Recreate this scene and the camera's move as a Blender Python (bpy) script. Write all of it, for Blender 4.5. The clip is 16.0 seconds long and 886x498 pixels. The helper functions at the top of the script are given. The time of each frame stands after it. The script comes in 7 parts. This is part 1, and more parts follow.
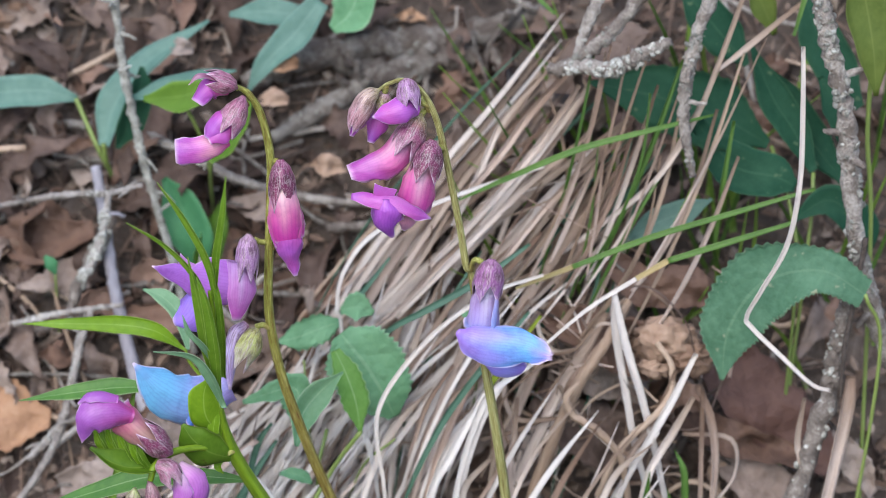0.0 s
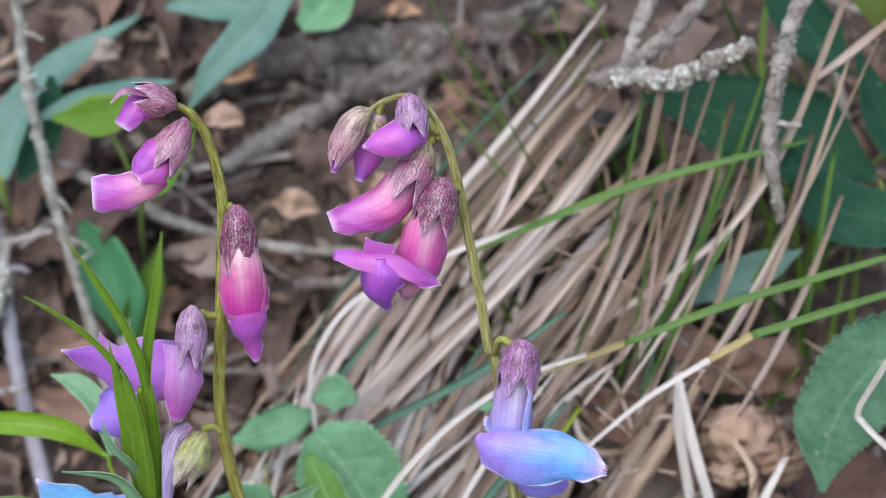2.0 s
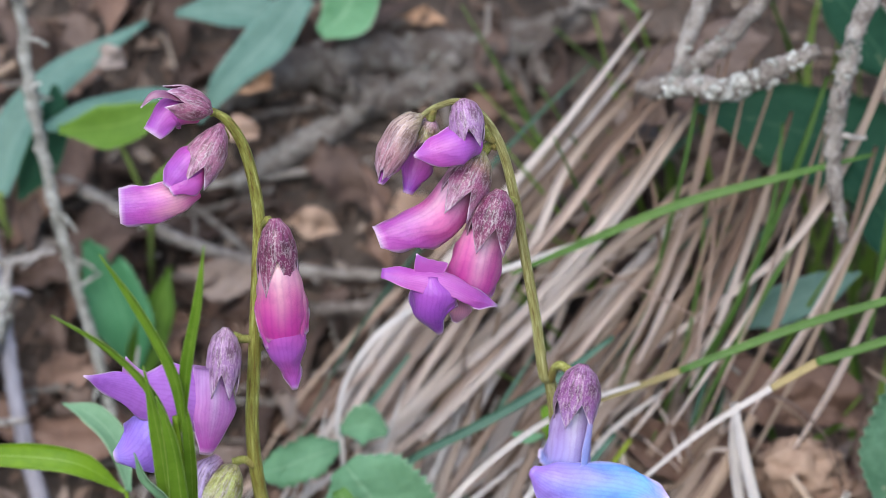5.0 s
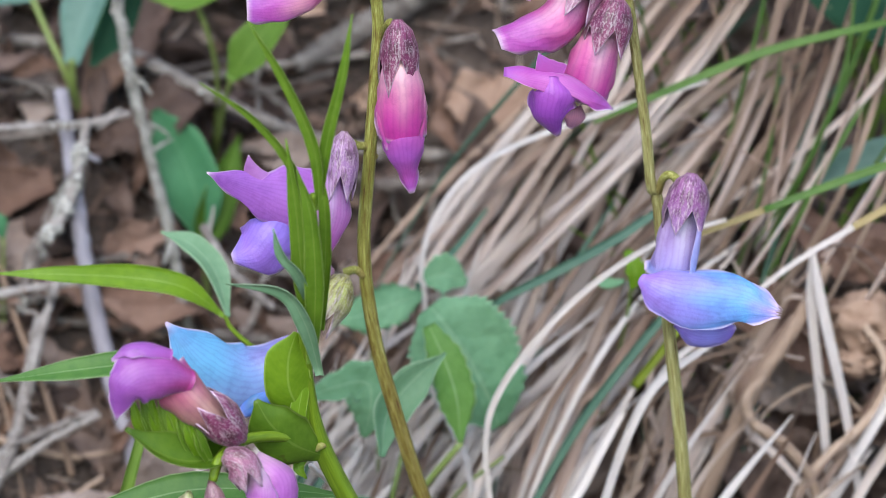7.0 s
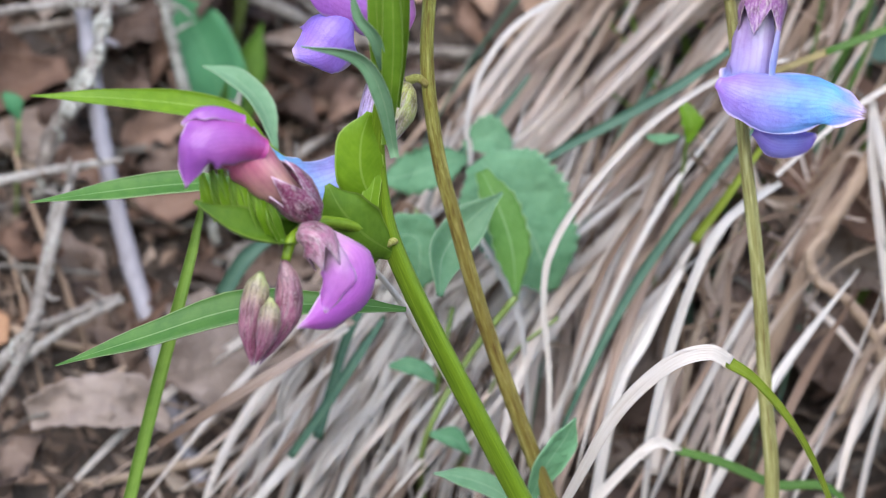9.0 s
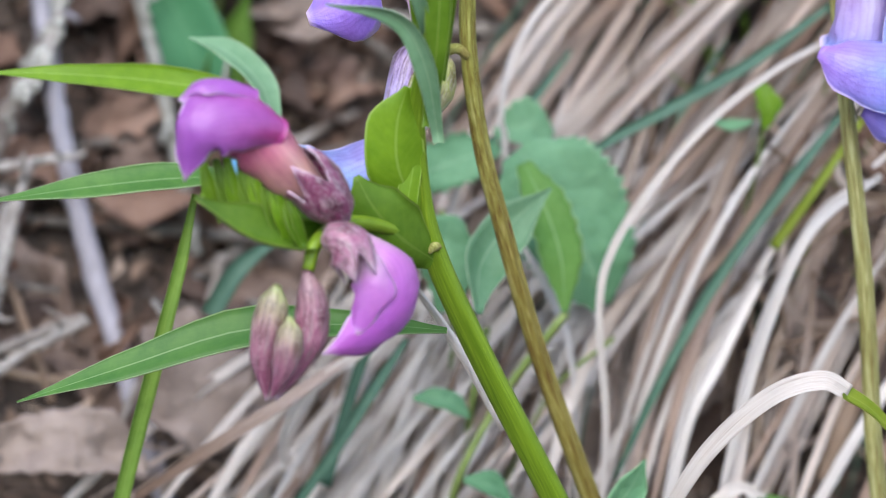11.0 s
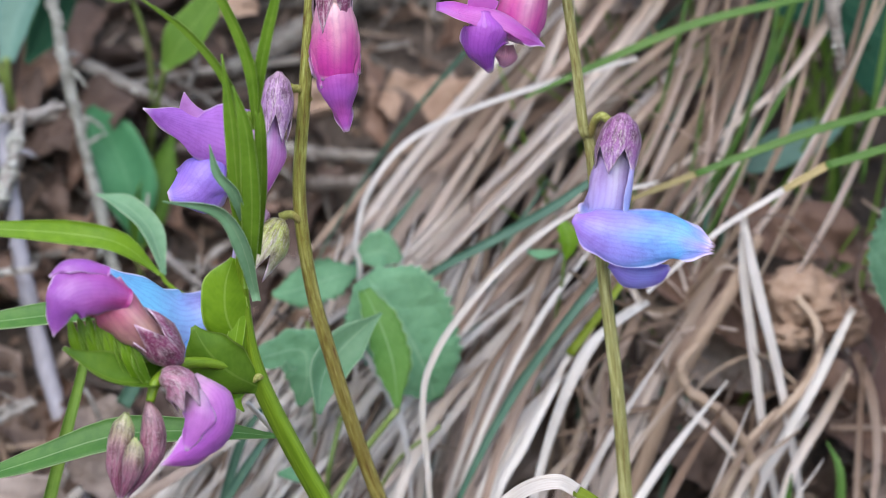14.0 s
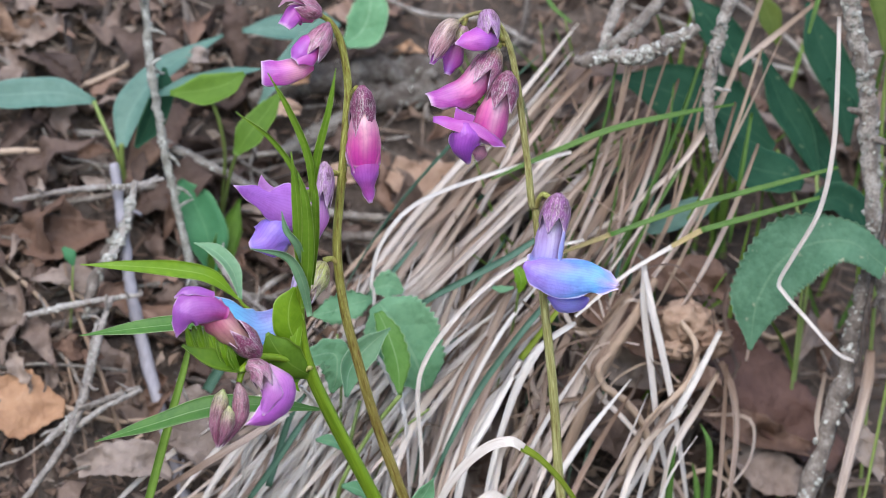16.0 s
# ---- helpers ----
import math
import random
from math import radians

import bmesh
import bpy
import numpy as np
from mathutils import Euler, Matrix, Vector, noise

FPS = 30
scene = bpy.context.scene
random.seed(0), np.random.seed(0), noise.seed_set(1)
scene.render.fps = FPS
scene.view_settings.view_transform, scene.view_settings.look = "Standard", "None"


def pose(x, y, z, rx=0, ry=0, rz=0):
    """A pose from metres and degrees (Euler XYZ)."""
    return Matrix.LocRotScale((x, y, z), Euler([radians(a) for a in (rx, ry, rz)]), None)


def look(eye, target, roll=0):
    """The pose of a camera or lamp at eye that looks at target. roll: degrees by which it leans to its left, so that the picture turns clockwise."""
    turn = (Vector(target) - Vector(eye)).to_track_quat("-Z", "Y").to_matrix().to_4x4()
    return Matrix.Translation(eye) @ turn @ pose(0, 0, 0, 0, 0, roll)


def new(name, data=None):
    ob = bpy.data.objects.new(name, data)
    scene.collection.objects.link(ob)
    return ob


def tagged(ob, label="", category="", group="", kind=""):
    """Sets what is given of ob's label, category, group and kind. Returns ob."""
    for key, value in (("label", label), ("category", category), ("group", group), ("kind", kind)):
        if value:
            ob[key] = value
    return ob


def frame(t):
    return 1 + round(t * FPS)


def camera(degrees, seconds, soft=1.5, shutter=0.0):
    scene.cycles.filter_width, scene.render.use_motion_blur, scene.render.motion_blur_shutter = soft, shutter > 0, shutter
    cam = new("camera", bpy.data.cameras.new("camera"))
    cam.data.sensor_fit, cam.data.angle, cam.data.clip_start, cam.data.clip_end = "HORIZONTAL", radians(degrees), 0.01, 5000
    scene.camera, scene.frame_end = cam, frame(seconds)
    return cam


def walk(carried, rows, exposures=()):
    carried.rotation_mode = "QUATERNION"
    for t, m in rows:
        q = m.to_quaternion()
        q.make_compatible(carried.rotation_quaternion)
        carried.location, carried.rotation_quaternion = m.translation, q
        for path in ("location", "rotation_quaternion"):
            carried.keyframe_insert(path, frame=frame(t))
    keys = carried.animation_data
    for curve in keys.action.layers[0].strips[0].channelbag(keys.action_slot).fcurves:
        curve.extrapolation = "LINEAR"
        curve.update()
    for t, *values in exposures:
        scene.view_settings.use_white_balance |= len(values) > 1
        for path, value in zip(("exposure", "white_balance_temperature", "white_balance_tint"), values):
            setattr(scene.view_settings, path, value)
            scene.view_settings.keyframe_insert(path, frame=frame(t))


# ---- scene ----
cam = camera(16.0, 16.0, soft=0.6)
walk(cam, [
    (0, pose(-0.0069, -0.4915, 0.3817, 69.91, 0.04, 0.10)),
    (0.5, pose(0.0001, -0.4779, 0.3694, 70.79, 0.05, 0.97)),
    (1, pose(-0.0086, -0.4241, 0.3560, 70.51, -0.19, 0.24)),
    (1.5, pose(-0.0097, -0.3731, 0.3395, 70.53, -0.27, -0.12)),
    (2, pose(-0.0168, -0.3581, 0.3433, 69.85, -0.29, -1.03)),
    (2.5, pose(-0.0246, -0.3434, 0.3455, 69.27, -0.50, -1.92)),
    (3, pose(-0.0329, -0.3321, 0.3392, 69.51, -0.89, -2.77)),
    (3.2, pose(-0.0300, -0.3327, 0.3382, 69.64, -0.77, -2.40)),
    (5.3, pose(-0.0348, -0.3314, 0.3281, 70.79, -1.10, -2.73)),
    (5.5, pose(-0.0415, -0.3310, 0.3254, 70.98, -1.36, -3.56)),
    (6, pose(-0.0454, -0.3377, 0.3076, 72.83, -1.45, -3.90)),
    (6.5, pose(-0.0553, -0.3435, 0.2962, 73.86, -1.92, -4.74)),
    (7, pose(-0.0688, -0.3494, 0.2866, 74.72, -2.44, -5.92)),
    (7.5, pose(-0.0834, -0.3535, 0.2482, 78.74, -2.61, -7.73)),
    (8, pose(-0.0848, -0.3536, 0.2263, 80.96, -2.65, -7.98)),
    (8.5, pose(-0.0909, -0.3468, 0.2225, 81.33, -2.42, -8.85)),
    (8.7, pose(-0.0910, -0.3462, 0.2224, 81.26, -2.37, -8.89)),
    (10.8, pose(-0.0910, -0.2777, 0.2073, 81.91, -2.24, -10.40)),
    (11, pose(-0.0937, -0.2781, 0.2102, 81.71, -2.28, -10.70)),
    (11.5, pose(-0.0965, -0.2787, 0.2184, 80.91, -2.44, -11.01)),
    (12, pose(-0.0966, -0.2815, 0.2256, 80.20, -2.66, -11.00)),
    (12.5, pose(-0.1006, -0.2963, 0.2271, 80.68, -2.92, -11.46)),
    (13, pose(-0.0927, -0.3163, 0.2373, 80.08, -2.78, -10.49)),
    (13.5, pose(-0.0823, -0.3361, 0.2443, 79.81, -2.28, -9.09)),
    (14, pose(-0.0694, -0.3604, 0.2477, 80.01, -2.08, -7.35)),
    (14.5, pose(-0.0699, -0.3948, 0.2540, 80.11, -2.14, -6.87)),
    (15, pose(-0.0763, -0.4278, 0.2621, 80.39, -2.29, -7.23)),
    (15.5, pose(-0.0873, -0.4768, 0.2713, 80.66, -2.56, -7.82)),
    (16, pose(-0.0969, -0.5278, 0.2750, 80.91, -3.00, -7.87)),
], exposures=[(0.0, 1.17, 6600, 12.0), (3.0, 1.14, 6600, 12.0), (6.0, 1.11, 6600, 12.0), (7.0, 1.17, 6600, 12.0), (8.0, 1.35, 6600, 12.0), (11.0, 1.33, 6600, 12.0), (12.5, 1.27, 6600, 12.0), (13.5, 1.17, 6600, 12.0), (16.0, 1.19, 6600, 12.0)])

# the phone's lens keeps the flowers sharp and lets the bank behind them go soft
cam.data.dof.use_dof = True
cam.data.dof.aperture_fstop = 25.0

# ---------------------------------------------------------------- daylight under a light canopy
world = bpy.data.worlds.new("sky")
scene.world = world
world.use_nodes = True
_sky = world.node_tree.nodes.new("ShaderNodeTexSky")
_sky.sky_type = "NISHITA"
_sky.sun_disc = False
_sky.sun_elevation = radians(47)
_sky.sun_rotation = radians(200)
_bg = world.node_tree.nodes["Background"]
_bg.inputs["Strength"].default_value = 0.15
world.node_tree.links.new(_sky.outputs[0], _bg.inputs["Color"])
sun = new("sun", bpy.data.lights.new("sun", "SUN"))
sun.data.energy = 1.5
sun.data.angle = radians(55)
sun.data.color = (1.0, 0.98, 0.96)
sun.matrix_world = look((-0.55, -1.6, 1.85), (0, 0, 0))

CM = 0.01


def several(*things):
    return things


def V(p):
    return Vector(p) * CM


# ---------------------------------------------------------------- materials
def nodes_of(name):
    m = bpy.data.materials.new(name)
    m.use_nodes = True
    nt = m.node_tree
    return m, nt, nt.nodes["Principled BSDF"]


def ramp(nt, fac, stops):
    r = nt.nodes.new("ShaderNodeValToRGB")
    el = r.color_ramp.elements
    el[0].position, el[0].color = stops[0][0], (*stops[0][1], 1)
    el[1].position, el[1].color = stops[-1][0], (*stops[-1][1], 1)
    for pos, col in stops[1:-1]:
        e = el.new(pos)
        e.color = (*col, 1)
    nt.links.new(fac, r.inputs[0])
    return r.outputs[0]


def noise_fac(nt, scale, detail=4.0, rough=0.6, stretch=None, coord="Object"):
    tc = nt.nodes.new("ShaderNodeTexCoord")
    src = tc.outputs[coord]
    if stretch:
        mp = nt.nodes.new("ShaderNodeMapping")
        mp.inputs["Scale"].default_value = stretch
        nt.links.new(src, mp.inputs[0])
        src = mp.outputs[0]
    n = nt.nodes.new("ShaderNodeTexNoise")
    n.inputs["Scale"].default_value = scale
    n.inputs["Detail"].default_value = detail
    n.inputs["Roughness"].default_value = rough
    nt.links.new(src, n.inputs["Vector"])
    return n.outputs["Fac"]


def mix(nt, kind, fac, a, b):
    x = nt.nodes.new("ShaderNodeMix")
    x.data_type = "RGBA"
    x.blend_type = kind
    for sock, val in ((x.inputs[0], fac), (x.inputs[6], a), (x.inputs[7], b)):
        if isinstance(val, (int, float)):
            sock.default_value = val
        elif isinstance(val, tuple):
            sock.default_value = (*val, 1)
        else:
            nt.links.new(val, sock)
    return x.outputs[2]


def math_node(nt, op, a, b=None):
    x = nt.nodes.new("ShaderNodeMath")
    x.operation = op
    for sock, val in zip(x.inputs, (a, b)):
        if val is None:
            continue
        if isinstance(val, (int, float)):
            sock.default_value = val
        else:
            nt.links.new(val, sock)
    return x.outputs[0]


def bump(nt, bsdf, fac, strength, dist):
    b = nt.nodes.new("ShaderNodeBump")
    b.inputs["Strength"].default_value = strength
    b.inputs["Distance"].default_value = dist
    nt.links.new(fac, b.inputs["Height"])
    nt.links.new(b.outputs[0], bsdf.inputs["Normal"])


def thin(nt, bsdf, col, amount):
    """Let some light through a thin leaf or petal."""
    tr = nt.nodes.new("ShaderNodeBsdfTranslucent")
    nt.links.new(col, tr.inputs[0])
    ms = nt.nodes.new("ShaderNodeMixShader")
    ms.inputs[0].default_value = amount
    nt.links.new(bsdf.outputs[0], ms.inputs[1])
    nt.links.new(tr.outputs[0], ms.inputs[2])
    nt.links.new(ms.outputs[0], nt.nodes["Material Output"].inputs["Surface"])


def surface_mat(name, stops, scale, rough=0.7, relief=0.4, dist=0.0004, stretch=None, spread=0.35, fine=None, coord="Object"):
    """Natural surface: coloured noise at two scales, differing from piece to piece."""
    m, nt, b = nodes_of(name)
    f1 = noise_fac(nt, scale, 5, 0.65, stretch, coord)
    f2 = noise_fac(nt, fine or scale * 6, 4, 0.6, stretch, coord)
    f = math_node(nt, "ADD", math_node(nt, "MULTIPLY", f1, 0.65), math_node(nt, "MULTIPLY", f2, 0.35))
    if spread:
        oi = nt.nodes.new("ShaderNodeObjectInfo")
        f = math_node(nt, "ADD", f, math_node(nt, "MULTIPLY", math_node(nt, "SUBTRACT", oi.outputs["Random"], 0.5), spread))
    col = ramp(nt, f, stops)
    nt.links.new(col, b.inputs["Base Color"])
    b.inputs["Roughness"].default_value = rough
    bump(nt, b, f2, relief, dist)
    return m, nt, b, col


def leaf_mat(name, dark, light, rib, rough=0.45, through_light=0.25, veins=14.0, spots=None, spread=0.25, strong=0.04, gloss=0.25, quilt=0.0):
    """Green blade with a pale midrib and slanting side veins along its own length."""
    m, nt, b = nodes_of(name)
    uv = nt.nodes.new("ShaderNodeUVMap")
    uv.uv_map = "along"
    sep = nt.nodes.new("ShaderNodeSeparateXYZ")
    nt.links.new(uv.outputs[0], sep.inputs[0])
    side = math_node(nt, "ABSOLUTE", math_node(nt, "SUBTRACT", sep.outputs[1], 0.5))
    f = noise_fac(nt, 160, 5, 0.65)
    f2 = noise_fac(nt, 900, 3, 0.6)
    oi = nt.nodes.new("ShaderNodeObjectInfo")
    f = math_node(nt, "ADD", f, math_node(nt, "MULTIPLY", math_node(nt, "SUBTRACT", oi.outputs["Random"], 0.5), spread))
    col = ramp(nt, math_node(nt, "ADD", math_node(nt, "MULTIPLY", f, 0.7), math_node(nt, "MULTIPLY", f2, 0.3)), [(0.3, dark), (0.7, light)])
    wv = math_node(nt, "SINE", math_node(nt, "MULTIPLY", math_node(nt, "SUBTRACT", sep.outputs[0], math_node(nt, "MULTIPLY", side, 0.55)), veins * 6.283))
    vein = math_node(nt, "MULTIPLY", math_node(nt, "SMOOTH_MIN", math_node(nt, "POWER", math_node(nt, "ABSOLUTE", wv), 12.0), 1.0), strong)
    mid = math_node(nt, "LESS_THAN", side, 0.022)
    col = mix(nt, "MIX", math_node(nt, "MAXIMUM", vein, math_node(nt, "MULTIPLY", mid, 0.4)), col, rib)
    col = mix(nt, "MIX", math_node(nt, "MULTIPLY", math_node(nt, "GREATER_THAN", side, 0.47), 0.75), col, rib)
    if spots:
        sp = ramp(nt, noise_fac(nt, 420, 2, 0.5), [(0.68, (0, 0, 0)), (0.74, (1, 1, 1))])
        col = mix(nt, "MIX", sp, col, spots)
    nt.links.new(col, b.inputs["Base Color"])
    b.inputs["Roughness"].default_value = rough
    b.inputs["Specular IOR Level"].default_value = gloss
    relief = math_node(nt, "ADD", math_node(nt, "MULTIPLY", wv, 0.12), math_node(nt, "MULTIPLY", f2, 1.5))
    if quilt:
        vo = nt.nodes.new("ShaderNodeTexVoronoi")
        vo.inputs["Scale"].default_value = 620
        tc = nt.nodes.new("ShaderNodeTexCoord")
        nt.links.new(tc.outputs["Object"], vo.inputs["Vector"])
        relief = math_node(nt, "SUBTRACT", relief, math_node(nt, "MULTIPLY", vo.outputs["Distance"], quilt))
    bump(nt, b, relief, 0.5 if quilt else 0.12, 0.0002 if quilt else 0.0001)
    thin(nt, b, col, through_light)
    return m


def petal_mat(name, speckle=0.0, rough=0.28, through_light=0.3, mottle=(0.66, 0.46, 0.52)):
    """Petal or calyx whose pigment runs along it; fine veins and pale speckles."""
    m, nt, b = nodes_of(name)
    at = nt.nodes.new("ShaderNodeAttribute")
    at.attribute_name = "pigment"
    uv = nt.nodes.new("ShaderNodeUVMap")
    uv.uv_map = "along"
    sep = nt.nodes.new("ShaderNodeSeparateXYZ")
    nt.links.new(uv.outputs[0], sep.inputs[0])
    f = noise_fac(nt, 320, 5, 0.65)
    fine = noise_fac(nt, 2600, 3, 0.6)
    wob = math_node(nt, "ADD", sep.outputs[1], math_node(nt, "MULTIPLY", f, 0.09))
    lines = math_node(nt, "POWER", math_node(nt, "ABSOLUTE", math_node(nt, "SINE", math_node(nt, "MULTIPLY", wob, 46.0))), 6.0)
    col = mix(nt, "MULTIPLY", 0.5, at.outputs["Color"], ramp(nt, f, [(0.28, (0.55, 0.42, 0.6)), (0.5, (1, 1, 1)), (0.72, (1.2, 1.25, 1.15))]))
    col = mix(nt, "MULTIPLY", math_node(nt, "MULTIPLY", lines, 0.2), col, (0.6, 0.38, 0.68))
    if speckle:
        sp = ramp(nt, noise_fac(nt, 1.0, 5, 0.7, (5, 38, 1), "UV"), [(0.52, (0, 0, 0)), (0.64, (1, 1, 1))])
        dots = ramp(nt, noise_fac(nt, 4200, 3, 0.75), [(0.54, (0, 0, 0)), (0.6, (1, 1, 1))])
        sp = mix(nt, "LIGHTEN", 1.0, mix(nt, "MULTIPLY", 1.0, sp, (0.8, 0.8, 0.8)), mix(nt, "MULTIPLY", 1.0, dots, (0.5, 0.5, 0.5)))
        seam = ramp(nt, noise_fac(nt, 1.0, 3, 0.6, (4, 18, 3), "UV"), [(0.40, (0.28, 0.2, 0.19)), (0.53, (1, 1, 1))])
        col = mix(nt, "MULTIPLY", 0.8, col, seam)
        col = mix(nt, "MIX", math_node(nt, "MULTIPLY", sp, speckle), col, mottle)
    rich = nt.nodes.new("ShaderNodeHueSaturation")
    rich.inputs["Saturation"].default_value = 1.03
    rich.inputs["Value"].default_value = 0.88
    nt.links.new(col, rich.inputs["Color"])
    col = rich.outputs[0]
    nt.links.new(col, b.inputs["Base Color"])
    b.inputs["Roughness"].default_value = rough
    b.inputs["Sheen Weight"].default_value = 0.08
    crease = noise_fac(nt, 520, 4, 0.6)
    bump(nt, b, math_node(nt, "ADD", math_node(nt, "MULTIPLY", crease, 1.9), math_node(nt, "ADD", math_node(nt, "MULTIPLY", fine, 0.4), math_node(nt, "MULTIPLY", lines, 0.06))), 0.6, 0.0002)
    thin(nt, b, col, through_light)
    return m


PETAL = petal_mat("petal")
BUD = petal_mat("bud", speckle=0.5, rough=0.36, through_light=0.12, mottle=(0.70, 0.56, 0.58))
CALYX = petal_mat("calyx", speckle=0.55, rough=0.36, through_light=0.12, mottle=(0.80, 0.68, 0.72))
STEM_RED = surface_mat("stem_olive_red", [(0.33, (0.095, 0.04, 0.015)), (0.42, (0.17, 0.155, 0.03)), (0.51, (0.265, 0.28, 0.065)), (0.63, (0.46, 0.47, 0.19))], 1.0, 0.42, 0.8, 0.0002, (24, 9, 1), 0.1, 3.0, "UV")[0]
STEM_OLIVE = surface_mat("stem_olive_beige", [(0.33, (0.09, 0.048, 0.02)), (0.42, (0.17, 0.145, 0.048)), (0.51, (0.265, 0.26, 0.095)), (0.63, (0.47, 0.46, 0.24))], 1.0, 0.42, 0.8, 0.0002, (24, 9, 1), 0.1, 3.0, "UV")[0]
STEM_GREEN = surface_mat("stem_green", [(0.3, (0.07, 0.135, 0.006)), (0.55, (0.14, 0.23, 0.014)), (0.72, (0.24, 0.34, 0.035))], 1.0, 0.38, 0.3, 0.0001, (5, 8, 1), 0.1, 4.0, "UV")[0]
for _m in (STEM_GREEN, STEM_RED, STEM_OLIVE):
    _m.node_tree.nodes["Principled BSDF"].inputs["Specular IOR Level"].default_value = 0.25
LEAF_FRESH = leaf_mat("leaf_fresh", (0.10, 0.225, 0.008), (0.20, 0.36, 0.02), (0.36, 0.5, 0.12), 0.38, 0.35, 7)
LEAF_TIP = leaf_mat("leaf_tip", (0.085, 0.185, 0.012), (0.175, 0.315, 0.03), (0.34, 0.47, 0.13), 0.4, 0.35, 5, strong=0.012)
LEAF_LIME = leaf_mat("leaf_lime", (0.10, 0.25, 0.045), (0.20, 0.40, 0.10), (0.40, 0.56, 0.30), 0.45, 0.35, 6, strong=0.03)
LEAF_MID = leaf_mat("leaf_mid", (0.05, 0.15, 0.03), (0.11, 0.245, 0.05), (0.34, 0.47, 0.24), 0.42, 0.3, 7, strong=0.012)
LEAF_WOOD = leaf_mat("leaf_wood", (0.03, 0.13, 0.055), (0.06, 0.205, 0.09), (0.10, 0.25, 0.12), 0.6, 0.2, 8, gloss=0.2)
GRASS_BRIGHT = leaf_mat("grass_bright", (0.11, 0.22, 0.03), (0.21, 0.35, 0.06), (0.27, 0.4, 0.1), 0.45, 0.3, 1)
GRASS_YELLOW = leaf_mat("grass_yellow", (0.17, 0.235, 0.015), (0.29, 0.36, 0.04), (0.34, 0.40, 0.08), 0.45, 0.3, 1)
LEAF_STIPULE = leaf_mat("leaf_stipule", (0.05, 0.125, 0.006), (0.125, 0.235, 0.02), (0.2, 0.3, 0.06), 0.4, 0.3, 6, (0.08, 0.08, 0.015))
# green made paler and bluer to hold the sky's reflection in its colour
LEAF_PALE = leaf_mat("leaf_pale", (0.062, 0.15, 0.115), (0.125, 0.235, 0.19), (0.18, 0.30, 0.25), 0.6, 0.2, 9, gloss=0.4)
LEAF_OLIVE = leaf_mat("leaf_olive", (0.06, 0.095, 0.015), (0.11, 0.15, 0.03), (0.15, 0.19, 0.05), 0.6, 0.15, 7)
LEAF_DULL = leaf_mat("leaf_dull", (0.055, 0.125, 0.012), (0.10, 0.20, 0.022), (0.17, 0.28, 0.06), 0.65, 0.2, 7)
LEAF_BLUISH = leaf_mat("leaf_bluish", (0.10, 0.23, 0.11), (0.19, 0.34, 0.20), (0.32, 0.46, 0.30), 0.5, 0.2, 9)
# dark green with shade put into the colour
LEAF_SHADED = leaf_mat("leaf_shaded", (0.009, 0.048, 0.026), (0.023, 0.078, 0.043), (0.045, 0.11, 0.062), 0.65, 0.12, 8, (0.07, 0.12, 0.065), gloss=0.12)
LEAF_TEAL = leaf_mat("leaf_teal", (0.03, 0.095, 0.05), (0.09, 0.19, 0.115), (0.13, 0.23, 0.14), 0.7, 0.12, 8, (0.24, 0.27, 0.18), 0.25, 0.05, 0.2, 2.0)
LEAF_HERB = leaf_mat("leaf_herb", (0.085, 0.225, 0.105), (0.175, 0.36, 0.195), (0.27, 0.44, 0.27), 0.6, 0.2, 8, gloss=0.25, quilt=2.5)
GRASS_GREEN = leaf_mat("grass_green", (0.045, 0.115, 0.018), (0.095, 0.19, 0.04), (0.16, 0.25, 0.08), 0.42, 0.25, 1, None, 0.3)
GRASS_TEAL = leaf_mat("grass_teal", (0.05, 0.125, 0.085), (0.10, 0.195, 0.135), (0.16, 0.26, 0.18), 0.45, 0.2, 1, None, 0.3)
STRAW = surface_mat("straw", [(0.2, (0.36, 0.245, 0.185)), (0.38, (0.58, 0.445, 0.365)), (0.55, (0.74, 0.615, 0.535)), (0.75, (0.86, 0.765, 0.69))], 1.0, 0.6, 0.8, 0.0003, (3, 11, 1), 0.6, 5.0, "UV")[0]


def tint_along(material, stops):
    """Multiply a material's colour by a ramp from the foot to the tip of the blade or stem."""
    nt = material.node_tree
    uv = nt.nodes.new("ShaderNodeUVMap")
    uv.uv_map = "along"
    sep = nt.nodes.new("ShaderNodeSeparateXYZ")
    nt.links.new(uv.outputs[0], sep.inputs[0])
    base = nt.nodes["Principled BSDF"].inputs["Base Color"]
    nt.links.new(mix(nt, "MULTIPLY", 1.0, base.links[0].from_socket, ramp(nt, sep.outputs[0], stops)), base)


# straw: tan sheaths at the crown end, with the crown's shade painted in
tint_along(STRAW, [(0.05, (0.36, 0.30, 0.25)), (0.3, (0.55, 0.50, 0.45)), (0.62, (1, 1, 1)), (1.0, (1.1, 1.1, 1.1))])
tint_along(STEM_RED, [(0.25, (0.9, 0.74, 0.8)), (0.5, (1, 1, 1))])
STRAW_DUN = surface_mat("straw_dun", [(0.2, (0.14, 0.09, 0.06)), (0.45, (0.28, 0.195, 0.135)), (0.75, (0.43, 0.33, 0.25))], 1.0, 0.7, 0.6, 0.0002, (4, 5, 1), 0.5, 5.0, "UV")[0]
STRAW_PALE = surface_mat("straw_pale", [(0.26, (0.40, 0.312, 0.26)), (0.38, (0.73, 0.645, 0.58)), (0.54, (0.86, 0.805, 0.755))], 1.0, 0.55, 0.9, 0.0003, (3.5, 15, 1), 0.2, 3.0, "UV")[0]
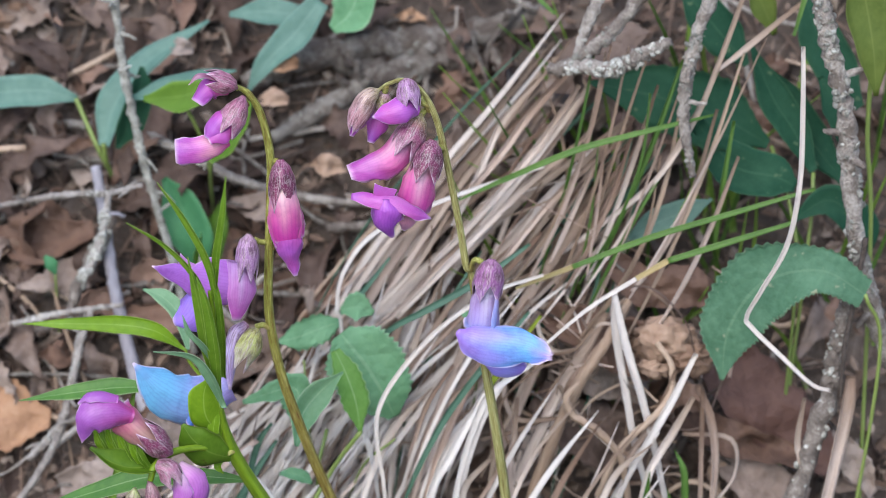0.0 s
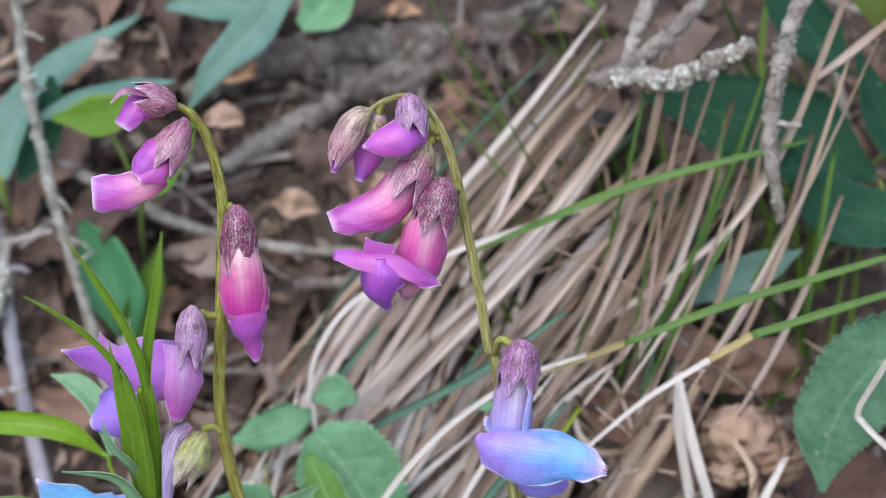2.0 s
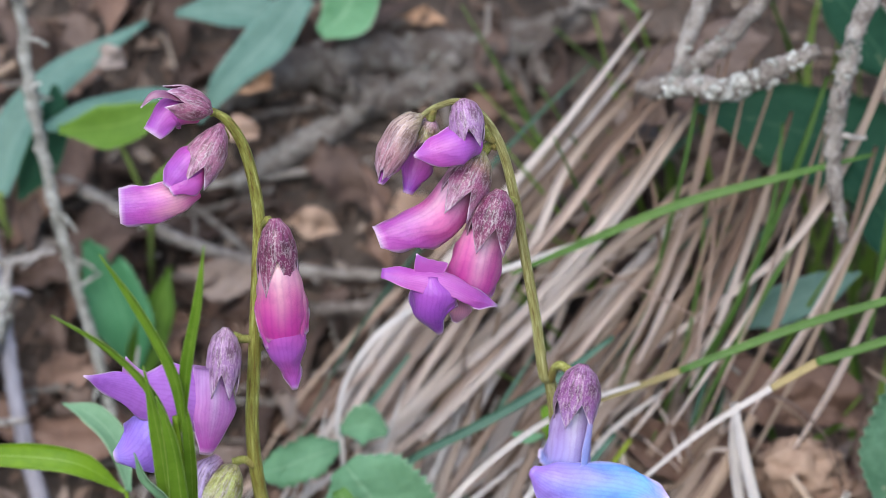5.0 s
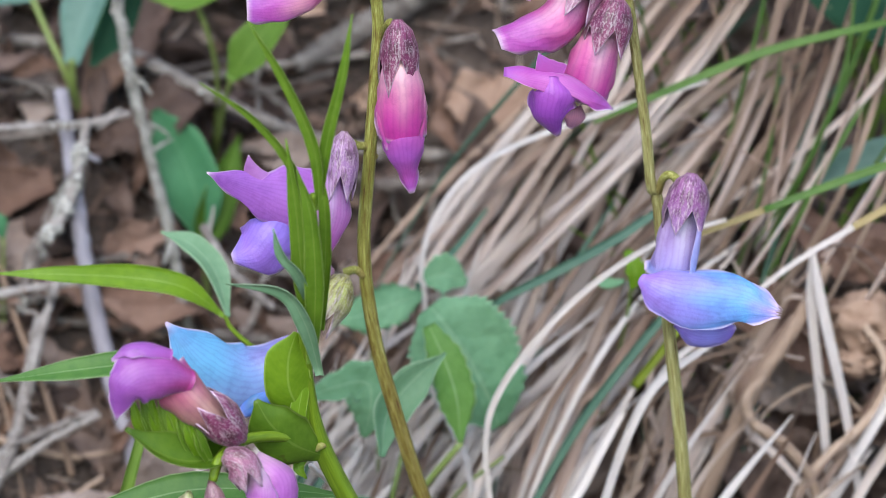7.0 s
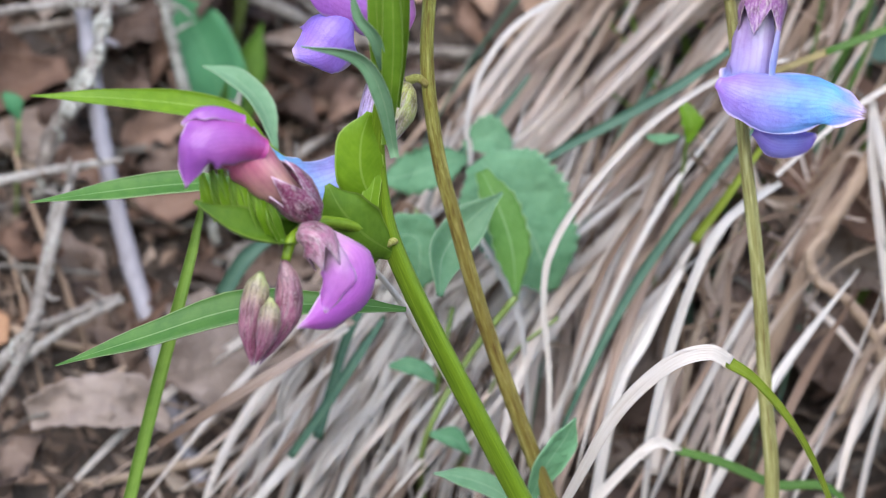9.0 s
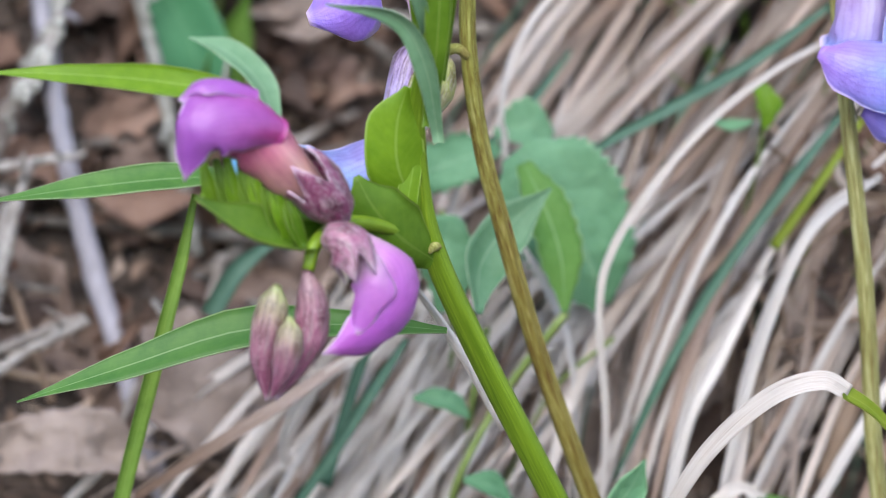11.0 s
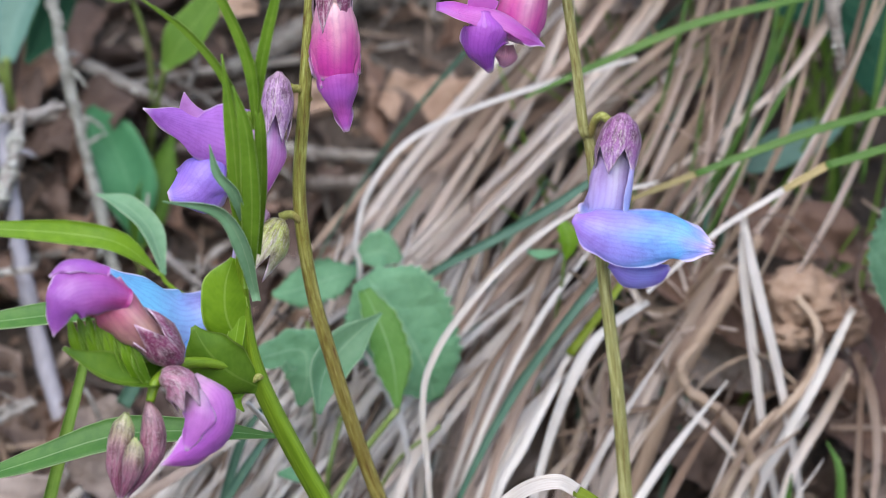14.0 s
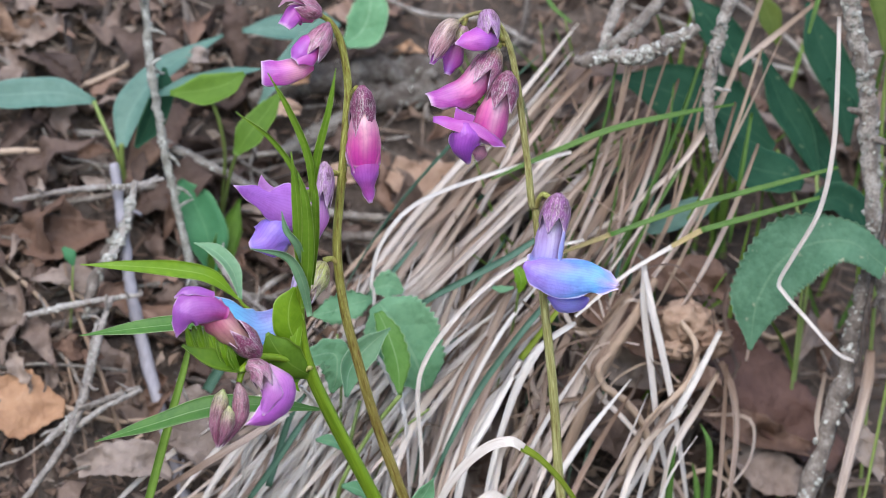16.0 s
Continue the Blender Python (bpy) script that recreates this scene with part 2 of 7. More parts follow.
BARK = surface_mat("bark_grey", [(0.28, (0.06, 0.047, 0.04)), (0.48, (0.18, 0.152, 0.13)), (0.7, (0.46, 0.43, 0.39))], 300, 0.85, 1.0, 0.0008, None, 0.15)[0]
BARK_DARK = surface_mat("bark_dark", [(0.25, (0.022, 0.016, 0.013)), (0.5, (0.085, 0.067, 0.056)), (0.68, (0.24, 0.225, 0.20))], 260, 0.88, 1.0, 0.0008, None, 0.2)[0]
STICK_BLUE = surface_mat("stick_grey", [(0.3, (0.17, 0.16, 0.18)), (0.7, (0.34, 0.33, 0.37))], 200, 0.7, 0.5, 0.0003, (1, 1, 0.1), 0.1)[0]
STICK_PALE = surface_mat("twig_pale", [(0.28, (0.09, 0.075, 0.065)), (0.48, (0.25, 0.225, 0.205)), (0.72, (0.48, 0.46, 0.43))], 260, 0.85, 1.0, 0.0008, None, 0.15)[0]
LICHEN = surface_mat("lichen", [(0.32, (0.13, 0.125, 0.105)), (0.5, (0.33, 0.33, 0.295)), (0.66, (0.68, 0.68, 0.63))], 480, 0.9, 1.0, 0.0005, None, 0.2)[0]


def dead_leaf_mat(name, stops):
    m, nt, b, col = surface_mat(name, stops, 110, 0.7, 1.0, 0.0009, None, 0.32, 520)
    thin(nt, b, col, 0.12)
    return m


DEAD = [
    dead_leaf_mat("dead_leaf_brown", [(0.2, (0.073, 0.047, 0.038)), (0.5, (0.163, 0.114, 0.090)), (0.8, (0.301, 0.241, 0.206))]),
    dead_leaf_mat("dead_leaf_russet", [(0.2, (0.086, 0.047, 0.033)), (0.5, (0.176, 0.103, 0.071)), (0.8, (0.284, 0.189, 0.146))]),
    dead_leaf_mat("dead_leaf_tan", [(0.2, (0.146, 0.107, 0.086)), (0.5, (0.249, 0.191, 0.157)), (0.8, (0.361, 0.297, 0.258))]),
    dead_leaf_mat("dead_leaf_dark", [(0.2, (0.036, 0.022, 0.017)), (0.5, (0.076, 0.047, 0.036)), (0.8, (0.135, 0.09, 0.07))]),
]
DEAD_ORANGE = dead_leaf_mat("dead_leaf_orange", [(0.25, (0.20, 0.095, 0.05)), (0.5, (0.34, 0.19, 0.105)), (0.8, (0.47, 0.30, 0.19))])
DEAD_PALE = dead_leaf_mat("dead_leaf_pale", [(0.2, (0.15, 0.11, 0.09)), (0.5, (0.29, 0.232, 0.20)), (0.8, (0.44, 0.375, 0.335))])
DEAD_TAWNY = dead_leaf_mat("dead_leaf_tawny", [(0.25, (0.15, 0.085, 0.055)), (0.5, (0.30, 0.195, 0.135)), (0.8, (0.43, 0.31, 0.23))])
DEAD_RED = dead_leaf_mat("dead_leaf_maroon", [(0.2, (0.05, 0.022, 0.016)), (0.5, (0.088, 0.041, 0.03)), (0.8, (0.14, 0.073, 0.055))])
SOIL = surface_mat("forest_soil", [(0.28, (0.026, 0.02, 0.016)), (0.5, (0.07, 0.053, 0.043)), (0.62, (0.12, 0.094, 0.078)), (0.8, (0.22, 0.18, 0.155))], 55, 0.95, 1.0, 0.002, None, 0, 520)[0]


# ---------------------------------------------------------------- mesh helpers (places in centimetres)
def smooth_path(pts, n):
    """n points and their parameters on a smooth curve through pts."""
    pts = [Vector(p) for p in pts]
    if len(pts) == 2:
        pts = [pts[0], (pts[0] + pts[1]) / 2, pts[1]]
    ext = [2 * pts[0] - pts[1], *pts, 2 * pts[-1] - pts[-2]]
    out = []
    segs = len(pts) - 1
    for i in range(n):
        s = i / (n - 1) * segs
        k = min(int(s), segs - 1)
        f = s - k
        a, b, c, d = ext[k:k + 4]
        out.append(0.5 * (2 * b + (c - a) * f + (2 * a - 5 * b + 4 * c - d) * f * f + (3 * b - a - 3 * c + d) * f ** 3))
    return out


def along(vals, s):
    """Value at 0..1 in a list spread evenly, eased between its entries."""
    x = s * (len(vals) - 1)
    k = min(int(x), len(vals) - 2)
    f = x - k
    f = f * f * (3 - 2 * f) * 0.5 + f * 0.5
    a, b = vals[k], vals[k + 1]
    if isinstance(a, (tuple, list)):
        return tuple(p + (q - p) * f for p, q in zip(a, b))
    return a + (b - a) * f


def link_mesh(name, verts, faces, material, parent=None, label="", uvs=None, pigment=None, flat=False):
    me = bpy.data.meshes.new(name)
    me.from_pydata([tuple(Vector(v) * CM) for v in verts], [], faces)
    if uvs:
        layer = me.uv_layers.new(name="along")
        for loop in me.loops:
            layer.data[loop.index].uv = uvs[loop.vertex_index]
    if pigment:
        at = me.color_attributes.new("pigment", "FLOAT_COLOR", "POINT")
        for i, c in enumerate(pigment):
            at.data[i].color = (*c, 1)
    me.materials.append(material)
    if not flat:
        for p in me.polygons:
            p.use_smooth = True
    me.update()
    ob = new(name, me)
    if parent:
        ob.parent = parent
    if label:
        ob["label"] = label
    return ob


def empty(name, place=(0, 0, 0)):
    ob = new(name)
    ob.empty_display_size = 0.01
    return ob


def frames_along(path, dorsal, fixed=False):
    """Tangent, dorsal and side vectors for each point of a path. fixed: the back faces one way all along."""
    out = []
    if fixed:
        keep = None
        for i in range(len(path) - 1, -1, -1):
            t = (path[min(i + 1, len(path) - 1)] - path[max(i - 1, 0)]).normalized()
            n = Vector(dorsal).normalized()
            n = n - t * n.dot(t)
            if n.length < 0.45 and keep is not None:
                n = keep - t * keep.dot(t)
            n.normalize()
            keep = n
            out.append((t, n, t.cross(n).normalized()))
        return out[::-1]
    n = Vector(dorsal).normalized()
    for i, p in enumerate(path):
        t = (path[min(i + 1, len(path) - 1)] - path[max(i - 1, 0)]).normalized()
        n = (n - t * n.dot(t))
        n = n.normalized() if n.length > 1e-4 else t.orthogonal().normalized()
        out.append((t, n, t.cross(n).normalized()))
    return out


def tube(name, pts, radii, material, parent=None, label="", n=None, sides=8, knobs=0.0, ridge=0.0, seed=0):
    """Tapered stem or twig through pts. knobs: lumpy bark, in shares of the radius; ridge: lengthwise ribs."""
    n = n or max(8, 5 * len(pts))
    path = smooth_path(pts, n)
    fr = frames_along(path, (0.3, -1, 0.2))
    verts, faces, uvs = [], [], []
    rnd = random.Random(seed)
    off = Vector((rnd.uniform(0, 90), rnd.uniform(0, 90), rnd.uniform(0, 90)))
    for i, (p, (t, nn, s)) in enumerate(zip(path, fr)):
        u = i / (n - 1)
        r = along(radii, u)
        for k in range(sides):
            a = k / sides * 6.28318
            rr = r * (1 + ridge * math.cos(a * 3))
            d = nn * math.cos(a) + s * math.sin(a)
            if knobs:
                q = p + d * r
                rr *= 1 + knobs * (noise.noise(q * (1.1 / max(r, 0.05)) * 0.5 + off) + 0.6 * noise.noise(q * (2.2 / max(r, 0.05)) * 0.5 + off))
            verts.append(p + d * rr)
            uvs.append((u, k / sides))
    for i in range(n - 1):
        for k in range(sides):
            a, b = i * sides + k, i * sides + (k + 1) % sides
            faces.append((a, b, b + sides, a + sides))
    verts += [path[0], path[-1]]
    uvs += [(0, 0), (1, 0)]
    c0, c1 = len(verts) - 2, len(verts) - 1
    for k in range(sides):
        faces.append((c0, (k + 1) % sides, k))
        faces.append((c1, (n - 1) * sides + k, (n - 1) * sides + (k + 1) % sides))
    return link_mesh(name, verts, faces, material, parent, label, uvs)


def blade_mesh(pts, widths, dorsal, fold, twist, wave, n, m, seed, scallop=0.0, scallops=9, thick=0.012, crumple=0.0):
    """A thin leaf blade with two skins: verts, faces, uvs."""
    path = smooth_path(pts, n)
    fr = frames_along(path, dorsal)
    rnd = random.Random(seed)
    ph = rnd.uniform(0, 6)
    top, uvs = [], []
    for i, (p, (t, nn, s)) in enumerate(zip(path, fr)):
        u = i / (n - 1)
        w = max(along(widths, u), 0.004)
        tw = twist * u
        n2 = nn * math.cos(tw) - s * math.sin(tw)
        s2 = s * math.cos(tw) + nn * math.sin(tw)
        for k in range(m):
            q = 2 * k / (m - 1) - 1
            ww = w
            if scallop:
                ww = w * (1 - scallop * abs(q) ** 3 * (0.5 + 0.5 * math.cos(u * scallops * 6.283)))
            lift = fold * ww * abs(q) ** 1.3 + wave * w * math.sin(u * 9 + q * 2.2 + ph) * (0.3 + abs(q))
            c = p + s2 * (ww * q) + n2 * lift
            if crumple:
                k3 = c * 1.7 + Vector((seed * 3.1, 0, 0))
                c = c + (n2 + s2 * 0.4) * (crumple * (noise.noise(k3) + 0.5 * noise.noise(k3 * 2.6)))
            top.append((c, n2))
            uvs.append((u, 0.5 + q / 2))
    verts = [a for a, _ in top] + [a - b * thick for a, b in top]
    uvs = uvs * 2
    faces = []
    h = n * m
    for i in range(n - 1):
        for k in range(m - 1):
            a = i * m + k
            faces.append((a, a + 1, a + m + 1, a + m))
            faces.append((h + a, h + a + m, h + a + m + 1, h + a + 1))
    for i in range(n - 1):
        for k in (0, m - 1):
            a = i * m + k
            faces.append((a, a + m, h + a + m, h + a))
    for k in range(m - 1):
        for i in (0, n - 1):
            a = i * m + k
            faces.append((a, a + 1, h + a + 1, h + a))
    return verts, faces, uvs


def leaf(name, pts, widths, material, parent=None, label="", dorsal=(0, -0.6, 0.8), fold=0.25, twist=0.0, wave=0.06, n=18, m=7, seed=1, scallop=0.0, scallops=9):
    v, f, uv = blade_mesh(pts, widths, dorsal, fold, twist, wave, n, m, seed, scallop, scallops)
    return link_mesh(name, v, f, material, parent, label, uv)


def petal(name, pts, widths, wraps, colours, parent, dorsal=(0, -1, 0), material=None, ruffle=0.075, teeth=0.0, label="", n=24, m=21, seed=1, thick=0.012, fixed=False, centred=False, ribs=0.0, streak=None):
    """A cupped petal or calyx. Its back ridge runs along pts; wraps: half the angle (degrees) that its section spans, 170 being almost a tube."""
    path = smooth_path(pts, n)
    fr = frames_along(path, dorsal, fixed)
    rnd = random.Random(seed)
    ph = rnd.uniform(0, 6)
    outer, uvs, pig = [], [], []
    for i in range(n):
        u0 = i / (n - 1)
        for k in range(m):
            q = 2 * k / (m - 1) - 1
            u = u0
            if teeth:
                tri = abs(((q * 2.5 + 0.5) % 1.0) * 2 - 1)
                u = u0 * (1 - teeth * (1 - tri) * max(0.0, (u0 - 0.35) / 0.65))
            x = u * (n - 1)
            j = min(int(x), n - 2)
            f = x - j
            p = path[j].lerp(path[j + 1], f)
            t, nn, s = fr[j]
            w = max(along(widths, u), 0.006)
            A = radians(along(wraps, u))
            r = w if A >= 1.5708 else w / max(math.sin(abs(A)), 0.05)
            a = A * q
            sg = 1 if A >= 0 else -1
            rr = 1 + ruffle * math.sin(u * 7 + q * 5 + ph) * u + ruffle * 1.2 * math.sin(u * 17 - q * 9 + ph * 2) * u * abs(q) + ruffle * 0.8 * noise.noise(p * 5 + s * (q * 2.5) + Vector((ph, 0, 0)))
            rr += ribs * math.cos(q * 31.4) * (0.3 + 0.7 * u)
            outer.append((p + nn * (r * (math.cos(a) - (0 if centred else 1)) * rr * sg) + s * (r * math.sin(a) * sg * rr), (nn * math.cos(a) + s * math.sin(a) * sg)))
            uvs.append((u, 0.5 + q / 2))
            c = along(colours, min(1.0, max(0.0, u + 0.05 * math.sin(q * 6 + ph))))
            if streak:
                g = 0.75 * math.exp(-(q / 0.22) ** 2) * max(0.0, 1 - u * 1.15) + 0.25 * max(0.0, math.sin(q * 13 + ph)) * (1 - u)
                c = tuple(v + (r_ - v) * g for v, r_ in zip(c, streak))
            e = 0.95 * max(0.0, (abs(q) - 0.9) / 0.1, (u0 - 0.94) / 0.06) * (0.3 + 0.7 * u)
            pig.append(tuple(v + (r_ - v) * e for v, r_ in zip(c, RIM)))
    verts = [a for a, _ in outer] + [a - b * thick for a, b in outer]
    uvs, pig = uvs * 2, pig * 2
    faces, h = [], n * m
    for i in range(n - 1):
        for k in range(m - 1):
            a = i * m + k
            faces.append((a, a + 1, a + m + 1, a + m))
            faces.append((h + a, h + a + m, h + a + m + 1, h + a + 1))
        for k in (0, m - 1):
            a = i * m + k
            faces.append((a, a + m, h + a + m, h + a))
    for k in range(m - 1):
        for i in (0, n - 1):
            a = i * m + k
            faces.append((a, a + 1, h + a + 1, h + a))
    return link_mesh(name, verts, faces, material or PETAL, parent, label, uvs, pig)


# ---------------------------------------------------------------- ground
def ground_z(x, y):
    """Height of the bank in centimetres."""
    if y < 0:
        z = 9.0 + 57 * math.tanh(y / 60)
    elif y < 5:
        z = 9.0 + 0.95 * y
    elif y < 14:
        z = 13.75 + 1.7 * (y - 5)
    else:
        z = 29.05 + 50 * math.tanh((y - 14) / 30)
    if abs(x) < 60 and -60 < y < 80:
        z += 0.9 * noise.noise(Vector((x * 0.16, y * 0.16, 3.1))) + 0.35 * noise.noise(Vector((x * 0.55, y * 0.55, 7.7)))
    return z + 0.9 * math.tanh(max(0.0, x - 2) / 4) - 0.4


def build_ground():
    n = 150
    axis = [math.sinh((i / (n - 1) * 2 - 1) * 7.6) * 10 for i in range(n)]
    verts = [(x, y + 6, ground_z(x, y + 6)) for y in axis for x in axis]
    faces = [(j * n + i, j * n + i + 1, (j + 1) * n + i + 1, (j + 1) * n + i) for j in range(n - 1) for i in range(n - 1)]
    g = link_mesh("ground", verts, faces, SOIL)
    tagged(g, "dark brown forest soil on a steep bank", "ground", kind="structure")


build_ground()


# ---------------------------------------------------------------- flowers
RIM = (0.86, 0.70, 0.86)
DARK, WINE, MAUVE = (0.15, 0.02, 0.075), (0.25, 0.05, 0.13), (0.40, 0.20, 0.30)
PINK, HOT, PALE = (0.70, 0.13, 0.41), (0.64, 0.07, 0.40), (0.76, 0.35, 0.50)
MAG, PURP, DEEP = (0.54, 0.115, 0.49), (0.47, 0.125, 0.55), (0.29, 0.07, 0.46)
VIOL, BLUE, LILAC = (0.34, 0.24, 0.78), (0.17, 0.32, 0.85), (0.55, 0.42, 0.78)
OLIVE = (0.34, 0.32, 0.10)


def flower(parent, calyx, petals, pedicel=None, label=""):
    """A pea flower: its first petal carries the calyx, the other petals and the stalk."""
    body = None
    for i, kw in enumerate(petals):
        kw = dict(kw)
        name = kw.pop("name", "petal")
        if body is None:
            body = petal("flower", parent=parent, label=label, seed=i + 3, **kw)
        else:
            petal(name, parent=body, seed=i + 3, **kw)
    if calyx:
        kw = dict(calyx)
        kw.setdefault("colours", [WINE, DARK, WINE])
        kw.setdefault("wraps", [179, 178, 176])
        petal("calyx", parent=body, material=CALYX, teeth=kw.pop("teeth", 0.42) * 0.75, n=22, m=31, ruffle=0.04, fixed=True, centred=True, ribs=0.035, **kw)
    if pedicel:
        tube("pedicel", pedicel, [0.045, 0.05, 0.055], STEM_RED, body, sides=7)
    return body


def stalk_with_brown_stem():
    st = empty("flowering_stem")
    tagged(st, "olive-brown arching stem with nodding pink and purple vetchling flowers", "wildflower", "flowering stems")
    tube("stem", [(-0.2, 1.2, 9.6), (-2.12, 0.60, 14.01), (-2.86, 0.50, 15.77), (-3.31, 0.40, 17.06), (-3.56, 0.40, 17.90), (-3.72, 0.40, 18.94), (-3.69, 0.40, 20.10), (-3.66, 0.45, 20.95), (-3.65, 0.50, 21.67), (-3.79, 0.50, 22.36), (-3.98, 0.50, 22.72), (-4.16, 0.50, 22.85)],
         [0.098, 0.094, 0.088, 0.084, 0.08, 0.077, 0.074, 0.071, 0.069, 0.064, 0.053, 0.04], STEM_RED, st, n=90, sides=18, ridge=0.13)
    # topmost bud, hooked
    flower(st, dict(pts=[(-4.17, 0.45, 22.85), (-4.32, 0.40, 22.93), (-4.54, 0.35, 23.01), (-4.71, 0.30, 23.05)], widths=[0.03, 0.13, 0.18, 0.19, 0.17, 0.15], dorsal=(0, -1, 0.3), teeth=0.5, colours=[WINE, (0.36, 0.13, 0.21), (0.40, 0.17, 0.28)]),
           [dict(pts=[(-4.29, 0.40, 22.94), (-4.63, 0.30, 22.98), (-4.85, 0.20, 22.69)], widths=[0.12, 0.19, 0.13], wraps=[150, 110, 60], colours=[PINK, MAG, PURP], dorsal=(-0.2, -0.6, 0.75)),
            dict(name="hooked_sepal", pts=[(-4.48, 0.30, 23.11), (-4.78, 0.20, 23.16), (-4.94, 0.10, 23.01)], widths=[0.09, 0.07, 0.01], wraps=[60, 60, 40], colours=[WINE, MAUVE, MAUVE], dorsal=(0, -0.3, 1))],
           [(-4.16, 0.50, 22.85), (-4.18, 0.45, 22.85)], "half-open purple bud with a dark hooked calyx")
    # second flower, pointing away to the side
    flower(st, dict(pts=[(-4.06, 0.32, 22.75), (-4.15, 0.22, 22.57), (-4.27, 0.15, 22.37), (-4.38, 0.12, 22.14)], widths=[0.04, 0.14, 0.2, 0.23, 0.23, 0.2], dorsal=(0.2, -1, 0.2), colours=[WINE, (0.36, 0.14, 0.22), (0.40, 0.18, 0.30)]),
           [dict(name="standard", pts=[(-4.23, 0.10, 22.55), (-4.40, 0.00, 22.49), (-4.57, -0.05, 22.31), (-4.66, -0.05, 22.14)], widths=[0.12, 0.2, 0.2, 0.08], wraps=[120, 90, 70, 40], colours=[PINK, MAG, PURP, PURP], dorsal=(-0.35, -0.8, 0.45)),
            dict(name="keel", pts=[(-4.32, 0.10, 22.09), (-4.57, 0.00, 22.00), (-4.91, 0.00, 21.92), (-5.19, 0.00, 21.90)], widths=[0.12, 0.2, 0.23, 0.21], wraps=[95, 70, 45, 35], colours=[PINK, PALE, MAG, PURP], dorsal=(-0.1, -0.95, 0.25)),
            dict(name="wing", pts=[(-4.25, 0.05, 22.33), (-4.41, -0.08, 22.21), (-4.61, -0.10, 22.09)], widths=[0.1, 0.17, 0.05], wraps=[60, 50, 40], colours=[PINK, MAG, MAG], dorsal=(0, -1, 0.2))],
           [(-4.01, 0.45, 22.55), (-4.04, 0.38, 22.64), (-4.08, 0.35, 22.69)], "purple flower in profile with a mottled wine-red calyx")
    # pink flower seen from its back
    flower(st, dict(pts=[(-3.47, 0.12, 21.72), (-3.45, 0.04, 21.49), (-3.44, 0.02, 21.23), (-3.42, 0.00, 20.88)], widths=[0.06, 0.17, 0.215, 0.23, 0.24, 0.245], dorsal=(0, -1, 0.1), teeth=0.6),
           several(dict(pts=[(-3.45, -0.00, 21.50), (-3.43, -0.20, 21.18), (-3.40, -0.26, 20.87), (-3.39, -0.25, 20.60), (-3.37, -0.20, 20.34)], widths=[0.15, 0.23, 0.275, 0.295, 0.285], wraps=[150, 135, 120, 110, 95], colours=[PALE, PALE, PINK, HOT, HOT], dorsal=(0, -1, 0), streak=(0.88, 0.64, 0.64), n=30, m=41, ribs=0.02),
            dict(name="keel", pts=[(-3.39, -0.15, 20.66), (-3.37, -0.22, 20.42), (-3.34, -0.20, 20.18), (-3.29, -0.12, 19.95), (-3.24, -0.08, 19.74)], widths=[0.2, 0.25, 0.215, 0.115, 0.04], wraps=[110, 105, 95, 85, 60], colours=[HOT, MAG, PURP, MAG, PURP], dorsal=(0, -1, 0), ruffle=0.16, m=31, ribs=0.025),
            dict(name="wing", pts=[(-3.55, -0.05, 21.0), (-3.64, -0.10, 20.82), (-3.61, -0.12, 20.55), (-3.55, -0.12, 20.25)], widths=[0.015, 0.05, 0.07, 0.015], wraps=[50, 50, 45, 30], colours=[PALE, PALE, PINK, MAG], dorsal=(-0.45, -0.9, 0)),
            dict(name="wing", pts=[(-3.28, -0.05, 21.05), (-3.17, -0.10, 20.88), (-3.17, -0.12, 20.55), (-3.20, -0.12, 20.25)], widths=[0.015, 0.05, 0.07, 0.015], wraps=[50, 50, 45, 30], colours=[PALE, PALE, PINK, MAG], dorsal=(0.45, -0.9, 0))),
           [(-3.60, 0.45, 21.45), (-3.58, 0.35, 21.57), (-3.54, 0.20, 21.67)], "bright pink flower with a dark wine calyx and purple tip")
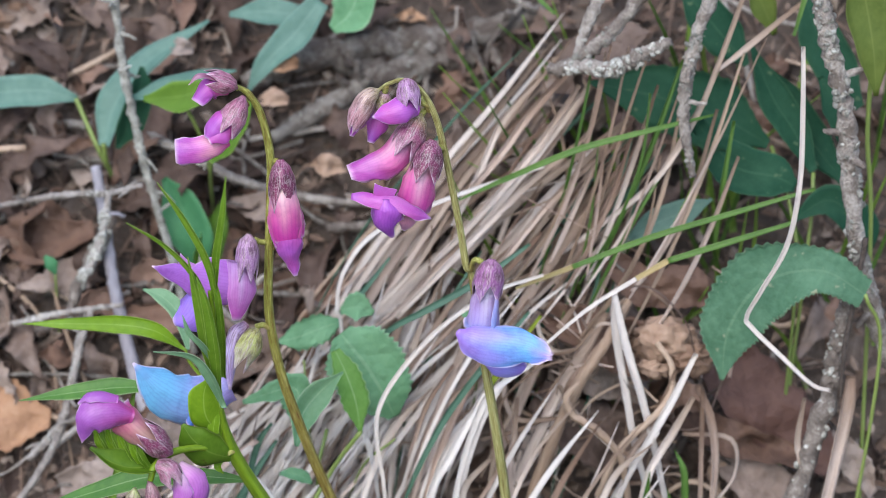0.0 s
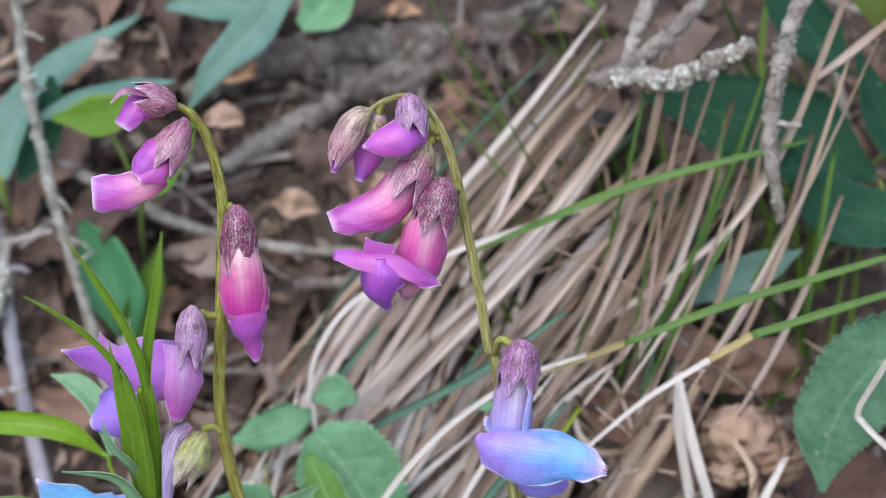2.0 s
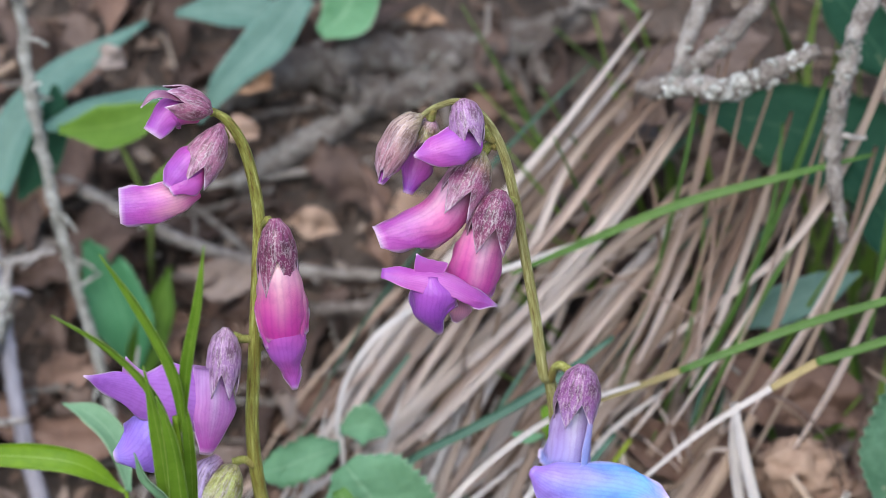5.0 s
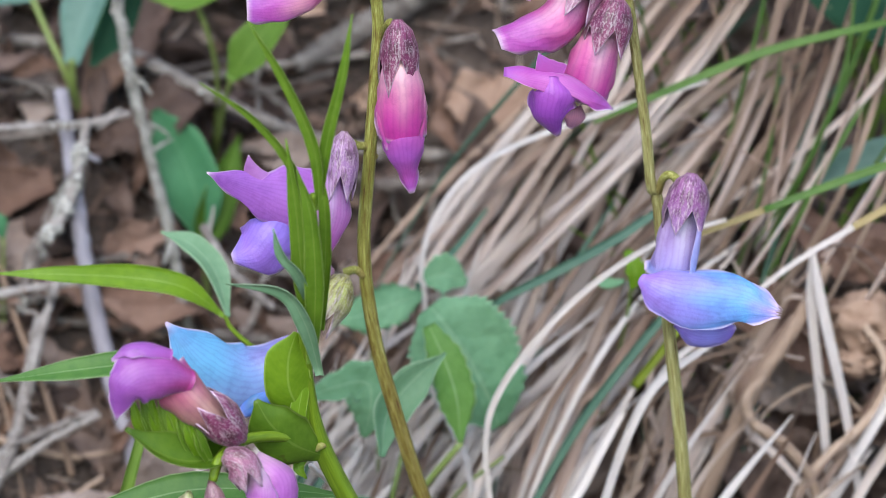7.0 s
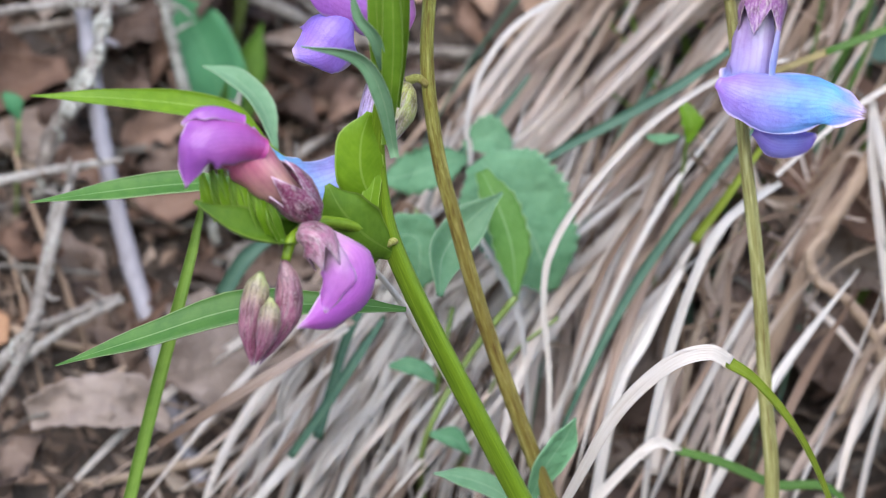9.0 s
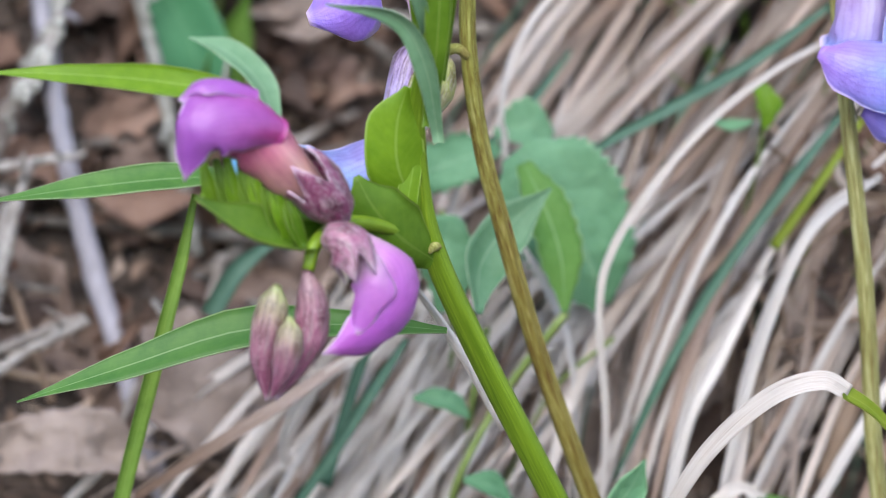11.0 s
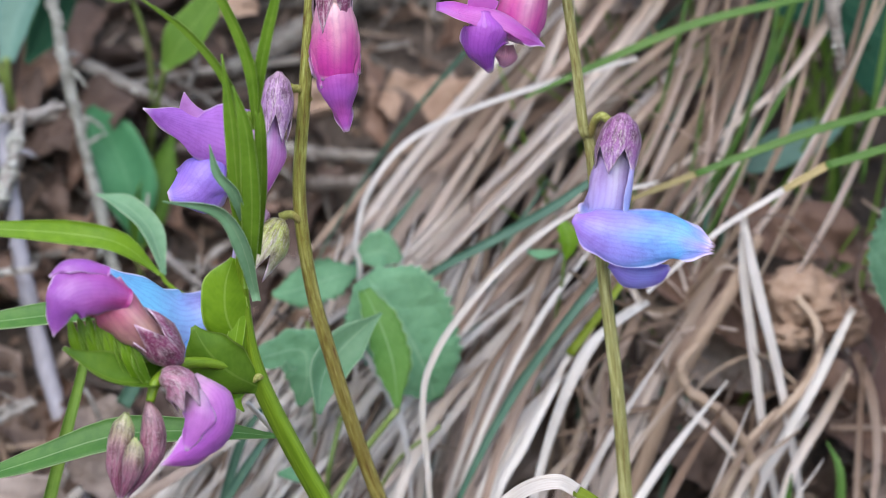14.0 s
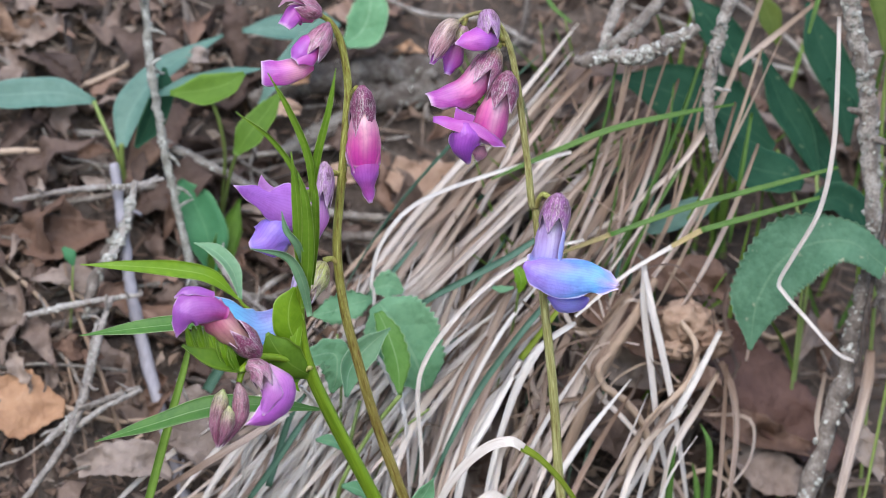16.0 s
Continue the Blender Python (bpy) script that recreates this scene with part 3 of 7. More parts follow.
    # flower spread to the side behind the leafy tip
    flower(st, dict(pts=[(-4.02, 0.20, 20.39), (-4.04, 0.14, 20.19), (-4.05, 0.10, 19.93), (-4.07, 0.08, 19.60)], widths=[0.04, 0.15, 0.19, 0.2, 0.19, 0.17], dorsal=(-0.1, -1, 0.1), colours=[(0.36, 0.22, 0.32), (0.36, 0.19, 0.38), (0.40, 0.24, 0.44)]),
           several(dict(pts=[(-4.03, 0.10, 19.42), (-4.54, -0.10, 19.62), (-5.14, -0.20, 19.82), (-5.60, -0.30, 20.00)], widths=[0.36, 0.41, 0.19, 0.012], wraps=[70, 35, 30, 20], colours=[(0.56, 0.20, 0.62), (0.50, 0.20, 0.66), (0.44, 0.17, 0.64), (0.40, 0.15, 0.60)], dorsal=(0.1, -1, 0.2), ruffle=0.16),
            dict(name="standard", pts=[(-4.15, 0.00, 19.97), (-4.15, -0.05, 19.44), (-4.25, 0.00, 18.91)], widths=[0.2, 0.29, 0.08], wraps=[80, 45, 30], colours=[(0.56, 0.3, 0.66), (0.6, 0.22, 0.6), MAG], dorsal=(0.3, -1, 0), streak=(0.75, 0.62, 0.85)),
            dict(name="keel", pts=[(-4.67, 0.00, 19.49), (-4.86, -0.20, 19.33), (-5.06, -0.25, 19.08), (-5.29, -0.20, 18.97)], widths=[0.12, 0.32, 0.33, 0.06], wraps=[120, 100, 70, 40], colours=[(0.36, 0.28, 0.78), (0.34, 0.22, 0.74), (0.36, 0.2, 0.7), VIOL], dorsal=(-0.2, -0.9, 0.4), ruffle=0.12),
            dict(name="wing", pts=[(-5.00, -0.14, 19.86), (-5.10, -0.16, 20.02), (-5.13, -0.18, 20.18)], widths=[0.14, 0.08, 0.01], wraps=[40, 30, 20], colours=[(0.6, 0.27, 0.7), (0.6, 0.27, 0.68), (0.62, 0.3, 0.7)], dorsal=(0, -1, 0))),
           [(-3.63, 0.42, 20.03), (-3.73, 0.40, 20.16), (-3.84, 0.38, 20.18), (-3.94, 0.35, 20.23)], "wide-open purple flower with a violet keel")
    # lowest flower, turning blue
    flower(st, dict(pts=[(-3.91, 0.40, 18.63), (-4.01, 0.30, 18.49), (-4.12, 0.22, 18.27), (-4.26, 0.20, 17.97)], widths=[0.03, 0.15, 0.21, 0.225, 0.2, 0.15], dorsal=(0.3, -0.9, 0.3), colours=[OLIVE, (0.36, 0.40, 0.1), (0.5, 0.45, 0.4)]),
           several(dict(pts=[(-4.10, 0.35, 18.74), (-4.26, 0.20, 18.62), (-4.38, 0.12, 18.19), (-4.40, 0.15, 17.60)], widths=[0.08, 0.14, 0.13, 0.03], wraps=[140, 125, 115, 80], colours=[MAUVE, (0.42, 0.30, 0.52), (0.46, 0.38, 0.66), LILAC], dorsal=(-0.4, -0.9, 0), material=CALYX),
            dict(name="standard", pts=[(-4.42, 0.25, 17.66), (-5.02, 0.10, 17.42), (-5.52, 0.05, 17.66), (-6.02, 0.12, 18.10)], widths=[0.3, 0.43, 0.4, 0.02], wraps=[70, 60, 50, 30], colours=[(0.40, 0.34, 0.70), (0.27, 0.43, 0.78), (0.18, 0.50, 0.78), (0.18, 0.46, 0.78)], dorsal=(0.1, -0.9, 0.35), ruffle=0.12),
            dict(name="keel", pts=[(-4.75, 0.10, 17.25), (-4.95, 0.00, 17.15), (-5.12, 0.00, 17.02)], widths=[0.12, 0.16, 0.06], wraps=[100, 80, 50], colours=[BLUE, (0.08, 0.25, 0.5), BLUE], dorsal=(0, -1, 0.2))),
           [(-3.71, 0.35, 18.62), (-3.82, 0.38, 18.69), (-3.95, 0.40, 18.65)], "fading lilac flower turning sky blue with a greenish calyx")


def stalk_with_blue_flower():
    st = empty("flowering_stem")
    tagged(st, "olive-green arching stem with purple buds and one blue vetchling flower", "wildflower", "flowering stems")
    stem = tube("stem", [(0.35, 0.8, 8.8), (0.50, 0.30, 13.44), (0.33, 0.25, 15.21), (0.14, 0.20, 16.68), (-0.09, 0.25, 18.11), (-0.29, 0.35, 19.56), (-0.39, 0.30, 19.78), (-0.50, 0.30, 20.47), (-0.64, 0.30, 21.21), (-0.77, 0.30, 21.88), (-0.93, 0.30, 22.47), (-1.15, 0.30, 22.86), (-1.42, 0.30, 23.03), (-1.68, 0.30, 22.97), (-1.83, 0.30, 22.87)],
         [0.09, 0.086, 0.083, 0.08, 0.074, 0.068, 0.062, 0.06, 0.058, 0.057, 0.053, 0.045, 0.037, 0.033, 0.03], STEM_OLIVE, st, n=100, sides=18, ridge=0.13)
    at = Matrix.Translation(V((-1.5, -1.0, 19.0)))
    stem.data.transform(at.inverted())
    stem.matrix_world = at
    cam.data.dof.focus_object = stem
    flower(st, dict(pts=[(-1.83, 0.30, 22.87), (-2.02, 0.20, 22.75), (-2.19, 0.15, 22.43), (-2.30, 0.10, 22.16)], widths=[0.03, 0.13, 0.18, 0.18, 0.13, 0.03], dorsal=(-0.3, -0.9, 0.2), colours=[OLIVE, (0.46, 0.34, 0.27), (0.44, 0.22, 0.26), (0.5, 0.3, 0.38)], teeth=0.25),
           [dict(pts=[(-2.07, 0.10, 22.72), (-2.23, 0.10, 22.39), (-2.31, 0.08, 22.14)], widths=[0.1, 0.13, 0.04], wraps=[170, 160, 120], colours=[MAUVE, MAG, PURP], dorsal=(-0.4, -0.8, 0.2))],
           None, "closed mottled pink-brown flower bud")
    flower(st, dict(pts=[(-1.72, 0.35, 22.82), (-1.77, 0.40, 22.65), (-1.82, 0.40, 22.42)], widths=[0.03, 0.11, 0.15, 0.16, 0.15], dorsal=(-0.2, -1, 0.2), colours=[MAUVE, OLIVE, MAUVE], teeth=0.4),
           [dict(pts=[(-1.82, 0.40, 22.57), (-1.90, 0.35, 22.25), (-1.99, 0.30, 21.95)], widths=[0.12, 0.18, 0.06], wraps=[150, 120, 80], colours=[MAUVE, MAG, DEEP], dorsal=(-0.2, -1, 0))],
           [(-1.71, 0.30, 22.94), (-1.74, 0.35, 22.81)], "small purple bud hanging behind the others")
    flower(st, dict(pts=[(-1.39, 0.22, 23.07), (-1.37, 0.12, 22.96), (-1.34, 0.08, 22.79), (-1.30, 0.06, 22.59)], widths=[0.05, 0.15, 0.19, 0.2, 0.19, 0.16], dorsal=(0, -1, 0.2), colours=[MAUVE, (0.38, 0.2, 0.4), (0.44, 0.26, 0.46)], teeth=0.5),
           [dict(pts=[(-1.17, 0.10, 22.63), (-1.39, -0.12, 22.69), (-1.70, -0.15, 22.61), (-1.94, -0.10, 22.52)], widths=[0.12, 0.24, 0.19, 0.02], wraps=[75, 65, 50, 30], colours=[PURP, PURP, MAG, PURP], dorsal=(0.1, -0.85, 0.5))],
           [(-1.03, 0.30, 22.57), (-1.11, 0.28, 22.64), (-1.16, 0.25, 22.74)], "half-open purple flower at the bend of the stem")
    flower(st, dict(pts=[(-1.15, 0.30, 22.46), (-1.24, 0.22, 22.26), (-1.35, 0.16, 22.05), (-1.49, 0.12, 21.77)], widths=[0.04, 0.16, 0.22, 0.25, 0.25, 0.23], dorsal=(0.2, -1, 0.2), colours=[OLIVE, WINE, MAUVE], teeth=0.5),
           [dict(pts=[(-1.42, 0.15, 22.32), (-1.70, 0.05, 21.89), (-2.01, 0.00, 21.72), (-2.35, -0.05, 21.60)], widths=[0.2, 0.27, 0.24, 0.17], wraps=[150, 110, 85, 60], colours=[MAUVE, PINK, MAG, MAG], dorsal=(-0.45, -0.65, 0.6), streak=(0.85, 0.6, 0.7), ruffle=0.12),
            dict(name="keel", pts=[(-1.32, 0.10, 22.00), (-1.54, 0.05, 21.66), (-1.85, 0.00, 21.41)], widths=[0.14, 0.2, 0.06], wraps=[80, 75, 60], colours=[PINK, PALE, PALE], dorsal=(0.2, -0.95, -0.2))],
           [(-1.00, 0.30, 22.50), (-1.07, 0.35, 22.51), (-1.14, 0.30, 22.44)], "long curved pink and magenta flower")
    flower(st, dict(pts=[(-0.95, 0.12, 22.06), (-1.00, 0.06, 21.87), (-1.05, 0.03, 21.67), (-1.10, 0.02, 21.39)], widths=[0.06, 0.18, 0.235, 0.255, 0.265, 0.26], dorsal=(0.1, -1, 0.1), teeth=0.5),
           several(dict(pts=[(-1.02, 0.08, 21.82), (-1.14, -0.12, 21.42), (-1.22, -0.12, 21.05), (-1.28, -0.08, 20.81)], widths=[0.2, 0.26, 0.3, 0.3], wraps=[150, 125, 110, 95], colours=[PALE, PINK, HOT, MAG], dorsal=(0.05, -1, 0), streak=(0.9, 0.72, 0.78), m=25),
            dict(name="standard", pts=[(-2.29, -0.40, 21.26), (-2.00, -0.42, 21.23), (-1.59, -0.42, 21.15), (-1.24, -0.36, 20.97), (-0.98, -0.20, 20.80)], widths=[0.06, 0.13, 0.15, 0.12, 0.015], wraps=[20, 35, 60, 50, 20], colours=[PURP, MAG, (0.62, 0.2, 0.58), MAG, PURP], dorsal=(0.1, -0.75, 0.65), ruffle=0.22),
            dict(name="keel", pts=[(-1.75, -0.42, 21.22), (-1.75, -0.52, 21.03), (-1.77, -0.46, 20.74), (-1.63, -0.30, 20.49)], widths=[0.08, 0.26, 0.26, 0.04], wraps=[100, 95, 80, 60], colours=[PURP, (0.46, 0.12, 0.58), (0.36, 0.09, 0.54), DEEP], dorsal=(-0.2, -0.9, 0.3), ruffle=0.12),
            dict(name="standard", pts=[(-1.64, -0.30, 21.15), (-1.81, -0.36, 21.30), (-1.90, -0.36, 21.47)], widths=[0.2, 0.13, 0.01], wraps=[40, 30, 20], colours=[MAG, MAG, PURP], dorsal=(0, -1, 0.2)),
            dict(name="wing", pts=[(-1.39, 0.00, 20.78), (-1.39, 0.00, 20.64), (-1.44, 0.00, 20.52)], widths=[0.1, 0.17, 0.04], wraps=[80, 70, 60], colours=[MAUVE, PALE, MAUVE], dorsal=(0.2, -1, -0.2))),
           [(-0.76, 0.30, 21.82), (-0.80, 0.25, 21.88), (-0.87, 0.20, 21.91)], "pink and purple flower with spread standard and deep purple keel")
    flower(st, dict(pts=[(0.03, 0.05, 20.00), (0.00, 0.00, 19.82), (-0.03, -0.02, 19.59), (-0.05, -0.03, 19.31)], widths=[0.06, 0.18, 0.235, 0.255, 0.265, 0.25], dorsal=(0.1, -1, 0.1), colours=[(0.30, 0.12, 0.26), (0.25, 0.08, 0.24), (0.32, 0.17, 0.40)], teeth=0.5),
           several(dict(pts=[(0.0, 0.05, 19.74), (-0.06, -0.15, 19.35), (-0.10, -0.20, 18.96), (-0.13, -0.20, 18.75)], widths=[0.18, 0.22, 0.26, 0.31], wraps=[150, 130, 115, 100], colours=[(0.50, 0.36, 0.60), (0.48, 0.34, 0.66), (0.42, 0.34, 0.74), (0.27, 0.36, 0.80)], dorsal=(0.05, -1, 0), streak=(0.82, 0.78, 0.88), m=41, ribs=0.03),
            dict(name="standard", pts=[(-0.56, -0.20, 18.80), (-0.39, -0.36, 18.74), (-0.07, -0.45, 18.66), (0.35, -0.50, 18.63), (0.63, -0.55, 18.62), (0.80, -0.60, 18.57), (1.05, -0.65, 18.52)], widths=[0.06, 0.25, 0.35, 0.34, 0.27, 0.19, 0.06], wraps=[45, 48, 50, 42, 34, 28, 20], teeth=0.05, colours=[(0.42, 0.24, 0.74), (0.38, 0.28, 0.78), (0.32, 0.32, 0.82), (0.18, 0.38, 0.80), (0.15, 0.42, 0.80), (0.24, 0.36, 0.80), (0.38, 0.28, 0.74)], dorsal=(0.0, -1, 0.2), ruffle=0.16),
            dict(name="keel", pts=[(-0.10, -0.20, 18.27), (0.16, -0.25, 18.17), (0.43, -0.25, 18.17), (0.61, -0.25, 18.23)], widths=[0.06, 0.19, 0.16, 0.03], wraps=[90, 80, 70, 50], colours=[VIOL, (0.3, 0.3, 0.8), VIOL], dorsal=(0, -0.9, 0.2)),
            dict(name="wing", pts=[(0.10, -0.10, 19.74), (0.12, -0.22, 19.45), (0.09, -0.26, 19.12), (0.05, -0.28, 18.84)], widths=[0.01, 0.035, 0.055, 0.05], wraps=[60, 60, 60, 50], colours=[(0.46, 0.34, 0.60), (0.42, 0.36, 0.68), (0.36, 0.40, 0.76), (0.30, 0.40, 0.80)], dorsal=(0.5, -0.8, 0))),
           [(-0.31, 0.30, 19.70), (-0.29, 0.20, 19.88), (-0.22, 0.12, 19.96), (-0.12, 0.10, 19.90)], "sky-blue and lilac flower with a wine-coloured calyx")


def leafy_shoot():
    st = empty("leafy_shoot")
    tagged(st, "fresh green vetchling shoot with narrow leaflets and magenta flowers", "wildflower", "flowering stems")
    tube("stem", [(-2.14, -0.60, 13.32), (-2.75, -0.80, 14.35), (-3.32, -1.00, 15.33), (-3.86, -1.15, 16.27), (-4.26, -1.25, 17.06), (-4.42, -1.35, 17.64), (-4.51, -1.50, 18.29), (-4.49, -1.75, 18.86), (-4.48, -1.90, 19.68), (-4.52, -2.00, 20.21)],
         [0.125, 0.12, 0.115, 0.112, 0.108, 0.082, 0.078, 0.072, 0.06, 0.03], STEM_GREEN, st, n=60, sides=18, ridge=0.12)
    for pts, w, mat in several(
        ([(-4.47, -1.90, 19.68), (-4.74, -2.10, 20.49), (-5.20, -2.25, 21.08), (-5.78, -2.35, 21.49)], [0.05, 0.075, 0.06, 0.008], LEAF_TIP),
        ([(-4.43, -1.95, 20.01), (-4.53, -2.10, 20.74), (-4.88, -2.20, 21.50), (-5.28, -2.25, 22.13)], [0.05, 0.1, 0.08, 0.008], LEAF_TIP),
        ([(-4.44, -1.95, 20.07), (-4.39, -2.10, 20.80), (-4.26, -2.30, 21.60), (-4.19, -2.35, 22.26)], [0.05, 0.1, 0.075, 0.008], LEAF_TIP),
        ([(-4.42, -1.70, 18.32), (-4.60, -1.95, 19.25), (-4.70, -2.10, 20.05), (-4.84, -2.20, 20.86)], [0.05, 0.1, 0.09, 0.008], LEAF_TIP),
        ([(-4.44, -1.70, 18.19), (-4.46, -2.05, 19.22), (-4.55, -2.20, 20.02), (-4.71, -2.20, 20.52)], [0.06, 0.12, 0.09, 0.01], LEAF_TIP),
        ([(-4.36, -1.70, 18.59), (-4.35, -1.90, 19.42), (-4.38, -2.00, 20.03), (-4.44, -2.00, 20.46)], [0.05, 0.08, 0.07, 0.02], LEAF_TIP),
        ([(-4.49, -1.80, 18.88), (-4.66, -2.10, 19.33), (-4.85, -2.15, 19.56), (-4.95, -2.20, 19.87)], [0.04, 0.07, 0.06, 0.006], LEAF_BLUISH),
        ([(-4.35, -1.70, 18.06), (-4.56, -2.00, 18.75), (-4.84, -2.10, 19.13), (-5.44, -2.20, 19.24)], [0.05, 0.1, 0.08, 0.006], LEAF_BLUISH)):
        leaf("leaflet", pts, [q * (0.7 if pts[-1][2] > 21 else 0.95) for q in w], mat, st, dorsal=(-0.3, -0.9, 0.3), fold=0.45, wave=0.03)
    for pts, w in (([(-4.42, -1.35, 17.38), (-4.66, -1.55, 17.80), (-4.70, -1.60, 18.20), (-4.62, -1.60, 18.52)], [0.08, 0.27, 0.25, 0.03]),
                   ([(-4.26, -1.30, 16.98), (-4.61, -1.60, 17.21), (-4.88, -1.70, 17.48), (-5.05, -1.70, 17.76)], [0.1, 0.32, 0.28, 0.03]),
                   ([(-4.38, -1.30, 17.09), (-4.56, -1.50, 17.41), (-4.53, -1.50, 17.80), (-4.49, -1.45, 18.09)], [0.05, 0.1, 0.09, 0.02])):
        leaf("stipule", pts, w, LEAF_STIPULE if w[1] > 0.3 else LEAF_FRESH, st, dorsal=(-0.1, -1, 0.1), fold=-0.25, wave=0.05, m=9)
    tube("node_scar", [(-4.23, -1.33, 17.10), (-4.29, -1.38, 17.12), (-4.34, -1.38, 17.06)], [0.02, 0.045, 0.02], STEM_RED, st, n=9, knobs=0.3)
    tube("peduncle", [(-4.28, -1.25, 17.06), (-4.72, -1.60, 17.30), (-5.18, -2.00, 17.40), (-5.46, -2.30, 17.28), (-5.54, -2.40, 17.06)], [0.06, 0.06, 0.065, 0.065, 0.05], STEM_GREEN, st, n=26)
    # young leaf still folded like a cup, with its needle leaflets
    leaf("folded_leaf", [(-5.27, -2.00, 17.26), (-5.74, -2.30, 17.25), (-6.13, -2.40, 17.38), (-6.50, -2.40, 17.64)], [0.1, 0.22, 0.2, 0.03], LEAF_STIPULE, st, dorsal=(0.1, -0.7, 0.7), fold=0.9, m=9)
    leaf("folded_leaf", [(-5.29, -1.80, 17.30), (-5.78, -1.95, 17.46), (-6.12, -1.95, 17.52), (-6.40, -1.95, 17.60)], [0.08, 0.24, 0.2, 0.03], LEAF_FRESH, st, dorsal=(0.1, -0.5, 0.8), fold=0.8, m=9)
    for i in range(8):
        f = i / 7
        a = Vector((-6.22, -2.20, 17.44)).lerp(Vector((-5.56, -2.24, 17.22)), f)
        b = Vector((-6.42, -2.26, 17.92)).lerp(Vector((-5.74, -2.30, 17.66)), f) + Vector((0, 0, 0.16 * math.sin(f * 3.1)))
        leaf("needle_leaflet", [a, (a + b) / 2 + Vector((-0.03, -0.05, 0.02)), b], [0.05, 0.07, 0.03], LEAF_TIP if i % 2 else LEAF_FRESH, st, dorsal=(-0.3 + 0.5 * (i % 2), -1, 0.2), fold=0.55, n=10, m=5, seed=i)
    # side leaves
    tube("petiole", [(-4.28, -1.10, 17.01), (-4.66, 0.20, 17.45), (-5.16, 1.30, 17.63), (-5.26, 1.70, 17.70)], [0.04, 0.035, 0.03, 0.025], STEM_GREEN, st)
    leaf("leaflet", [(-5.27, 1.70, 17.70), (-5.76, 1.60, 18.09), (-6.37, 1.60, 18.21), (-7.24, 1.50, 18.27), (-8.06, 1.50, 18.27)], [0.02, 0.15, 0.16, 0.1, 0.006], LEAF_FRESH, st, dorsal=(0.0, -0.75, 0.65), fold=0.2)
    leaf("leaflet", [(-5.23, 1.75, 17.69), (-5.38, 2.10, 18.16), (-5.69, 2.30, 18.45), (-6.05, 2.40, 18.57)], [0.03, 0.17, 0.16, 0.012], LEAF_BLUISH, st, dorsal=(0.4, -0.8, 0.5), fold=0.25)
    leaf("leaflet", [(-5.54, 0.60, 17.46), (-6.39, 0.70, 17.41), (-7.11, 0.70, 17.32), (-8.06, 0.70, 17.17)], [0.03, 0.19, 0.15, 0.008], LEAF_MID, st, dorsal=(0.0, -0.6, 0.8), fold=0.2)
    leaf("leaflet", [(-4.00, -0.60, 16.25), (-4.75, -0.50, 16.28), (-5.79, -0.30, 16.19), (-6.83, -0.20, 15.83), (-7.77, -0.10, 15.49)], [0.03, 0.14, 0.22, 0.15, 0.006], LEAF_MID, st, dorsal=(0.0, -0.7, 0.7), fold=0.18)
    leaf("leaflet", [(-3.35, 1.20, 16.10), (-3.26, 1.60, 16.50), (-2.96, 1.80, 16.86), (-2.54, 1.85, 17.23)], [0.04, 0.25, 0.24, 0.015], LEAF_BLUISH, st, dorsal=(0.3, -0.9, 0.2), fold=0.4)
    tube("petiole", [(-3.36, -0.20, 15.27), (-3.91, -0.40, 16.14), (-4.36, -0.80, 16.69)], [0.035, 0.045, 0.03], STRAW_PALE, st)
    leaf("stipule", [(-4.42, -1.20, 16.93), (-4.53, -1.30, 16.84), (-4.43, -1.30, 16.70)], [0.03, 0.07, 0.01], LEAF_FRESH, st, fold=0.2, n=8)
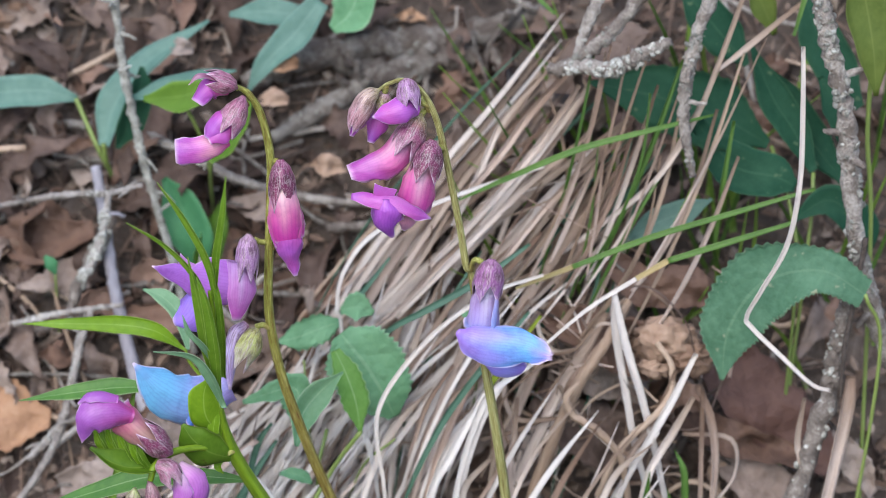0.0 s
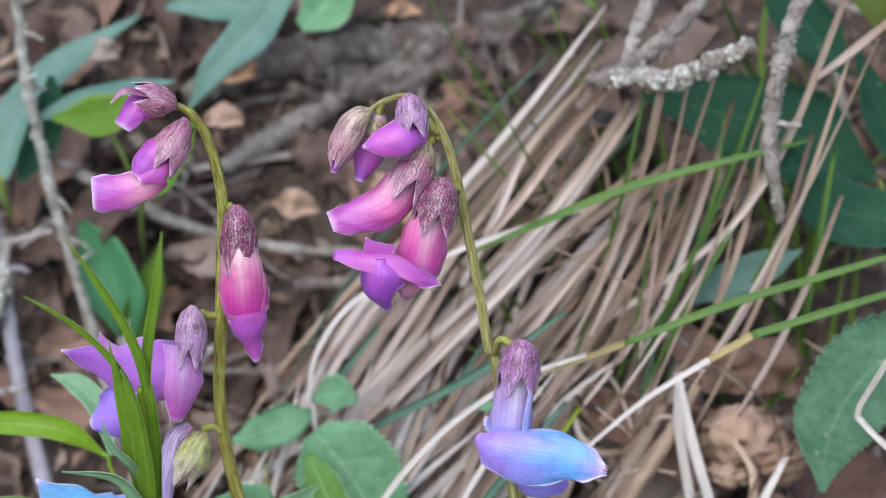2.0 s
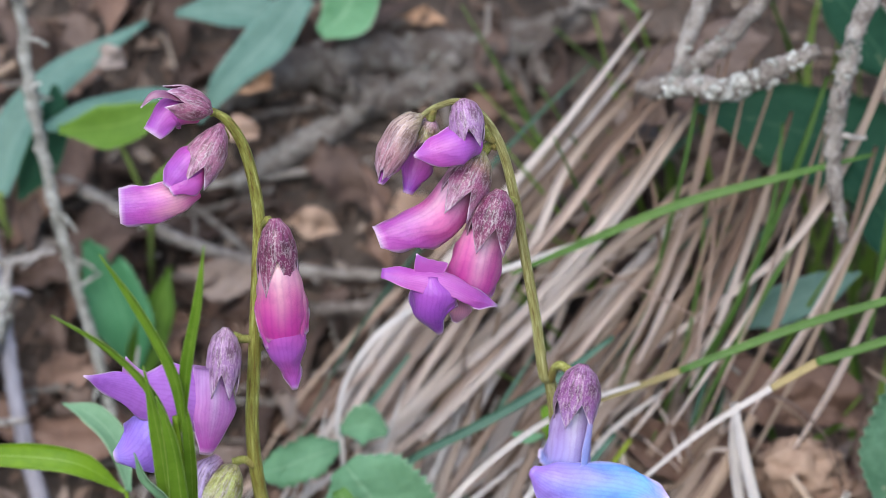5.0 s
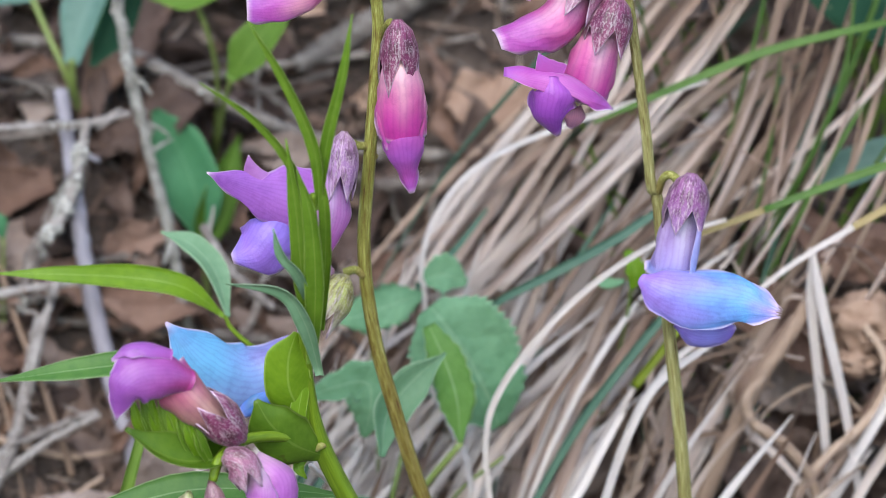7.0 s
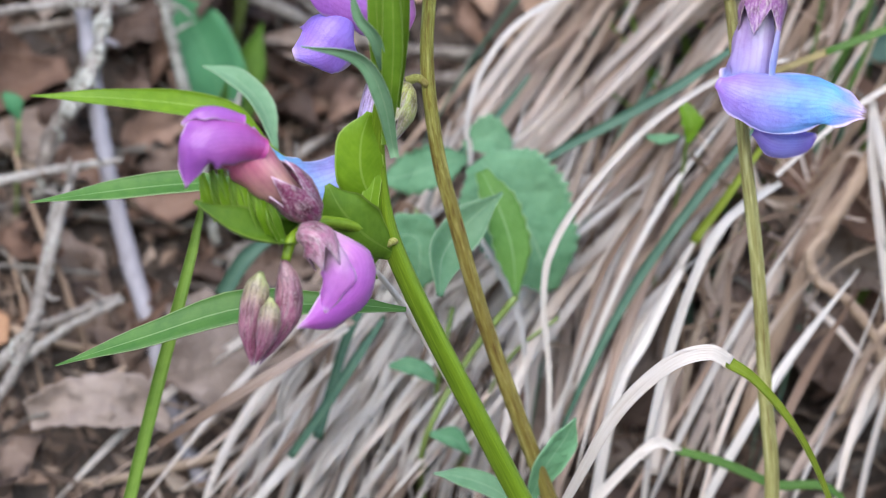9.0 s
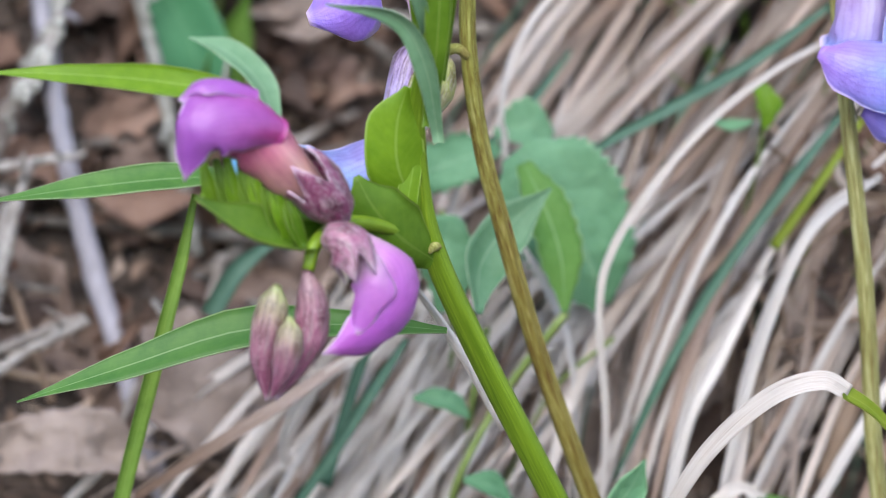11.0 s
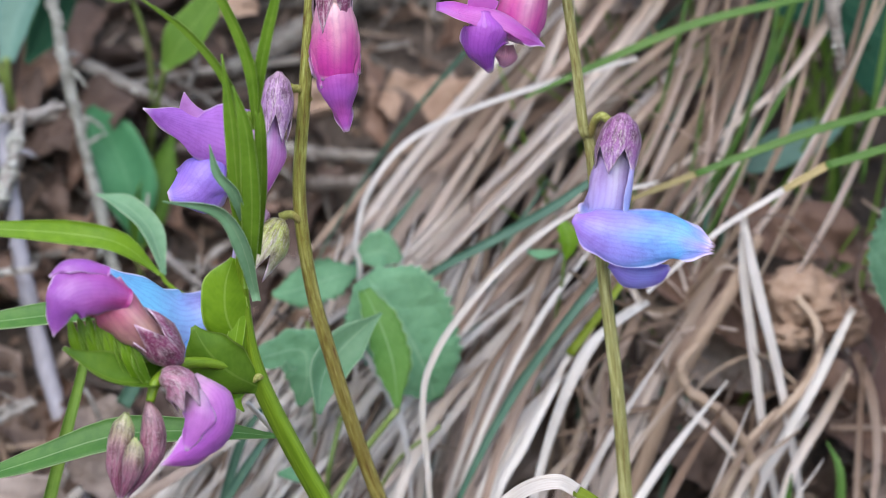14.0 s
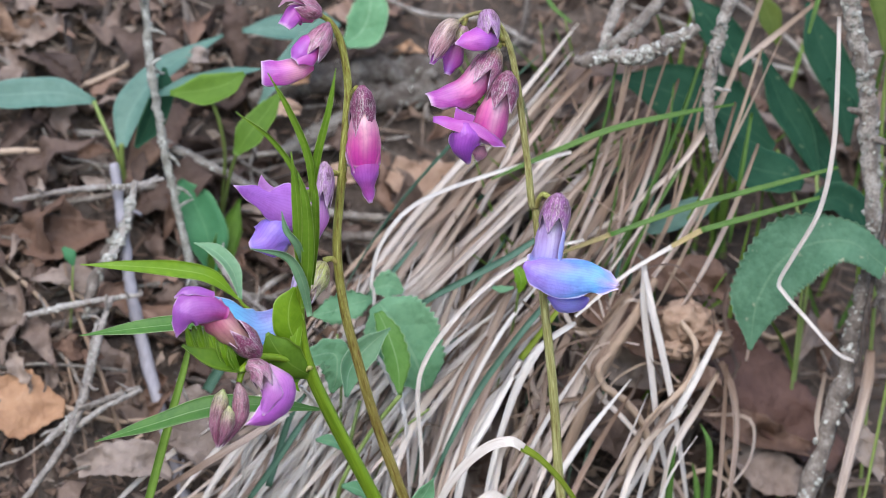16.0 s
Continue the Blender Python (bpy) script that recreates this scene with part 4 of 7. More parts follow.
    # magenta flower hanging like a hood
    flower(st, dict(pts=[(-5.20, -2.20, 17.47), (-5.35, -2.28, 17.61), (-5.51, -2.30, 17.78), (-5.71, -2.30, 17.96)], widths=[0.05, 0.17, 0.22, 0.235, 0.235, 0.2], dorsal=(0.35, -0.9, 0.3), teeth=0.55, colours=[WINE, DARK, WINE]),
           several(dict(pts=[(-5.32, -2.25, 17.60), (-5.62, -2.42, 17.90), (-5.86, -2.45, 18.18), (-6.02, -2.40, 18.36)], widths=[0.15, 0.22, 0.25, 0.26], wraps=[150, 130, 115, 100], colours=[(0.5, 0.3, 0.26), (0.56, 0.26, 0.27), (0.56, 0.13, 0.26), (0.56, 0.1, 0.38)], dorsal=(0.35, -0.9, 0.3), streak=(0.74, 0.52, 0.44), ruffle=0.1),
            dict(name="standard", pts=[(-5.75, -2.45, 18.23), (-6.05, -2.60, 18.36), (-6.34, -2.68, 18.35), (-6.52, -2.70, 18.22), (-6.58, -2.64, 18.03), (-6.60, -2.56, 17.80)], widths=[0.12, 0.28, 0.30, 0.25, 0.13, 0.008], wraps=[75, 66, 56, 48, 40, 28], colours=[(0.46, 0.07, 0.27), (0.43, 0.11, 0.42), (0.41, 0.13, 0.47), (0.40, 0.13, 0.50), (0.39, 0.12, 0.52), (0.44, 0.15, 0.55)], dorsal=(0.0, -0.85, 0.5), ruffle=0.11),
            dict(name="wing", pts=[(-6.00, -2.40, 18.54), (-6.26, -2.45, 18.62), (-6.50, -2.48, 18.60), (-6.66, -2.45, 18.45)], widths=[0.1, 0.14, 0.13, 0.03], wraps=[55, 50, 50, 40], colours=[(0.42, 0.11, 0.44), (0.40, 0.13, 0.5), (0.44, 0.16, 0.54), (0.5, 0.22, 0.58)], dorsal=(0.1, -0.3, 1), ruffle=0.12),
            dict(name="keel", pts=[(-5.54, -2.30, 17.53), (-5.82, -2.40, 17.85), (-6.06, -2.40, 18.05)], widths=[0.1, 0.15, 0.08], wraps=[90, 80, 60], colours=[(0.7, 0.4, 0.4), (0.78, 0.52, 0.46), PINK], dorsal=(-0.5, -0.8, -0.2))),
           [(-5.24, -2.05, 17.41), (-5.21, -2.20, 17.48)], "magenta hooded flower with a dark red calyx")
    # lower flower and three closed buds
    flower(st, dict(pts=[(-5.43, -2.40, 17.30), (-5.31, -2.45, 17.32), (-5.19, -2.48, 17.22), (-5.10, -2.48, 17.02)], widths=[0.05, 0.14, 0.18, 0.2, 0.19, 0.15], dorsal=(0.0, -1, 0.3), colours=[(0.36, 0.2, 0.25), (0.30, 0.10, 0.18), (0.58, 0.38, 0.48)], teeth=0.45),
           [dict(pts=[(-5.10, -2.40, 17.32), (-4.82, -2.50, 17.13), (-4.80, -2.55, 16.85), (-5.06, -2.60, 16.57), (-5.43, -2.60, 16.39)], widths=[0.15, 0.24, 0.26, 0.2, 0.01], wraps=[130, 90, 75, 60, 40], colours=[(0.72, 0.46, 0.62), (0.54, 0.2, 0.56), (0.49, 0.15, 0.56), (0.47, 0.13, 0.56), (0.5, 0.14, 0.54)], dorsal=(0.55, -0.75, 0.1), ruffle=0.12),
            dict(name="keel", pts=[(-5.11, -2.50, 17.22), (-5.05, -2.60, 16.95), (-5.17, -2.60, 16.57)], widths=[0.1, 0.19, 0.05], wraps=[70, 60, 40], colours=[(0.76, 0.56, 0.68), (0.54, 0.2, 0.58), (0.48, 0.14, 0.56)], dorsal=(-0.3, -1, 0), ruffle=0.12)],
           None, "drooping violet flower with a mauve calyx")
    mauve = [(0.30, 0.17, 0.17), (0.30, 0.15, 0.19), (0.28, 0.10, 0.16), (0.26, 0.08, 0.15), WINE]
    greenish = [(0.38, 0.48, 0.15), (0.34, 0.30, 0.18), (0.30, 0.14, 0.18), (0.26, 0.08, 0.15), WINE]
    for pts, w, tint, label in (([(-5.79, -2.40, 16.94), (-5.84, -2.40, 16.67), (-5.88, -2.42, 16.30), (-5.86, -2.45, 15.97)], [0.03, 0.125, 0.145, 0.125, 0.07, 0.01], greenish, "closed mauve flower bud with a green cap"),
                                ([(-5.56, -2.40, 17.07), (-5.50, -2.42, 16.75), (-5.55, -2.45, 16.40), (-5.78, -2.45, 15.98)], [0.03, 0.12, 0.145, 0.14, 0.08, 0.01], mauve, "closed mauve flower bud"),
                                ([(-5.70, -2.55, 16.70), (-5.71, -2.60, 16.49), (-5.75, -2.60, 16.25), (-5.84, -2.55, 16.0)], [0.02, 0.1, 0.115, 0.1, 0.06, 0.01], greenish, "closed mauve flower bud with a green cap")):
        petal("bud", pts, w, [179, 179, 179, 179], tint, st, dorsal=(0, -1, 0), material=BUD, m=35, ruffle=0.1, label=label, fixed=True, centred=True, ribs=0.05)


stalk_with_brown_stem()
stalk_with_blue_flower()
leafy_shoot()


# ---------------------------------------------------------------- twigs and branches
def blob(rnd, c, r, squash=0.6):
    """Small uneven lump: verts and faces."""
    v, f = [], []
    rings, segs = 3, 6
    ax = Vector((rnd.uniform(-1, 1), rnd.uniform(-1, 1), rnd.uniform(-1, 1))).normalized()
    rot = ax.rotation_difference(Vector((0, 0, 1))).to_matrix()
    v.append(Vector((0, 0, r * squash)))
    for i in range(1, rings + 1):
        th = i / (rings + 1) * math.pi
        for k in range(segs):
            a = k / segs * 6.283
            q = r * rnd.uniform(0.7, 1.25)
            v.append(Vector((math.sin(th) * math.cos(a) * q, math.sin(th) * math.sin(a) * q, math.cos(th) * q * squash)))
    v.append(Vector((0, 0, -r * squash)))
    for k in range(segs):
        f.append((0, 1 + k, 1 + (k + 1) % segs))
        b = 1 + (rings - 1) * segs
        f.append((len(v) - 1, b + (k + 1) % segs, b + k))
    for i in range(rings - 1):
        for k in range(segs):
            a, b = 1 + i * segs + k, 1 + i * segs + (k + 1) % segs
            f.append((a, a + segs, b + segs, b))
    return [rot @ x + Vector(c) for x in v], f


def twig(pts, radii, label, material=None, lichen=0, knobs=0.45, seed=0, size=0.05, sides=9, stubs=0):
    n = max(24, 12 * len(pts))
    ob = tube("twig", pts, radii, material or BARK, n=n, sides=sides, knobs=knobs, seed=seed)
    tagged(ob, label, "twig", "fallen twigs")
    rnd = random.Random(seed + 50)
    path = smooth_path(pts, 60)
    if lichen:
        vs, fs = [], []
        hubs = [rnd.randrange(4, 56) for _ in range(max(2, lichen // 9))]
        for _ in range(int(lichen * 1.7)):
            i = min(58, max(1, int(rnd.gauss(rnd.choice(hubs), 2.2))))
            r = along(radii, i / 59)
            d = Vector((rnd.uniform(-1, 1), rnd.uniform(-1, 0.3), rnd.uniform(-1, 1))).normalized()
            v, f = blob(rnd, path[i] + d * r * 0.95, size * rnd.choice((0.3, 0.4, 0.5, 0.6, 0.8, 1.0)))
            o = len(vs)
            vs += v
            fs += [tuple(a + o for a in q) for q in f]
        tagged(link_mesh("lichen", vs, fs, LICHEN, ob, "pale grey-green crusty lichen"), kind="stuff")
    for _ in range(stubs):
        i = rnd.randrange(6, 54)
        r = along(radii, i / 59)
        d = Vector((rnd.uniform(-1, 1), rnd.uniform(-1, 0.2), rnd.uniform(-0.5, 1))).normalized()
        tube("stub", [path[i], path[i] + d * (r + 0.15), path[i] + d * (r + 0.3) + Vector((0, 0, rnd.uniform(-0.1, 0.1)))], [r * 0.5, r * 0.4, r * 0.25], material or BARK, ob, n=8, sides=6, knobs=0.4, seed=i)
    return ob


def twigs():
    grey = "rough grey twig lying over dead leaves"
    twig([(-6.96, 7.20, 23.02), (-6.82, 7.00, 22.1), (-6.70, 6.80, 21.16), (-6.45, 6.60, 19.9), (-6.18, 6.50, 18.8), (-5.80, 6.30, 17.3), (-5.50, 6.00, 15.9)], [0.09, 0.085, 0.08, 0.08, 0.075, 0.07, 0.06], "knotty pale grey spruce twig standing upright in the litter", LICHEN, lichen=110, knobs=0.6, seed=1, size=0.06, stubs=9)
    twig([(-8.18, 8.50, 19.68), (-6.77, 8.00, 19.68), (-5.80, 7.60, 19.41), (-4.82, 7.40, 18.95), (-3.79, 7.60, 18.54), (-2.45, 7.70, 18.32), (-0.78, 7.70, 18.45)], [0.07, 0.09, 0.095, 0.09, 0.085, 0.08, 0.06], grey, lichen=10, seed=2, stubs=3)
    twig([(-7.33, 7.00, 19.30), (-7.15, 6.60, 18.23), (-6.97, 6.20, 17.10), (-6.67, 5.80, 15.87), (-6.41, 5.40, 15.08), (-6.02, 5.00, 13.75), (-5.72, 4.30, 13.12)], [0.1, 0.11, 0.12, 0.12, 0.115, 0.11, 0.1], "smooth bluish-grey bare stick", STICK_BLUE, knobs=0.22, seed=3, stubs=3)
    twig([(-7.30, 10.00, 22.51), (-7.71, 9.40, 21.21), (-8.13, 8.80, 20.20), (-8.45, 8.30, 19.42)], [0.06, 0.06, 0.055, 0.03], "thin dark bare twig over leaves", BARK_DARK, seed=4)
    twig([(-9.79, 6.10, 15.75), (-8.74, 6.40, 16.10), (-7.79, 6.40, 16.45), (-6.73, 6.60, 16.93)], [0.08, 0.08, 0.075, 0.05], grey, STICK_PALE, seed=5, stubs=3)
    twig([(-7.58, 5.60, 16.50), (-7.74, 5.20, 15.60), (-8.01, 4.60, 14.65), (-8.88, 4.00, 13.39)], [0.06, 0.07, 0.07, 0.06], grey, STICK_PALE, lichen=14, seed=6, size=0.04)
    twig([(-8.09, 4.60, 14.55), (-7.47, 4.80, 15.00), (-6.74, 5.00, 15.35)], [0.06, 0.055, 0.04], grey, STICK_PALE, seed=7)
    twig([(-9.74, 7.30, 17.66), (-9.01, 7.60, 18.29), (-8.50, 8.20, 19.32)], [0.06, 0.06, 0.03], grey, STICK_PALE, seed=8, lichen=8)
    twig([(-8.80, 7.60, 18.35), (-7.62, 7.60, 18.55), (-6.43, 7.70, 18.80)], [0.06, 0.055, 0.04], grey, seed=9)
    twig([(-7.00, 6.60, 18.40), (-7.26, 6.30, 17.90), (-7.67, 6.00, 17.18), (-7.81, 5.80, 16.56)], [0.1, 0.13, 0.12, 0.07], "short lichen-covered grey twig", lichen=70, seed=10, size=0.08)
    pale = "pale grey twig crusted with lichen over dead leaves"
    twig([(-9.20, 6.80, 18.56), (-8.04, 6.60, 18.84), (-6.98, 6.40, 18.97), (-6.40, 6.40, 19.13)], [0.05, 0.06, 0.06, 0.04], pale, STICK_PALE, lichen=24, seed=31, size=0.05, stubs=3)
    twig([(-6.96, 5.80, 19.16), (-7.18, 5.60, 18.16), (-7.50, 5.40, 17.60)], [0.06, 0.09, 0.06], pale, STICK_PALE, lichen=70, seed=32, size=0.08)
    twig([(-8.52, 4.60, 14.34), (-7.87, 4.80, 15.08), (-7.57, 5.20, 16.27), (-7.34, 5.60, 16.98)], [0.07, 0.075, 0.065, 0.05], pale, STICK_PALE, lichen=40, knobs=0.6, seed=33, size=0.045, stubs=6)
    twig([(-7.97, 4.80, 14.93), (-7.40, 4.90, 15.16), (-6.78, 5.00, 15.39)], [0.05, 0.06, 0.04], grey, STICK_PALE, seed=34, stubs=2)
    twig([(-8.95, 6.00, 16.48), (-8.00, 5.80, 16.78), (-6.76, 5.60, 17.04)], [0.06, 0.065, 0.04], pale, STICK_PALE, lichen=18, seed=35, size=0.05, stubs=2)
    twig([(-5.43, 5.60, 17.80), (-5.05, 5.20, 17.30), (-4.49, 4.80, 16.89)], [0.06, 0.06, 0.05], grey, STICK_PALE, seed=36, stubs=2)
    twig([(-8.26, 11.00, 20.94), (-7.53, 11.50, 21.44), (-6.59, 12.00, 22.06)], [0.09, 0.1, 0.08], "dark bare twig in the litter", BARK_DARK, seed=37, stubs=3)
    twig([(-8.89, 11.00, 21.65), (-8.06, 11.00, 21.26), (-7.01, 11.00, 21.08)], [0.06, 0.07, 0.05], grey, STICK_PALE, seed=38, stubs=2)
    # thicker fallen branches behind the flowers
    twig([(-4.63, 8.80, 20.33), (-3.53, 9.10, 20.77), (-2.19, 9.20, 20.99), (-0.51, 9.30, 21.13), (1.18, 9.60, 21.58)], [0.2, 0.27, 0.3, 0.27, 0.2], "thick dark fallen branch with rough bark", BARK_DARK, lichen=30, knobs=0.5, seed=11, size=0.07, sides=14, stubs=4)
    twig([(-4.08, 8.30, 19.42), (-3.14, 8.60, 19.90), (-2.19, 8.90, 20.38), (-1.24, 9.00, 20.60)], [0.14, 0.19, 0.2, 0.14], "mossy dark grey fallen branch", BARK_DARK, lichen=26, knobs=0.45, seed=12, size=0.06, sides=12, stubs=3)
    twig([(-2.82, 9.10, 20.73), (-1.87, 9.00, 20.51), (-1.07, 9.10, 20.73), (-0.12, 9.10, 20.82)], [0.2, 0.3, 0.3, 0.2], "dark weathered branch with crusty bark", BARK_DARK, lichen=24, knobs=0.6, seed=13, size=0.06, sides=12, stubs=3)
    twig([(-2.99, 7.20, 17.99), (-2.13, 7.30, 17.99), (-1.27, 7.40, 17.86), (-0.48, 7.60, 18.16)], [0.09, 0.1, 0.1, 0.06], grey, seed=14, stubs=3)
    twig([(0.11, 9.00, 21.01), (0.34, 8.80, 20.58), (0.54, 8.60, 20.06)], [0.1, 0.12, 0.06], grey, seed=15, lichen=10)
    # lichen-covered twigs on the tussock side
    twig([(4.14, 4.60, 23.74), (3.73, 4.30, 22.80), (3.52, 4.10, 21.98), (3.47, 4.00, 21.14), (3.64, 3.90, 20.13)], [0.13, 0.13, 0.12, 0.1, 0.06], "hanging grey twig crusted with lichen", lichen=70, knobs=0.5, seed=16, size=0.06, stubs=3)
    twig([(1.12, 5.00, 21.79), (1.73, 4.60, 21.96), (2.26, 4.30, 22.03), (2.73, 4.10, 22.34), (3.20, 4.00, 22.62)], [0.12, 0.13, 0.13, 0.14, 0.08], "grey twig with knobbly pale lichen", lichen=110, knobs=0.55, seed=17, size=0.085)
    twig([(3.10, 5.00, 23.67), (2.42, 4.80, 22.81), (1.94, 4.70, 22.33), (1.42, 4.90, 21.92)], [0.12, 0.13, 0.13, 0.08], grey, lichen=40, seed=18, size=0.06)
    twig([(2.22, 5.60, 23.37), (1.83, 5.30, 22.64), (1.55, 5.00, 21.91)], [0.1, 0.11, 0.07], grey, lichen=14, seed=19)
    twig([(5.57, 3.20, 24.22), (5.82, 3.10, 23.00), (6.18, 3.00, 21.67), (6.35, 3.00, 20.22), (6.56, 3.00, 18.86), (7.21, 3.20, 16.81)], [0.15, 0.16, 0.17, 0.18, 0.17, 0.15], "stout upright grey stem with scaly lichen", lichen=130, knobs=0.5, seed=20, size=0.085, sides=12, stubs=4)
    twig([(6.38, 2.80, 18.36), (6.20, 2.70, 17.52), (6.08, 2.60, 16.69), (5.70, 2.40, 15.24), (5.18, 2.20, 13.57)], [0.13, 0.16, 0.17, 0.17, 0.16], "scaly grey-brown conifer twig", lichen=80, knobs=0.6, seed=21, size=0.075, sides=11)
    twig([(2.54, 3.40, 17.98), (2.17, 3.10, 17.40), (1.61, 2.90, 16.52), (1.12, 2.80, 15.37), (0.71, 2.80, 14.11)], [0.07, 0.1, 0.11, 0.11, 0.1], "dull grey-brown woody stem lying in dry grass", STRAW_DUN, knobs=0.25, seed=23, sides=10)
    twig([(1.63, 2.60, 16.72), (1.40, 2.50, 16.46), (1.53, 2.50, 16.12), (1.95, 2.50, 15.84), (2.39, 2.60, 15.24), (2.56, 2.70, 14.25)], [0.04, 0.07, 0.075, 0.075, 0.07, 0.06], "curled grey-brown dead stem end", STRAW_DUN, knobs=0.3, seed=24)
    twig([(3.03, 3.20, 17.25), (3.30, 3.00, 16.81), (3.17, 2.90, 16.15), (2.42, 2.80, 15.39), (1.99, 2.80, 14.41)], [0.05, 0.06, 0.07, 0.07, 0.06], "dull grey-brown woody stem lying in dry grass", STRAW_DUN, knobs=0.3, seed=25)
    twig([(6.59, 2.60, 19.45), (6.43, 2.50, 18.41), (6.27, 2.40, 17.37), (6.25, 2.40, 16.52)], [0.05, 0.05, 0.045, 0.03], "thin reddish-brown bare twig", BARK_DARK, seed=22)


# ---------------------------------------------------------------- green plants behind
STEM_DULL = surface_mat("stem_dull", [(0.3, (0.10, 0.15, 0.03)), (0.7, (0.20, 0.27, 0.07))], 1.0, 0.5, 0.3, 0.0001, (4, 8, 1), 0.3, 4.0, "UV")[0]


def herb(name_label, leaves, stems, category="plant", group="woodland herbs"):
    h = empty("woodland_herb")
    tagged(h, name_label, category, group)
    for kw in leaves:
        kw = dict(kw)
        leaf("leaf", kw.pop("pts"), kw.pop("w"), kw.pop("mat"), h, **kw)
    for pts, r in stems:
        tube("petiole", pts, [r * 0.75, r * 0.7, r * 0.6], STEM_DULL, h, sides=7)


def herbs():
    # broad bluish leaves on the litter, sky reflection painted into their tone
    herb("low plant with long dull bluish-green leaves", [
        dict(pts=[(-7.18, 7.30, 19.58), (-6.98, 7.60, 20.33), (-6.39, 8.00, 21.02), (-5.24, 8.50, 21.70)], w=[0.12, 0.34, 0.28, 0.03], mat=LEAF_PALE, dorsal=(-0.4, -0.8, 0.4), fold=0.35),
        # dark leaf added as the shadow side of the leaf above
        dict(pts=[(-6.92, 7.10, 19.61), (-6.70, 7.10, 20.08), (-6.47, 7.20, 20.72), (-6.43, 7.30, 21.15)], w=[0.05, 0.3, 0.26, 0.05], mat=LEAF_SHADED, dorsal=(0.6, -0.8, 0.2), fold=0.3),
        dict(pts=[(-10.15, 8.00, 20.36), (-9.29, 7.90, 20.45), (-8.44, 7.80, 20.53), (-7.70, 7.70, 20.40)], w=[0.1, 0.3, 0.3, 0.06], mat=LEAF_PALE, dorsal=(0, -0.9, 0.4), fold=0.15),
        dict(pts=[(-6.73, 6.90, 20.62), (-6.02, 6.80, 20.87), (-5.28, 6.70, 21.13), (-4.62, 6.70, 21.26)], w=[0.03, 0.24, 0.2, 0.02], mat=LEAF_PALE, dorsal=(0, -0.5, 0.85), fold=0.1),
    ], [([(-7.73, 7.70, 20.40), (-7.51, 7.50, 19.94), (-7.28, 7.30, 19.48), (-7.06, 7.60, 18.79)], 0.06), ([(-7.19, 7.20, 19.66), (-7.16, 7.30, 19.27), (-7.04, 7.60, 18.77)], 0.07)])
    herb("low plant with broad bright green leaves", several(
        dict(pts=[(-6.34, 6.60, 20.74), (-5.72, 6.40, 20.84), (-5.30, 6.30, 20.98), (-4.97, 6.30, 21.20)], w=[0.05, 0.3, 0.24, 0.05], mat=LEAF_DULL, dorsal=(0.1, -0.9, 0.2), fold=0.2),
        dict(pts=[(-5.10, 6.10, 19.67), (-4.86, 6.00, 20.09), (-4.56, 6.00, 20.50), (-4.29, 6.00, 20.92)], w=[0.06, 0.28, 0.22, 0.02], mat=LEAF_DULL, dorsal=(-0.3, -0.9, 0.2), fold=0.15),
        dict(pts=[(-4.53, 8.00, 20.41), (-4.15, 8.00, 21.02), (-3.61, 8.20, 21.52), (-3.13, 8.40, 22.12)], w=[0.02, 0.2, 0.32, 0.2], mat=LEAF_PALE, dorsal=(-0.2, -0.9, 0.3), fold=0.2),
        dict(pts=[(-4.86, 8.60, 21.79), (-4.16, 8.50, 21.88), (-3.51, 8.40, 21.79), (-3.19, 8.40, 21.57)], w=[0.05, 0.26, 0.22, 0.05], mat=LEAF_PALE, dorsal=(0, -0.8, 0.5), fold=0.15),
        dict(pts=[(-2.89, 8.10, 21.64), (-2.56, 8.20, 21.92), (-2.41, 8.30, 22.36), (-2.46, 8.50, 22.83)], w=[0.1, 0.4, 0.36, 0.1], mat=LEAF_HERB, dorsal=(0, -0.9, 0.3), fold=0.2)), [([(-5.59, 6.40, 20.74), (-5.36, 6.60, 20.14), (-5.22, 7.00, 19.45), (-5.2, 7.8, 18.2)], 0.05), ([(-5.07, 6.10, 19.70), (-5.14, 6.60, 19.2), (-5.2, 7.7, 18.1)], 0.05)])
    herb("green plant with two-toned folded leaves", [
        dict(pts=[(-6.06, 7.10, 19.02), (-5.75, 6.90, 18.56), (-5.50, 6.70, 17.98), (-5.37, 6.70, 17.19)], w=[0.06, 0.40, 0.42, 0.06], mat=LEAF_WOOD, dorsal=(-0.3, -0.9, 0.3), fold=0.25),
        dict(pts=[(-4.91, 6.90, 18.73), (-5.10, 6.80, 18.12), (-5.27, 6.70, 17.59), (-5.39, 6.70, 17.07)], w=[0.02, 0.24, 0.27, 0.06], mat=LEAF_DULL, dorsal=(0.3, -0.9, 0.2), fold=0.3),
    ], [([(-5.38, 6.70, 17.15), (-5.30, 6.85, 16.6), (-5.15, 7.3, 15.6)], 0.06)])
